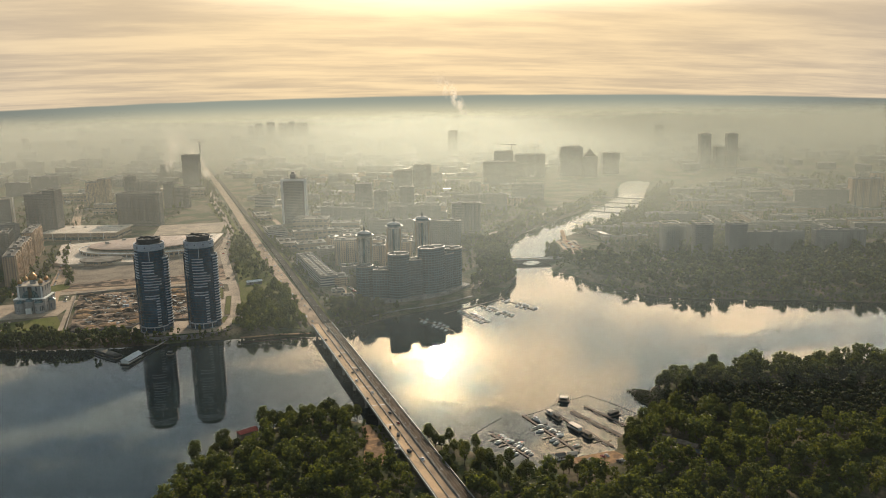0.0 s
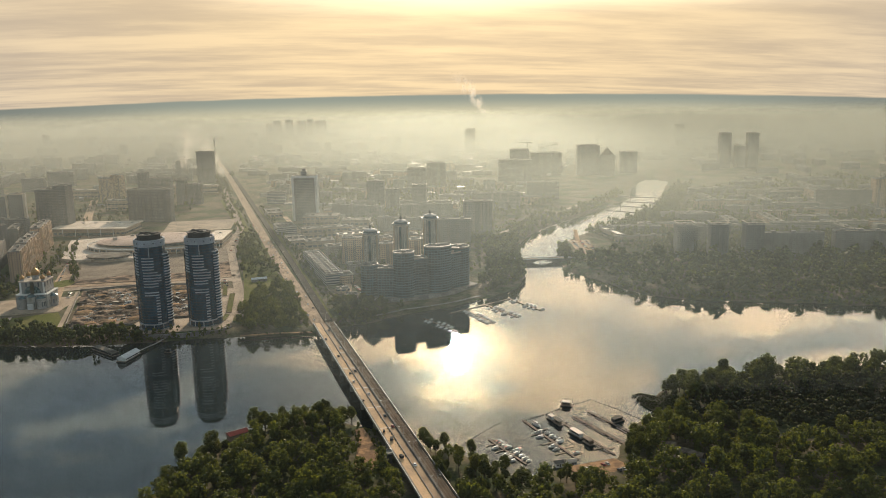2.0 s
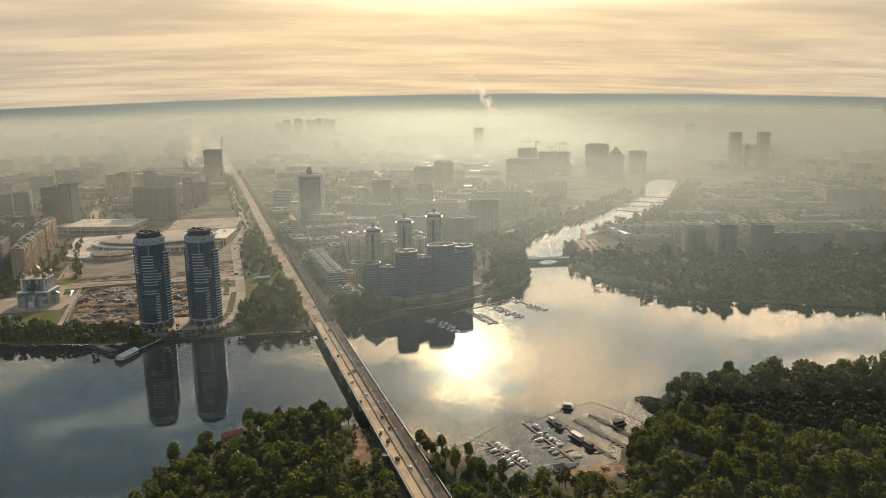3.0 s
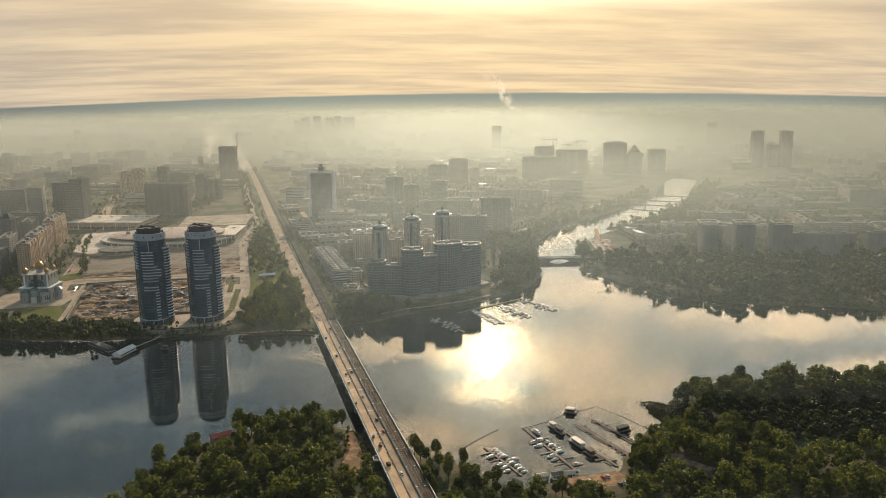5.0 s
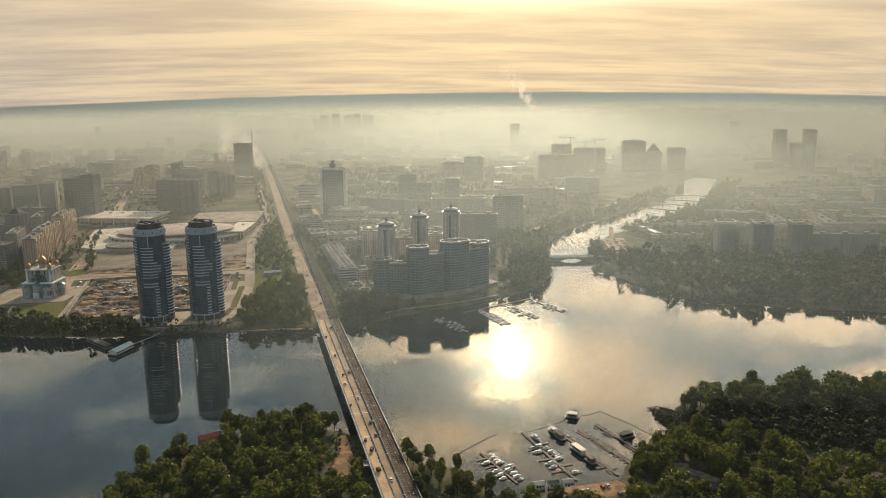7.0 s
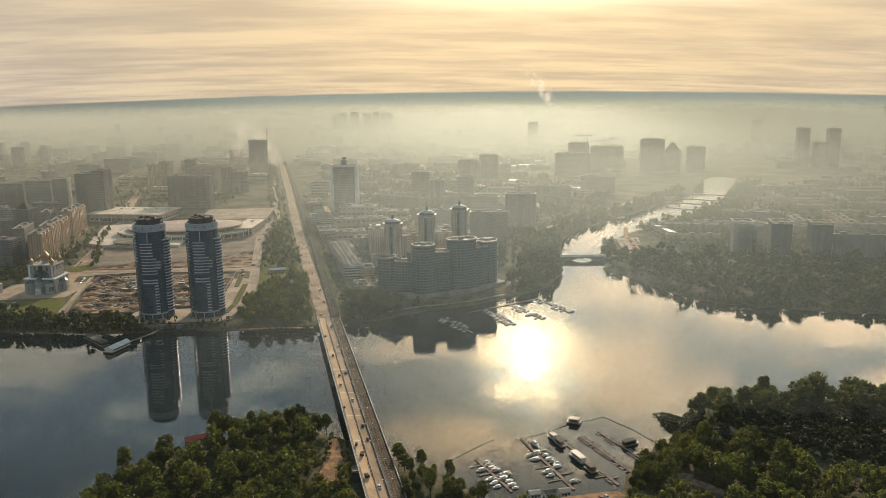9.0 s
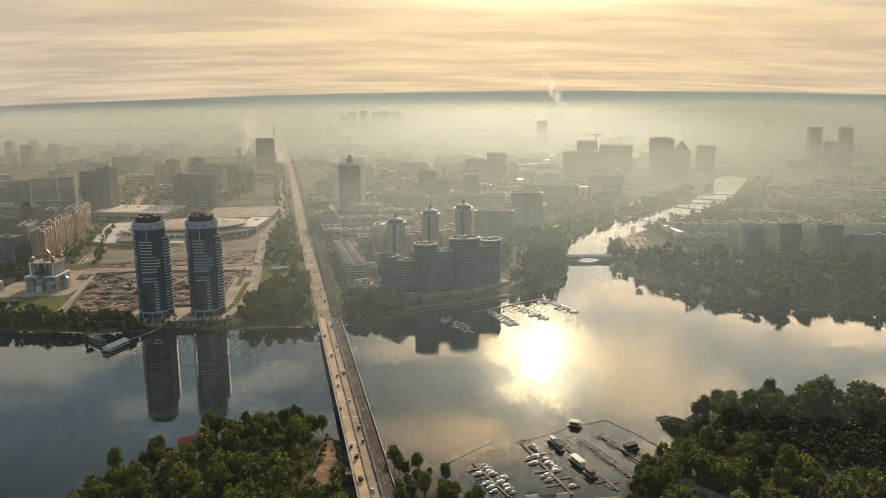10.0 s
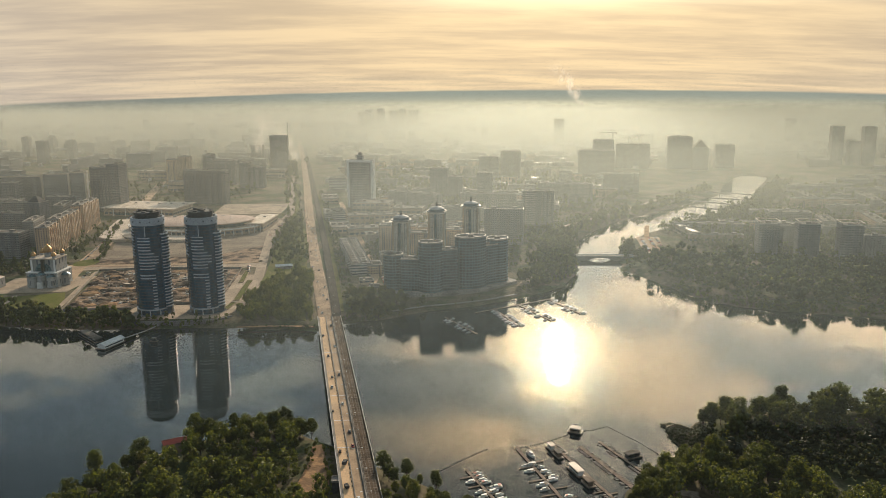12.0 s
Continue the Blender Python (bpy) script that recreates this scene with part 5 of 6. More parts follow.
# ---- the two glass towers on the bank ----
def arc_band(a0, a1, r_in, r_out, z0, z1, cx=0.0, cy=0.0, ratio=1.0, steps=8):
    """A curved strip; angles in degrees from the front, to the right."""
    bm, rows = bmesh.new(), []
    for i in range(steps + 1):
        a = radians(a0 + (a1 - a0) * i / steps)
        s, c = math.sin(a), -math.cos(a) * ratio
        rows.append([bm.verts.new((cx + s * r, cy + c * r, z)) for r, z in ((r_in, z0), (r_out, z0), (r_out, z1), (r_in, z1))])
    for a, b in zip(rows, rows[1:]):
        for j in range(4):
            bm.faces.new((a[j], a[(j + 1) % 4], b[(j + 1) % 4], b[j]))
    bm.faces.new(rows[0][::-1]), bm.faces.new(rows[-1])
    bmesh.ops.recalc_face_normals(bm, faces=bm.faces)
    mesh = bpy.data.meshes.new("balcony_band")
    bm.to_mesh(mesh)
    bm.free()
    return mesh


def glass_tower(x, y, turn, label):
    t = thing("glass_tower", (x, y, 4.7), label, "tower block", "pair of glass towers", turn)
    R = 15.3
    part("glass_wall", prism_mesh(ellipse(R, R, 40), 0, 95.5, bottom=False), M["blue_glass"], t, "dark blue curtain glass")
    bay = ellipse(6.4, 8.6, 24, cx=12.2, cy=-1.0)
    part("glass_bay", prism_mesh(bay, 0, 85, bottom=False), M["blue_glass"], t, "dark blue glass bay")
    part("bay_roof", ring(bay, 0.5, 85, 86.4), M["band"], t)
    part("bay_rear", prism_mesh(ellipse(9, 9, 24, cx=-8.5, cy=7), 0, 88), M["blue_glass"], t)
    for i in range(29):
        z = 3.2 * (i + 1)
        part("floor_edge", floor_edge, M["dark"], t).location.z = z
    for k in range(10):
        part("balcony_band", side_band, M["band"], t).location.z = 63.5 + 3.2 * k
    for k in range(5):
        part("balcony_band", short_band, M["band"], t).location.z = 69.5 + 3.2 * k
    for k in range(6):
        part("balcony_band", wide_band, M["band"], t).location.z = 50.0 + 3.2 * k
    for k in range(2):
        part("balcony_band", wide_band, M["band"], t).location.z = 40.0 + 3.2 * k
    for k in range(10):
        part("balcony_band", step_band, M["band"], t).location.z = 8.0 + 3.2 * k
    for k in range(24):
        part("balcony_band", bay_band, M["band"], t).location.z = 8.0 + 3.2 * k
    for k in range(3):
        part("balcony_band", link_band, M["band"], t).location.z = 56.0 + 3.2 * k
    crown = part("crown_wall", ring(ellipse(15.9, 15.9, 40), 1.2, 95.5, 103.0), M["band"], t, "pale rendered crown wall")
    for a in range(-80, 90, 32):
        part("porthole", lathe(bmesh.new(), [(0.7, 0), (0.7, 0.25)], 10), M["dark_glass"], crown).matrix_basis = \
            pose(16.0 * math.sin(radians(a)), -16.0 * math.cos(radians(a)), 99.5, 90, 0, a)
    part("roof", prism_mesh(ellipse(14.6, 14.6, 40), 96.5, 101.0), M["dark"], t)
    drum = part("roof_drum", ring(ellipse(11.8, 11.8, 32), 0.8, 101.0, 107.8), M["dark"], t, "dark louvred roof drum")
    part("drum_roof", prism_mesh(ellipse(11.2, 11.2, 32), 105.2, 106.0), M["dark"], t)
    for i in range(7):
        a = radians(51 * i + turn * 9)
        px, py = 7.6 * math.cos(a), 7.6 * math.sin(a)
        part("plant_room", boxes((px - 1.8, px + 1.8, py - 1.5, py + 1.5, 105.8, 108.4 + i % 3)), M["dark"] if i % 3 else M["concrete"], t)
    part("plant_room", boxes((-6, 3, -4, 5, 101, 107)), M["dark"], t)
    part("plant_room", boxes((4, 8, -2, 3, 101, 108.5)), M["concrete"], t)
    part("canopy_ring", ring(ellipse(12.6, 12.6, 32), 1.6, 107.6, 108.4), M["dark"], t)
    for i in range(9):
        a = radians(40 * i)
        part("roof_strut", tube(bmesh.new(), [(14.4 * math.cos(a), 14.4 * math.sin(a), 101), (12.2 * math.cos(a), 12.2 * math.sin(a), 108)], 0.18, 5), M["dark"], drum)
    part("mast", tube(bmesh.new(), [(7, -3, 105), (7, -3, 112.5)], 0.3, 6, 0.15), M["steel"], t)
    part("podium_band", ring(ellipse(16.4, 16.4, 40), 1.2, 6.2, 7.4), M["band"], t)
    for a in (-75, -40, -5, 30, 65, 100, 140, 180, 220, 255):
        part("column", tube(bmesh.new(), [(16.0 * math.sin(radians(a)), -16.0 * math.cos(radians(a)), z) for z in (0, 6.3)], 0.5, 6), M["band"], t)
    part("podium", prism_mesh(ellipse(19.5, 18, 32), -1.0, 0.8), M["concrete"], t)
    part("spine", boxes((-1.2, -0.4, -R - 0.5, -R + 0.6, 84, 95)), M["band"], t)
    t.scale.z = 0.95


floor_edge = arc_band(-180, 180, 14.9, 15.42, 0, 0.35, steps=36)
side_band = arc_band(-92, -52, 15.2, 15.95, 0, 1.15)
short_band = arc_band(-34, 12, 15.2, 15.8, 0, 1.15)
wide_band = arc_band(-32, 24, 15.2, 15.8, 0, 1.15)
step_band = arc_band(10, 25, 15.2, 15.8, 0, 1.15, steps=4)
link_band = arc_band(24, 38, 15.2, 15.8, 0, 1.1, steps=4)
bay_band = arc_band(8, 84, 6.3, 6.95, 0, 1.15, 12.2, -1.0, 1.34)
glass_tower(-178.5, 855, 6, "tall round dark-blue glass tower with pale bands")
glass_tower(-127.0, 855, 4, "tall round dark-blue glass tower with pale bands")


# ---- curved riverside flats ----
def wing(b, outline, h):
    part("wing_wall", prism_mesh(outline, -3.5, h, top=False, bottom=False), F["teal"], b)
    part("wing_roof", prism_mesh(outline, h, h + 0.3), M["dark"], b)
    part("wing_parapet", ring(outline, 0.6, h + 0.3, h + 1.8), M["parapet"], b, "sunlit metal parapet")
    k = len(outline)
    cx, cy = sum(p[0] for p in outline) / k, sum(p[1] for p in outline) / k
    for i in range(int(h / 3.1) - 1):
        part("floor_band", ring([(cx + (x - cx) * 1.018, cy + (y - cy) * 1.018) for x, y in outline], 0.7, 3.1 * i + 2.75, 3.1 * i + 3.2), M["teal_band"], b)
    part("plant_room", boxes((cx - 3, cx + 3, cy - 2, cy + 2.5, h, h + 3.0)), M["concrete"], b)


flats = thing("riverside_flats", (0, 0, 4.6), "curved teal-grey block of flats stepping along the bank", "apartment block")
wing(flats, turned(ellipse(11, 10, 20), 0, 63, 918), 41)
wing(flats, turned(rect(20, 16), -14, 82, 912), 37.5)
wing(flats, turned(ellipse(13.2, 11, 22), -5, 103, 904), 56.5)
wing(flats, turned(rect(20, 16), 8, 122, 910), 47.5)
wing(flats, turned(ellipse(18, 12, 24), 14, 148, 919), 59)
wing(flats, turned(rect(20, 15), 30, 168, 933), 47)
wing(flats, turned(ellipse(13.5, 12, 22), 34, 181, 944), 51.5)
part("podium", prism_mesh([(48, 900), (80, 888), (125, 890), (165, 905), (204, 940), (196, 958), (150, 935), (60, 932)], -2, 3.2), M["concrete"], flats)


# ---- three round towers with domed roofs ----
def round_tower(x, y, h):
    t = thing("round_tower", (x, y, 4.6), "round tan tower of flats with a domed cap and spire", "tower block", "three domed towers")
    part("wall", prism_mesh(ellipse(10, 10, 28), -2, h, top=False, bottom=False), F["tan"], t)
    for a in range(15, 375, 60):
        c, s = math.cos(radians(a)), math.sin(radians(a))
        part("balcony_stack", prism_mesh([(c * 9.6 + px, s * 9.6 + py) for px, py in ellipse(1.5, 1.5, 10)], 6, h - 2), M["buff"] if a % 120 > 60 else M["teal_glass"], t)
    for k in range(int(h / 3.1) - 2):
        part("floor_band", ring(ellipse(10.25, 10.25, 28), 0.5, 3.1 * k + 6.0, 3.1 * k + 6.45), M["concrete"], t)
    part("gallery", ring(ellipse(12.3, 12.3, 32), 1.3, h + 0.2, h + 1.2), M["parapet"], t, "bright metal gallery ring")
    part("top_storey", prism_mesh(ellipse(9, 9, 28), h, h + 3.5), F["teal"], t)
    part("dome", lathe(bmesh.new(), [(9.4, h + 3.5), (8.8, h + 4.2), (6.4, h + 5.4), (3.0, h + 6.3), (1.4, h + 6.7)], 28), M["dome"], t, "grey sheet-metal dome")
    part("lantern", lathe(bmesh.new(), [(1.6, h + 6.5), (1.6, h + 9.6), (0.5, h + 11.5)], 10), M["roof"], t)
    part("spire", tube(bmesh.new(), [(0, 0, h + 11), (0, 0, h + 16.5)], 0.35, 6, 0.06), M["steel"], t)


round_tower(73.5, 990, 67.0)
round_tower(117.2, 1013, 73.0)
round_tower(161.0, 1035, 75.5)


# ---- church ----
def build_church():
    c = thing("church", (-332, 985, 4.8), "white church with gilded domes on a paved square", "church", "", -8)
    part("lower_body", boxes((-18, 18, -15, 17, -1, 16.5)), F["church"], c)
    part("cornice", boxes((-18.5, 18.5, -15.5, 17.5, 16.5, 17.4)), M["white"], c)
    for x in (-11, 0, 11):
        part("apse", prism_mesh(ellipse(5.2, 5.2, 16, cx=x, cy=-15), -1, 13.0 if x else 15.0), F["church"], c)
        part("apse_roof", lathe(bmesh.new(), [(5.5, 13.0 if x else 15.0), (3.5, 15.3 if x else 17.3), (0.3, 16.6 if x else 18.6)], 16, x, -15), M["teal_glass"], c)
    for s in (-1, 1):
        part("side_apse", prism_mesh(ellipse(6, 6, 16, cx=s * 18, cy=0), -1, 12.5), F["church"], c)
        part("apse_roof", lathe(bmesh.new(), [(6.3, 12.5), (4.0, 14.6), (0.3, 15.6)], 16, s * 18, 0), M["teal_glass"], c)
    part("upper_body", boxes((-15, 15, -10, 14, 16.5, 31.5)), F["church"], c)
    part("upper_roof", boxes((-15.6, 15.6, -10.6, 14.6, 31.5, 32.4)), M["pale_roof"], c)
    bm = prism_mesh(ellipse(9.5, 9.5, 18, 0, 180), 0, 0.7)
    part("arched_window", bm, M["teal_glass"], c, "large blue semicircular window").matrix_basis = pose(0, -9.9, 17.6, 90, 0, 0)
    for x in (-13.4, 13.4):
        part("pilaster", boxes((x - 0.9, x + 0.9, -10.7, -9.9, 17.4, 31)), M["white"], c)
    part("window_strip", boxes((-2.1, 2.1, -10.95, -10.0, 13, 31.4)), M["dark_glass"], c)
    part("portal", boxes((-3.2, 3.2, -21.2, -19.5, 0, 7)), M["white"], c)
    for x, y, r, z in ((-12, -7, 2.5, 31.5), (12, -7, 2.5, 31.5), (-12, 11, 2.5, 31.5), (12, 11, 2.5, 31.5), (0, 2, 4.4, 32.0)):
        drum = part("drum", lathe(bmesh.new(), [(r * 0.85, 0), (r * 0.85, r * 1.25), (r, r * 1.35)], 16), F["church"], c)
        drum.location = (x, y, z)
        part("dome", lathe(bmesh.new(), [(r * 0.95, r * 1.3), (r * 1.15, r * 1.75), (r * 1.1, r * 2.2), (r * 0.75, r * 2.75), (r * 0.3, r * 3.15), (r * 0.06, r * 3.6)], 18), M["gold"], drum, "gilded onion dome")
        part("finial", boxes((-0.12, 0.12, -0.12, 0.12, r * 3.5, r * 3.5 + 2.2), (-0.7, 0.7, -0.1, 0.1, r * 3.5 + 1.2, r * 3.5 + 1.5)), M["gold"], drum)
    # small chapel at the edge of the square
    k = thing("chapel", (-388, 975, 4.8), "small white chapel with a gilded dome", "chapel", "", -8)
    part("body", boxes((-7, 7, -8, 8, -1, 11)), F["church"], k)
    part("roof", prism_mesh(rect(14.8, 16.8), 11, 14, shrink=0.3), M["pale_roof"], k)
    part("dome", lathe(bmesh.new(), [(1.6, 13.4), (2.2, 15), (1.9, 16.6), (0.7, 18.2), (0.05, 20)], 14), M["gold"], k, "gilded dome")


build_church()


# ---- exhibition halls ----
def hall(x, y, w, d, turn, h, label, roof="pale_roof", wave=0.0, tilt=0.0, bow=0.0, base=0.0):
    """A low hall; wave and bow shape the front edge of its overhanging roof."""
    b = thing("exhibition_hall", (x, y, 4.8), label, "hall", "exhibition halls", turn)
    edge = []
    for i in range(25):
        s = i / 24
        edge.append(((s - 0.5) * w, -d / 2 - wave * math.sin(2 * math.pi * s * 0.9 + 0.6) - bow * math.sin(math.pi * s)))
    outline = edge + [(w / 2, d / 2), (-w / 2, d / 2)]
    inner = [(px * 0.95, py * 0.93) for px, py in outline]
    part("wall", prism_mesh(inner, -1, base + h, top=False, bottom=False), F["hall"], b)
    bm = prism_mesh(outline, base + h, base + h + 1.4)
    for v in bm.verts:
        v.co.z += tilt * (v.co.x / w + 0.5)
    part("roof", bm, M[roof], b)
    k = 5
    glass = [(px * 0.96, py * 0.945) for px, py in edge[4:21]]
    part("glass_front", prism_mesh(glass + [(px, py + 1.0) for px, py in reversed(glass)], base + 1.5, base + h * 0.45), M["teal_glass"], b)
    for i in range(k):
        px, py = edge[4 + i * 4]
        part("column", boxes((px - 0.4, px + 0.4, py + 0.6, py + 1.4, -1, base + h)), M["white"], b)
    for i in range(int(w / 22)):
        px = -w / 2 + w * (i + 0.5) / int(w / 22)
        part("roof_vent", boxes((px - 2.2, px + 2.2, d * 0.18, d * 0.18 + 3, base + h + 1.3, base + h + 3.0 + tilt)), M["parapet"], b)


hall(-366, 1512, 136, 84, -13, 13, "low exhibition hall with a pale flat roof")


def arena(x, y):
    """A broad oval exhibition building: lower ring, glazed band and a shallow domed roof."""
    b = thing("exhibition_arena", (x, y, 4.8), "broad oval exhibition building with a swept pinkish roof", "hall", "exhibition halls", -8)
    part("lower_wall", prism_mesh(ellipse(103, 60, 56), -1, 8.2, top=False, bottom=False), F["hall"], b)
    part("terrace_roof", prism_mesh(ellipse(105, 62, 56), 8.2, 9.4), M["pale_roof"], b)
    part("terrace_parapet", ring(ellipse(105, 62, 56), 0.8, 9.4, 10.4), M["white"], b)
    part("glass_band", prism_mesh(ellipse(84, 46, 56, cy=6), 9.4, 14.0, top=False, bottom=False), M["teal_glass"], b, "dark glazed band under the roof")
    bm = bmesh.new()
    rows = []
    for k, z in ((1.0, 14.0), (1.0, 15.2), (0.8, 17.2), (0.5, 18.6), (0.15, 19.2)):
        rows.append([bm.verts.new((px, py, z + 0.025 * px)) for px, py in ellipse(92 * k, 54 * k, 56, cy=6)])
    for a, c in zip(rows, rows[1:]):
        for j in range(56):
            bm.faces.new((a[j], a[(j + 1) % 56], c[(j + 1) % 56], c[j]))
    bm.faces.new(rows[0][::-1]), bm.faces.new(rows[-1])
    part("swept_roof", bm, M["pink_roof"], b, "pinkish sheet roof, shallow and swept")
    for a in range(190, 352, 9):
        px, py = 104.2 * math.cos(radians(a)), 61.2 * math.sin(radians(a))
        part("column", tube(bmesh.new(), [(px, py, -1), (px, py, 8.3)], 0.55, 6), M["white"], b)
    for px, py in ((-40, 20), (0, 28), (38, 22), (-60, -4), (58, 0)):
        part("roof_vent", boxes((px - 3, px + 3, py - 1.5, py + 1.5, 16.5, 20.0)), M["parapet"], b)
    return b


arena(-243, 1325)
porch = thing("entrance_pavilion", (-300, 1250, 4.8), "low oval entrance pavilion with ribbed pale wall", "pavilion", "exhibition halls", -8)
part("wall", prism_mesh(ellipse(30, 22, 40), -1, 6.5, top=False, bottom=False), F["hall"], porch)
part("roof", prism_mesh(ellipse(32, 24, 40), 6.5, 7.6), M["roof"], porch)
for z in (1.5, 3.6):
    part("wall_rib", ring(ellipse(30.8, 22.8, 40), 0.8, z, z + 0.6), M["pale_roof"], porch)
hall(-143, 1345, 30, 90, -8, 12, "low side hall with a pale roof")
patch("podium", [(-392, 1420), (-372, 1262), (-345, 1240), (-232, 1228), (-226, 1400), (-300, 1440)], 8.4, "pale_roof", "raised pale terrace beside the exhibition hall", "terrace", 4.0)
patch("car_park", [(-330, 1180), (-262, 1170), (-258, 1130), (-300, 1112), (-322, 1120)], 4.96, "tarmac", "empty dark asphalt yard before the halls", "yard")


# ---- footbridge over the channel, and those further up ----
def arch_bridge(x0, y0, x1, y1, deck, span, rise, label):
    L = math.hypot(x1 - x0, y1 - y0)
    b = thing("arch_bridge", ((x0 + x1) / 2, (y0 + y1) / 2, 0), label, "bridge", "bridges over the channel", math.degrees(math.atan2(y1 - y0, x1 - x0)))
    bm, rows = bmesh.new(), []
    for i in range(25):
        x = -L / 2 + L * i / 24
        k = max(0.0, 1 - (2 * x / span) ** 2)
        low = -2.0 + k * (rise + 2.0) if k > 0 else -2.0
        rows.append([bm.verts.new((x, y, z)) for y, z in ((-4.5, low), (4.5, low), (4.5, deck - 0.4), (-4.5, deck - 0.4))])
    for a, c in zip(rows, rows[1:]):
        for j in range(4):
            bm.faces.new((a[j], a[(j + 1) % 4], c[(j + 1) % 4], c[j]))
    bm.faces.new(rows[0][::-1]), bm.faces.new(rows[-1])
    bmesh.ops.recalc_face_normals(bm, faces=bm.faces)
    part("arch", bm, M["concrete"], b)
    part("deck", boxes((-L / 2 - 4, L / 2 + 4, -5.2, 5.2, deck - 0.4, deck)), M["paving"], b)
    for y in (-5.2, 5.0):
        part("parapet", boxes((-L / 2 - 4, L / 2 + 4, y, y + 0.2, deck, deck + 1.1)), M["white"], b)


arch_bridge(293, 1076, 378, 1066, 6.0, 40, 4.2, "low concrete arch bridge over the channel")


def footbridge(x0, y0, x1, y1):
    L = math.hypot(x1 - x0, y1 - y0)
    b = thing("footbridge", ((x0 + x1) / 2, (y0 + y1) / 2, 0), "slim flat footbridge over the hazy channel", "bridge", "bridges over the channel", math.degrees(math.atan2(y1 - y0, x1 - x0)))
    part("deck", boxes((-L / 2, L / 2, -2.2, 2.2, 5.0, 5.7)), M["concrete"], b)
    for y in (-2.2, 2.05):
        part("railing", boxes((-L / 2, L / 2, y, y + 0.15, 5.7, 6.7)), M["steel"], b)
    for k in (-0.25, 0.25):
        part("pier", boxes((k * L - 0.7, k * L + 0.7, -1.6, 1.6, -2, 5.0)), M["concrete"], b)


footbridge(640, 1545, 722, 1462)
footbridge(716, 1660, 806, 1600)


# ---- tower with a gabled glass top, cranes ----
g = block(873, 2097, 41, 30, -15, 57, "grey", "tall tower with a pointed gabled top beside the channel", "tower_block", "tower block", heads=0, stacks=3)
bm = bmesh.new()
vs = [bm.verts.new(c) for c in ((-17, -13, 58), (17, -13, 58), (17, 13, 58), (-17, 13, 58), (0, -13, 78), (0, 13, 78))]
for q in ((0, 1, 4), (1, 2, 5, 4), (2, 3, 5), (3, 0, 4, 5), (3, 2, 1, 0)):
    bm.faces.new([vs[i] for i in q])
part("gable", bm, M["roof"], g)
part("spire", tube(bmesh.new(), [(0, 0, 77), (0, 0, 84)], 0.5, 6, 0.1), M["steel"], g)
c = block(829, 2131, 50, 32, -15, 84, "grey", "upper storeys of the chamfered tower", "tower_block", "tower block", heads=1)


def crane(x, y, z, h, jib, turn):
    k = thing("tower_crane", (x, y, z), "thin tower crane standing over the building site", "crane", "tower cranes", turn)
    bm = bmesh.new()
    for sx in (-1, 1):
        for sy in (-1, 1):
            tube(bm, [(sx, sy, 0), (sx, sy, h)], 0.28, 4)
    for i in range(int(h / 4)):
        tube(bm, [(-1, -1, 4 * i), (1, -1, 4 * i + 4)], 0.18, 4)
        tube(bm, [(1, 1, 4 * i), (-1, 1, 4 * i + 4)], 0.18, 4)
    part("mast", bm, M["steel"], k)
    part("jib", tube(bmesh.new(), [(0, 0, h), (jib, 0, h)], 0.7, 4, 0.4), M["steel"], k)
    part("counter_jib", tube(bmesh.new(), [(0, 0, h), (-jib * 0.35, 0, h)], 0.7, 4), M["steel"], k)
    part("counterweight", boxes((-jib * 0.35, -jib * 0.25, -1, 1, h - 3, h)), M["concrete"], k)
    part("apex", tube(bmesh.new(), [(0, 0, h), (0, 0, h + 8)], 0.6, 4, 0.2), M["steel"], k)
    part("tie", tube(bmesh.new(), [(-jib * 0.3, 0, h), (0, 0, h + 8), (jib * 0.7, 0, h)], 0.16, 4), M["steel"], k)


crane(-205, 2275, 4.6, 116, 38, 100)
crane(644, 2111, 4.6, 97, 33, 170)
crane(717, 2122, 4.6, 88, 33, 20)
crane(692, 2128, 4.6, 81, 27, 120)


# ---- boats and piers ----
def hull_mesh(L, W, H):
    bm, rows = bmesh.new(), []
    for s, k, up in ((-0.5, 0.80, 0.0), (-0.2, 1.0, 0.0), (0.15, 0.95, 0.05), (0.38, 0.55, 0.18), (0.5, 0.04, 0.32)):
        w, y = W / 2 * k, s * L
        rows.append([bm.verts.new(c) for c in ((-w, y, H * (1 + up)), (-w * 0.82, y, -0.15 * H), (0, y, -0.45 * H), (w * 0.82, y, -0.15 * H), (w, y, H * (1 + up)))])
    for a, b in zip(rows, rows[1:]):
        for j in range(5):
            bm.faces.new((a[j], a[(j + 1) % 5], b[(j + 1) % 5], b[j]))
    bm.faces.new(rows[0][::-1]), bm.faces.new(rows[-1])
    bmesh.ops.recalc_face_normals(bm, faces=bm.faces)
    return bm


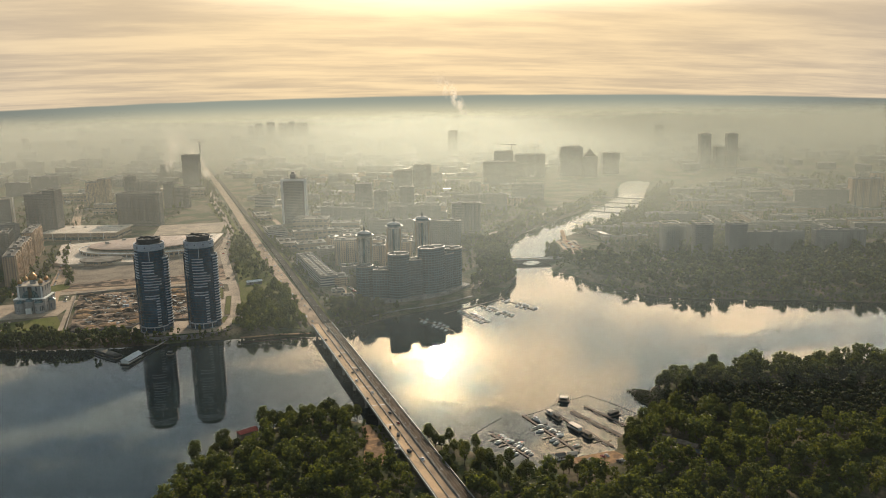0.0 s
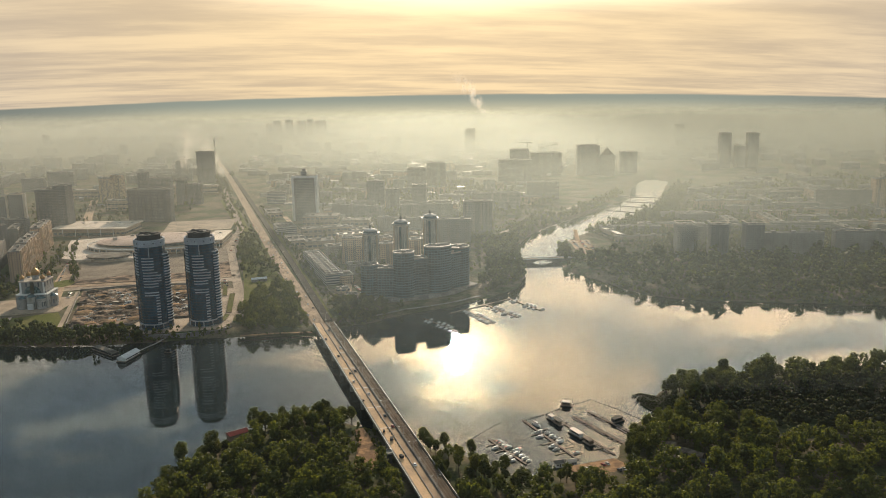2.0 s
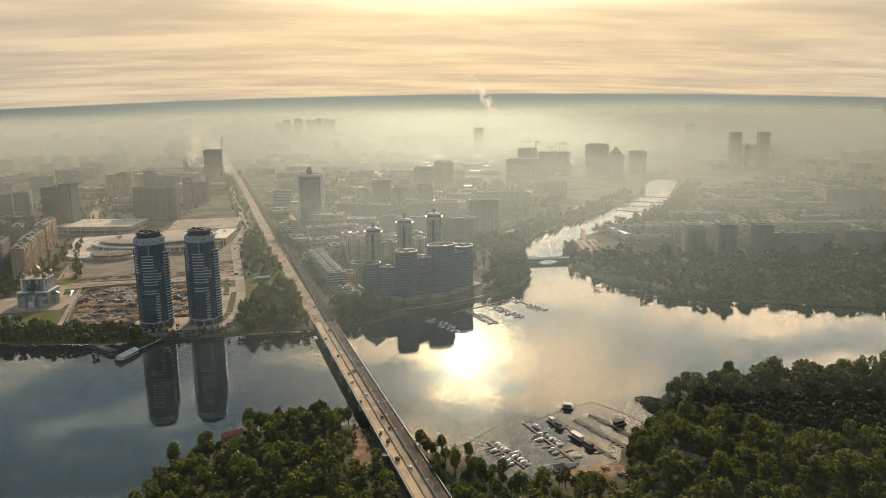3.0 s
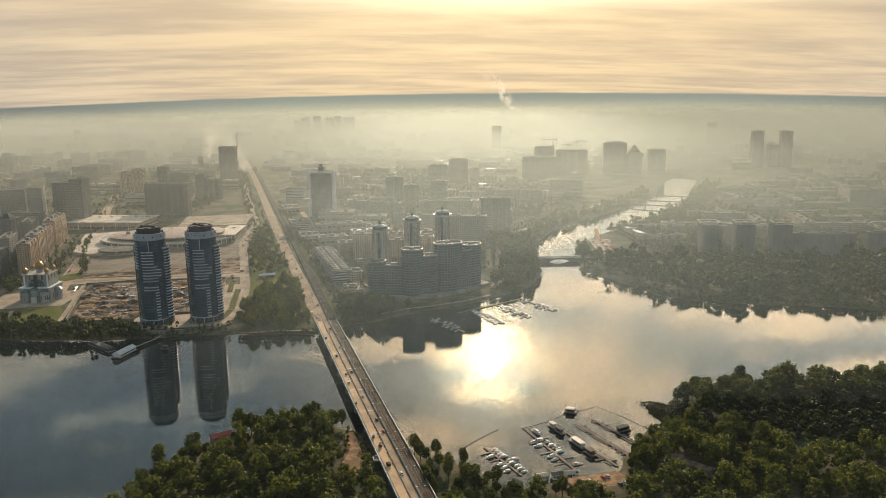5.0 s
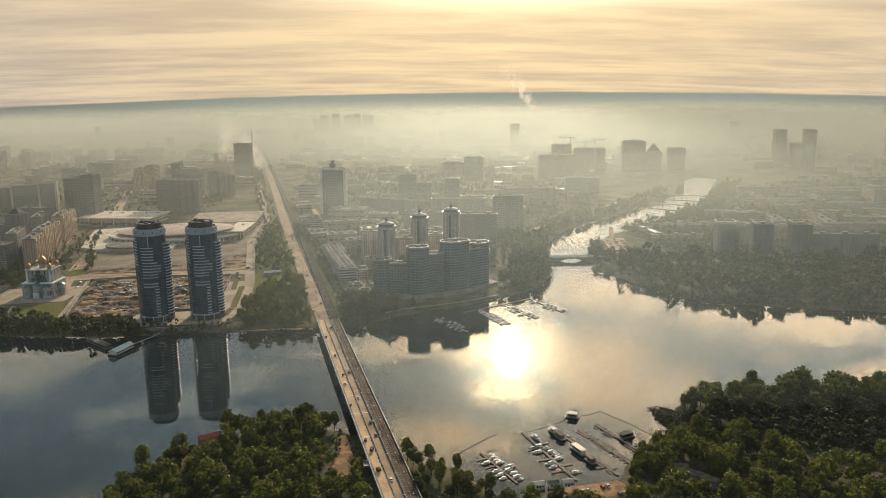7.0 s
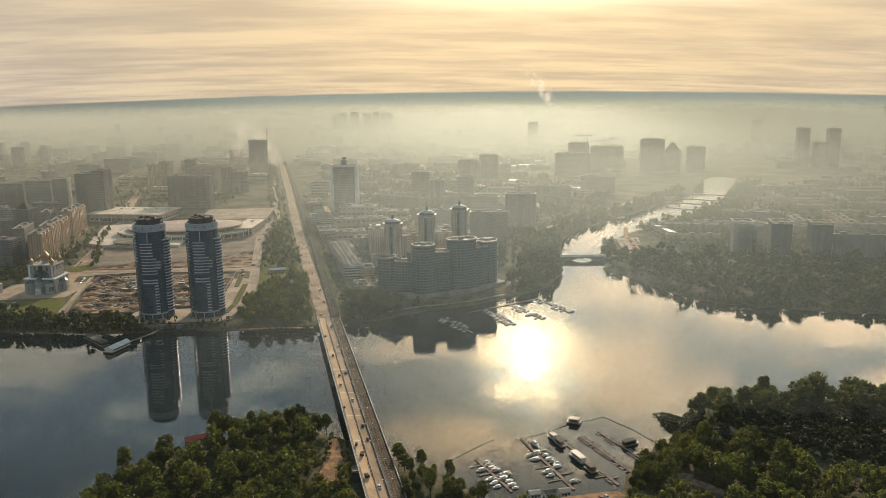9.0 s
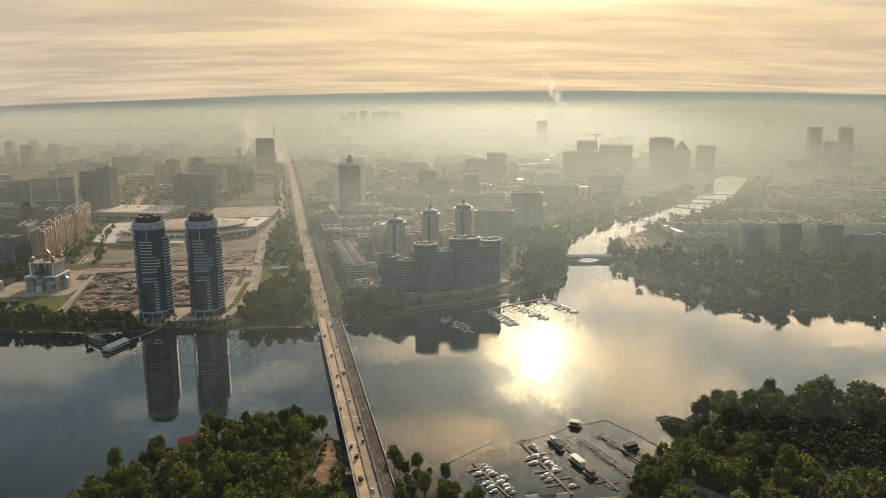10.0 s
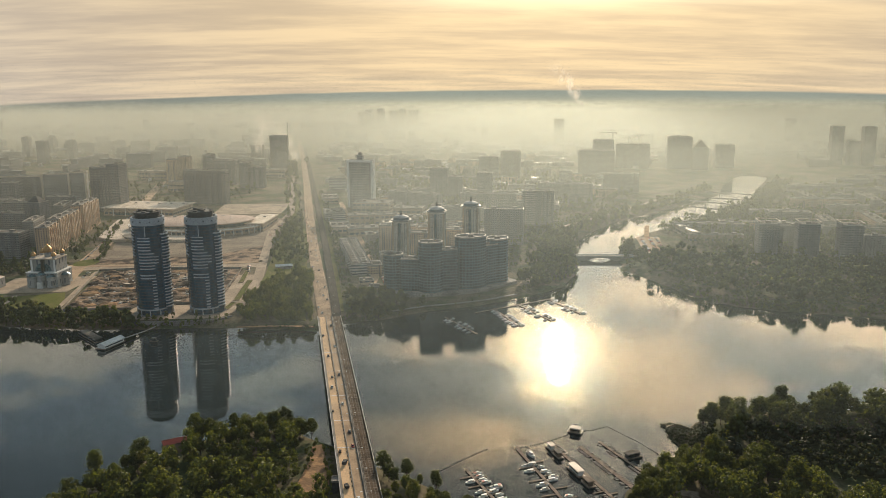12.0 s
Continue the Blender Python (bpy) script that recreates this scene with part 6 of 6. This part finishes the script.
def make_boat(L, W, label, hull="white", cover=None):
    H = W * 0.36
    b = thing("motorboat", (0, 0, 0), label, "boat", "moored boats")
    part("hull", hull_mesh(L, W, H), M[hull], b)
    part("deck", prism_mesh([(-W * 0.36, -L * 0.46), (W * 0.36, -L * 0.46), (W * 0.42, 0), (W * 0.2, L * 0.33), (-W * 0.2, L * 0.33), (-W * 0.42, 0)], H * 0.96, H * 1.06), M["timber"], b)
    cabin = part("cabin", prism_mesh([(-W * 0.33, -L * 0.18), (W * 0.33, -L * 0.18), (W * 0.28, L * 0.2), (-W * 0.28, L * 0.2)], H, H * 2.3, shrink=0.84), M["white"], b)
    part("windscreen", prism_mesh([(-W * 0.27, L * 0.15), (W * 0.27, L * 0.15), (W * 0.22, L * 0.23), (-W * 0.22, L * 0.23)], H * 1.25, H * 2.1, shrink=0.8), M["dark_glass"], cabin)
    part("canopy", boxes((-W * 0.36, W * 0.36, -L * 0.42, -L * 0.12, H * 2.1, H * 2.25)), M[cover or "white"], b)
    part("rail", ring([(-W * 0.38, -L * 0.4), (W * 0.38, -L * 0.4), (W * 0.4, L * 0.1), (0, L * 0.45), (-W * 0.4, L * 0.1)], 0.06, H * 1.5, H * 1.58), M["steel"], b)
    return b


def make_dinghy():
    b = thing("rowing_boat", (0, 0, 0), "small pale rowing boat moored at the pier", "boat", "moored rowing boats")
    part("hull", hull_mesh(4.2, 1.5, 0.5), M["concrete"], b)
    part("thwart", boxes((-0.6, 0.6, -0.9, -0.6, 0.42, 0.5), (-0.6, 0.6, 0.5, 0.8, 0.42, 0.5)), M["timber"], b)
    return b


def pier(x0, y0, x1, y1, width=2.2, fingers=(), label="floating timber landing stage"):
    L, turn = math.hypot(x1 - x0, y1 - y0), math.degrees(math.atan2(-(x1 - x0), y1 - y0))
    p = thing("jetty", (x0, y0, 0), label, "jetty", "", turn)
    n = max(2, int(L / 6))
    for i in range(n):
        part("deck_section", boxes((-width / 2, width / 2, L * i / n + 0.1, L * (i + 1) / n - 0.1, 0.45, 0.7)), M["timber"], p)
        part("pontoon", boxes((-width / 2 + 0.2, width / 2 - 0.2, L * i / n + 0.6, L * (i + 1) / n - 0.6, -0.3, 0.45)), M["dark"], p)
    for s, at, length in fingers:
        part("finger", boxes((0, s * length, at - 0.5, at + 0.5, 0.4, 0.62) if s > 0 else (s * length, 0, at - 0.5, at + 0.5, 0.4, 0.62)), M["timber"], p)
    return p, turn


def beside(x0, y0, x1, y1, s, off):
    """A place s metres along a jetty and off to its right."""
    L = math.hypot(x1 - x0, y1 - y0)
    ux, uy = (x1 - x0) / L, (y1 - y0) / L
    return x0 + ux * s + uy * off, y0 + uy * s - ux * off


BOATS = [make_boat(7.2, 2.5, "white motorboat with a small cabin at the jetty"), make_boat(9.0, 3.0, "larger white cabin cruiser at the jetty", cover="concrete"),
         make_boat(6.2, 2.3, "white motorboat under a dark cover at the jetty", cover="dark"), make_boat(7.6, 2.6, "motorboat with a red awning at the jetty", cover="red")]
BOATS[0].matrix_basis = pose(141, 505, 0, 0, 0, 100)
BOATS[1].matrix_basis = pose(*beside(136, 529, 153, 455, 12, -5.0), 0, 0, 0, 200)
BOATS[2].matrix_basis = pose(151.5, 489, 0, 0, 0, 95)
BOATS[3].matrix_basis = pose(116, 479, 0, 0, 0, 105)
DINGHY = make_dinghy()
DINGHY.matrix_basis = pose(205, 510, 0, 0, 0, 80)
rng = random.Random(5)


def moor(line, spots_, kind=None):
    base = math.degrees(math.atan2(-(line[2] - line[0]), line[3] - line[1]))
    for s, side in spots_:
        b = BOATS[rng.choice((0, 0, 1, 2, 3) if kind is None else kind)]
        off = side * (4.4 + rng.uniform(-0.5, 0.8))
        x, y = beside(*line, s, off)
        k = rng.uniform(0.66, 0.92)
        copy_thing(b, pose(x, y, rng.uniform(-0.05, 0.05), 0, 0, base + (90 if side < 0 else -90) + rng.uniform(-8, 8)) @ Matrix.Diagonal((k, k, k, 1)))


# near marina; each line runs from its outer end to the shore
P1, P2, P3, P4, P5 = (101, 502, 116, 457), (136, 529, 153, 455), (159, 535, 181, 457), (177, 527, 195, 470), (191, 533, 210, 479)
pier(*P1, 1.8, [(1, 9, 8), (1, 21, 8), (-1, 5, 7), (-1, 12, 8), (-1, 33, 8)])
moor(P1, [(7, -1), (11, -1), (15, -1), (19, -1), (26, -1), (30, -1), (35, -1), (40, -1), (44, -1), (15, 1), (28, 1), (33, 1), (38, 1)])
pier(*P2, 2.0, [(-1, 22, 9), (1, 27, 9), (-1, 40, 9), (1, 44, 10), (-1, 56, 9), (1, 62, 10), (-1, 68, 9)])
moor(P2, [(25, 1), (32, 1), (29, -1), (35, -1), (38, -1), (46, -1), (50, 1), (55, 1), (66, -1)])
pier(*P3, 2.0, [(1, 68, 8), (-1, 72, 6)])
pier(*P4, 2.6)
pier(*P5, 1.6)
for line, s0, s1, sides in ((P4, 2, 56, (-1, 1)), (P5, 3, 22, (-1, 1)), (P5, 32, 46, (-1, 1)), (P3, 6, 40, (-1,)), (P3, 60, 78, (1,))):
    base = math.degrees(math.atan2(-(line[2] - line[0]), line[3] - line[1]))
    s = s0
    while s < s1:
        for side in sides:
            if rng.random() < 0.85:
                x, y = beside(*line, s, side * 2.5)
                copy_thing(DINGHY, pose(x, y, 0, 0, 0, base + (90 if side < 0 else -90) + rng.uniform(-10, 10)) @ Matrix.Diagonal((0.8, 0.6, 0.8, 1)))
        s += 1.9


def houseboat(x, y, turn, L, W, label, roof="pale_roof", wall="white", levels=1):
    b = thing("houseboat", (x, y, 0), label, "houseboat", "", turn)
    part("hull", boxes((-W / 2, W / 2, -L / 2, L / 2, -0.4, 0.9)), M["dark"], b)
    part("deck", boxes((-W / 2 - 0.3, W / 2 + 0.3, -L / 2 - 0.3, L / 2 + 0.3, 0.9, 1.05)), M["timber"], b)
    for k in range(levels):
        cabin = part("cabin", boxes((-W / 2 + 0.7, W / 2 - 0.7, -L / 2 + 1.5, L / 2 - 1.5 - 2 * k, 1.05 + 2.7 * k, 3.6 + 2.7 * k)), M[wall], b)
        for s in (-1, 1):
            part("window_strip", boxes((s * (W / 2 - 0.72) - 0.05, s * (W / 2 - 0.72) + 0.05, -L / 2 + 2.2, L / 2 - 2.4 - 2 * k, 2.0 + 2.7 * k, 3.0 + 2.7 * k)), M["dark_glass"], cabin)
    z = 3.6 + 2.7 * (levels - 1)
    part("roof", prism_mesh(rect(W + 0.2, L - 1.8), z, z + 0.5, shrink=0.93), M[roof], b)
    part("railing", ring(rect(W + 0.4, L + 0.4), 0.08, 1.7, 1.8), M["steel"], b)
    return b


houseboat(*beside(*P3, 42, 4.2), 15.7, 15, 4.6, "long white houseboat with a pale roof")
houseboat(*beside(*P3, 58, 5.0), 15.7, 9, 4.6, "brown timber houseboat at the jetty", "timber", "timber")
houseboat(*beside(*P3, 9, 3.8), 15.7, 8, 3.6, "small white floating hut at the jetty")
houseboat(*beside(*P3, 19, 4.4), 15.7, 9, 3.6, "dark floating hut at the jetty", "roof", "timber")
houseboat(179, 549, 60, 9, 5, "small floating watch hut on the boom line", "pale_roof", "timber")
houseboat(*beside(*P5, 27, -6), -70, 12, 4.5, "low work barge with a dark cabin", "roof", "dark")
restaurant = houseboat(-193, 765, -24, 27, 9.5, "white-roofed floating restaurant moored at the bank", "white", "white")
bm = bmesh.new()
vs = [bm.verts.new(q) for q in ((-5, -13, 4.12), (5, -13, 4.12), (5, 13, 4.12), (-5, 13, 4.12), (0, -13, 6.4), (0, 13, 6.4))]
for q in ((0, 1, 4), (1, 2, 5, 4), (2, 3, 5), (3, 0, 4, 5), (3, 2, 1, 0)):
    bm.faces.new([vs[k] for k in q])
part("gable_roof", bm, M["white"], restaurant, "white sheet gable roof")
houseboat(-219, 789, 40, 40, 7.5, "dark floating landing stage at the bank", "roof", "dark")
tagged(part("gangway", ribbon([(-186, 778), (-172, 800), (-163, 822)], 2.2, 2.6, 0.3), M["concrete"], None), "narrow concrete gangway down to the floating restaurant", "gangway")
houseboat(-157, 772, 80, 7, 3, "dark small boat off the bank", "roof", "dark")


def boom(points, label):
    b = thing("float_line", (0, 0, 0), label, "float line", "boom lines")
    part("rope", tube(bmesh.new(), [(x, y, 0.12) for x, y in points], 0.06, 5), M["dark"], b)
    for (x0, y0), (x1, y1) in zip(points, points[1:]):
        n = max(1, int(math.hypot(x1 - x0, y1 - y0) / 3.0))
        for i in range(n):
            part("float", float_mesh, M["dark"], b).location = (x0 + (x1 - x0) * i / n, y0 + (y1 - y0) * i / n, 0.1)


bm = lathe(bmesh.new(), [(0.2, -0.4), (0.5, -0.2), (0.55, 0.15), (0.3, 0.42)], 8)
float_mesh = bpy.data.meshes.new("float")
bm.to_mesh(float_mesh)
bm.free()
boom([(136, 529), (146, 532), (158, 537), (168, 543), (175, 547)], "dark line of floats closing the marina")
boom([(183, 551), (192, 552), (203, 557), (208, 547), (216, 533), (221, 520), (226, 508)], "dark line of floats closing the marina")
boom([(158, 537), (161, 532)], "short dark line of floats")
boom([(117, 529), (110, 524), (98, 514), (89, 506), (81, 499)], "dark line of floats off the shore")

# far marina under the flats
Q = [(112, 826, 138, 768), (165, 852, 181, 790), (192, 866, 216, 803), (228, 884, 250, 823)]
pier(145, 838, 232, 884, 2.4)
for line in Q:
    pier(*line, 1.8)
    L = math.hypot(line[2] - line[0], line[3] - line[1])
    moor(line, [(s + rng.uniform(-1, 1), side) for s in np.arange(10, L, 7.5) for side in (-1, 1) if rng.random() < 0.7])


# ---- cars ----
CARS = [make_car((0.62, 0.62, 0.60), "silver_car_paint", "silver saloon car on the asphalt"), make_car((0.03, 0.03, 0.035), "black_car_paint", "black saloon car on the asphalt"),
        make_car((0.30, 0.035, 0.03), "red_car_paint", "dark red saloon car on the asphalt"), make_car((0.55, 0.53, 0.49), "white_car_paint", "white saloon car on the asphalt")]
for i, (l, y) in enumerate(((-1.8, 455), (-0.2, 541), (0.2, 520), (-1.6, 588))):
    CARS[i].matrix_basis = pose(*along(l, y), 9.76, 0, 0, LEAN)
for l, y, k in ((-7.2, 620, 3), (-0.4, 646, 1), (-6.5, 690, 1), (0.2, 715, 0), (-8.3, 745, 1), (0.0, 775, 1)):
    copy_thing(CARS[k], pose(*along(l, y), 9.76, 0, 0, LEAN + (180 if l < -3 else 0)))
for i in range(26):
    y = 830 + i * 27 + rng.uniform(-9, 9)
    copy_thing(CARS[rng.randrange(4)], pose(*along(rng.choice((-8.5, -5.5, -1.5, 1.5)), y), 5.32, 0, 0, LEAN))


def park(x0, y0, x1, y1, n, turn, z=4.9, chance=0.85):
    for i in range(n):
        if rng.random() < chance:
            s = (i + 0.5) / n
            copy_thing(CARS[rng.randrange(4)], pose(x0 + (x1 - x0) * s, y0 + (y1 - y0) * s, z, 0, 0, turn + rng.uniform(-4, 4)))


park(40, 915, 32, 1000, 22, 80, 5.02)
park(56, 935, 50, 985, 12, 80, 5.02)
park(-303, 1000, -309, 1050, 6, 90, 5.2, 0.6)
park(-338, 1110, -392, 1500, 40, -8, 5.02, 0.6)
park(-120, 1250, -112, 1420, 16, 90, 5.0, 0.5)
for x in (428, 440, 450):
    park(x - 18, 1095, x, 1190, 16, 75, 4.75)
park(146, 434, 176, 441, 9, 15, 3.2, 0.5)
park(150, 424, 180, 430, 9, 15, 3.2, 0.5)
park(-112, 1020, -118, 1060, 8, 90, 5.1)
patch("car_park", [(400, 1085), (428, 1092), (458, 1196), (424, 1200)], 4.7, "asphalt", "crowded asphalt car park on the channel's point", "car park")


# ---- road works on the bridge ----
def works():
    pile_mesh = bpy.data.meshes.new("barrier")
    bm = boxes((-0.18, 0.18, -0.7, 0.7, 0, 0.55))
    bm.to_mesh(pile_mesh)
    bm.free()
    pile_mesh.materials.append(M["dark"])
    for i in range(60):
        b = tagged(new("barrier", pile_mesh), "dark plastic road-works barrier on the bridge", "barrier", "road-works barriers")
        b.matrix_basis = pose(*along(-4.1 + rng.uniform(-0.25, 0.25), 470 + i * 5.3), 9.72, 0, 0, LEAN + rng.uniform(-12, 12))
    for l, y, s in ((-6.5, 497, 1.4), (-8.2, 512, 1.0), (-9.0, 575, 0.8), (-6.0, 640, 0.9), (-7.2, 468, 1.3)):
        m = thing("compressor", (*along(l, y), 9.72), "dark towed compressor at the road works", "machine", "road-works machines", LEAN + rng.uniform(-25, 25))
        part("body", prism_mesh(rect(1.5 * s, 2.6 * s), 0.45, 1.6 * s), M["dark"], m)
        part("tow_bar", boxes((-0.08, 0.08, 1.3 * s, 2.3 * s, 0.5, 0.62)), M["steel"], m)
        for sx in (-1, 1):
            part("wheel", lathe(bmesh.new(), [(0.35, -0.1), (0.35, 0.1)], 8), M["tyre"], m).matrix_basis = pose(sx * 0.8 * s, 0, 0.36, 0, 90, 0)


works()


# ---- building site, shore buildings ----
def heap_mesh(r, h, seed):
    bm = bmesh.new()
    bmesh.ops.create_icosphere(bm, subdivisions=3, radius=1)
    for v in bm.verts:
        k = 1 + 0.35 * noise.noise(v.co * 1.7 + Vector((seed, 0, 0))) + 0.15 * noise.noise(v.co * 5 + Vector((0, seed, 0)))
        v.co = Vector((v.co.x * r * k, v.co.y * r * 0.8 * k, max(-0.1, v.co.z) * h * k))
    return bm


for i in range(130):
    x, y = rng.uniform(-285, -128), rng.uniform(882, 1040)
    if shore_distance(np.array([x]), np.array([y]), [(-272, 876), (-206, 876), (-130, 890), (-132, 1034), (-240, 1046), (-290, 1038)])[0] > 3 and not (-205 < x < -100 and y < 890):
        r = rng.uniform(2.5, 11)
        ob = part("spoil_heap", heap_mesh(r, r * rng.uniform(0.2, 0.45), i * 3.1), M["rubble"] if i % 3 else M["sand"], None)
        ob.location = (x, y, 4.9)
        tagged(ob, "heap of dug earth and rubble on the building site", "heap", "spoil heaps")
for i in range(26):
    x, y = rng.uniform(-270, -135), rng.uniform(960, 1040)
    c = thing("site_cabin", (x, y, 5.0), "weathered metal site cabin on the building site", "cabin", "site cabins", rng.uniform(-20, 20))
    w, d = rng.uniform(3, 7), rng.uniform(2.4, 4)
    part("body", boxes((-w / 2, w / 2, -d / 2, d / 2, 0, 2.5)), M[rng.choice(("concrete", "band", "timber", "dark"))], c)
    part("roof", boxes((-w / 2 - 0.15, w / 2 + 0.15, -d / 2 - 0.15, d / 2 + 0.15, 2.5, 2.7)), M[rng.choice(("pale_roof", "roof", "white"))], c)
    part("door", boxes((-0.45, 0.45, -d / 2 - 0.06, -d / 2, 0.1, 2.1)), M["dark"], c)
# planks, pipes, rubble and sheet left lying over the site, too many to count
for kind, count, mat in (("pale planks and sheets littering the building site", 200, "pale_roof"), ("dark pits and scrap littering the building site", 200, "dark"), ("concrete rubble littering the building site", 240, "concrete"), ("white sacks and panels on the building site", 160, "white")):
    bm = bmesh.new()
    for i in range(count):
        x, y = rng.uniform(-288, -128), rng.uniform(882, 1042)
        if shore_distance(np.array([x]), np.array([y]), [(-270, 878), (-206, 878), (-130, 892), (-132, 1032), (-240, 1044), (-288, 1036)])[0] > 2 and not (-205 < x < -100 and y < 892):
            w, d, h = rng.uniform(0.6, 5.5), rng.uniform(0.4, 1.8), rng.uniform(0.2, 1.3)
            prism(bm, turned(rect(w, d), rng.gauss(8, 30), x, y), 4.8, 5.1 + h)
    tagged(part("site_debris", bm, M[mat], None), kind, "debris", kind="stuff")
tagged(part("site_fence", ring([(-276, 868), (-206, 868), (-200, 884), (-124, 884), (-124, 1044), (-240, 1056), (-298, 1048)], 0.3, 4.6, 7.0), M["concrete"], None), "grey concrete panel fence round the building site", "fence")
tagged(part("river_wall", ribbon([(-205, 826), (-185, 820), (-150, 817), (-112, 820), (-98, 832)], 1.5, 6.2, 6.0), M["concrete"], None), "dark concrete river wall below the glass towers", "wall", kind="structure")


def hut(x, y, z, turn, w, d, h, label, roof="red", wall="timber"):
    b = thing("hut", (x, y, z), label, "hut", "huts on the island", turn)
    walls = part("wall", boxes((-w / 2, w / 2, -d / 2, d / 2, -0.5, h)), M[wall], b)
    bm = bmesh.new()
    e = 0.5
    vs = [bm.verts.new(q) for q in ((-w / 2 - e, -d / 2 - e, h), (w / 2 + e, -d / 2 - e, h), (w / 2 + e, d / 2 + e, h), (-w / 2 - e, d / 2 + e, h), (-w / 2 - e, 0, h + d * 0.28), (w / 2 + e, 0, h + d * 0.28))]
    for q in ((0, 1, 5, 4), (2, 3, 4, 5), (0, 4, 3), (1, 2, 5), (3, 2, 1, 0)):
        bm.faces.new([vs[i] for i in q])
    part("roof", bm, M[roof], b)
    part("door", boxes((-0.5, 0.5, -d / 2 - 0.06, -d / 2, 0, 2.1)), M["dark"], walls)
    for s in (-1, 1):
        part("window", boxes((s * w * 0.3 - 0.6, s * w * 0.3 + 0.6, -d / 2 - 0.06, -d / 2, 1.0, 2.0)), M["dark_glass"], walls)
    return b


hut(-80, 538, 3, 25, 14, 7, 6.5, "timber house with a red roof among trees")
hut(-110, 486, 3, 60, 8, 5, 3.2, "small hut with a pale roof among trees", "pale_roof")
hut(219, 453, 3, -20, 11, 6, 3.2, "low dark shed in a clearing", "timber")
hut(227, 439, 3, -52, 22, 6, 3.4, "long low shed in a clearing", "timber")
hut(231, 421, 3, -55, 10, 5, 3.2, "low shed in a clearing", "dark")
for x, k in ((128, "pale_roof"), (137, "roof"), (146, "pale_roof")):
    hut(x, 450, 0.4, 5, 6, 4.5, 2.8, "small floating boathouse at the shore", k, "white")
hut(-72, 1041, 4.9, 10, 20, 7, 3.5, "white-roofed kiosk beside the park", "white", "concrete")
patch("sand", [(-2, 462), (14, 468), (20, 486), (18, 508), (12, 538), (6, 536), (6, 515), (2, 490)], 3.6, "sand", "bare sandy slope under the bridge", "sand")
patch("clearing", [(213, 458), (226, 456), (237, 424), (224, 412), (208, 430)], 3.3, "rubble", "bare earth clearing with sheds", "clearing")
patch("yard", [(138, 442), (176, 446), (186, 424), (150, 418)], 3.15, "sand", "sandy boat yard behind the marina", "yard")


# ---- planters beside the forecourt, rowing-boat sheds, benches ----
def planter(x, y, w, d, turn, label="long low pale stone planter beside the forecourt"):
    p = thing("planter", (x, y, 5.0), label, "planter", "planters by the towers", turn)
    part("kerb", ring(rect(w, d), 0.6, 0.0, 1.0), M["paving"], p)
    part("soil", boxes((-w / 2 + 0.5, w / 2 - 0.5, -d / 2 + 0.5, d / 2 - 0.5, 0.0, 0.7)), M["lawn"], p)


planter(-104, 935, 7, 90, 0)
planter(-114, 1000, 6, 60, 2)
planter(-107, 870, 6, 26, -8)
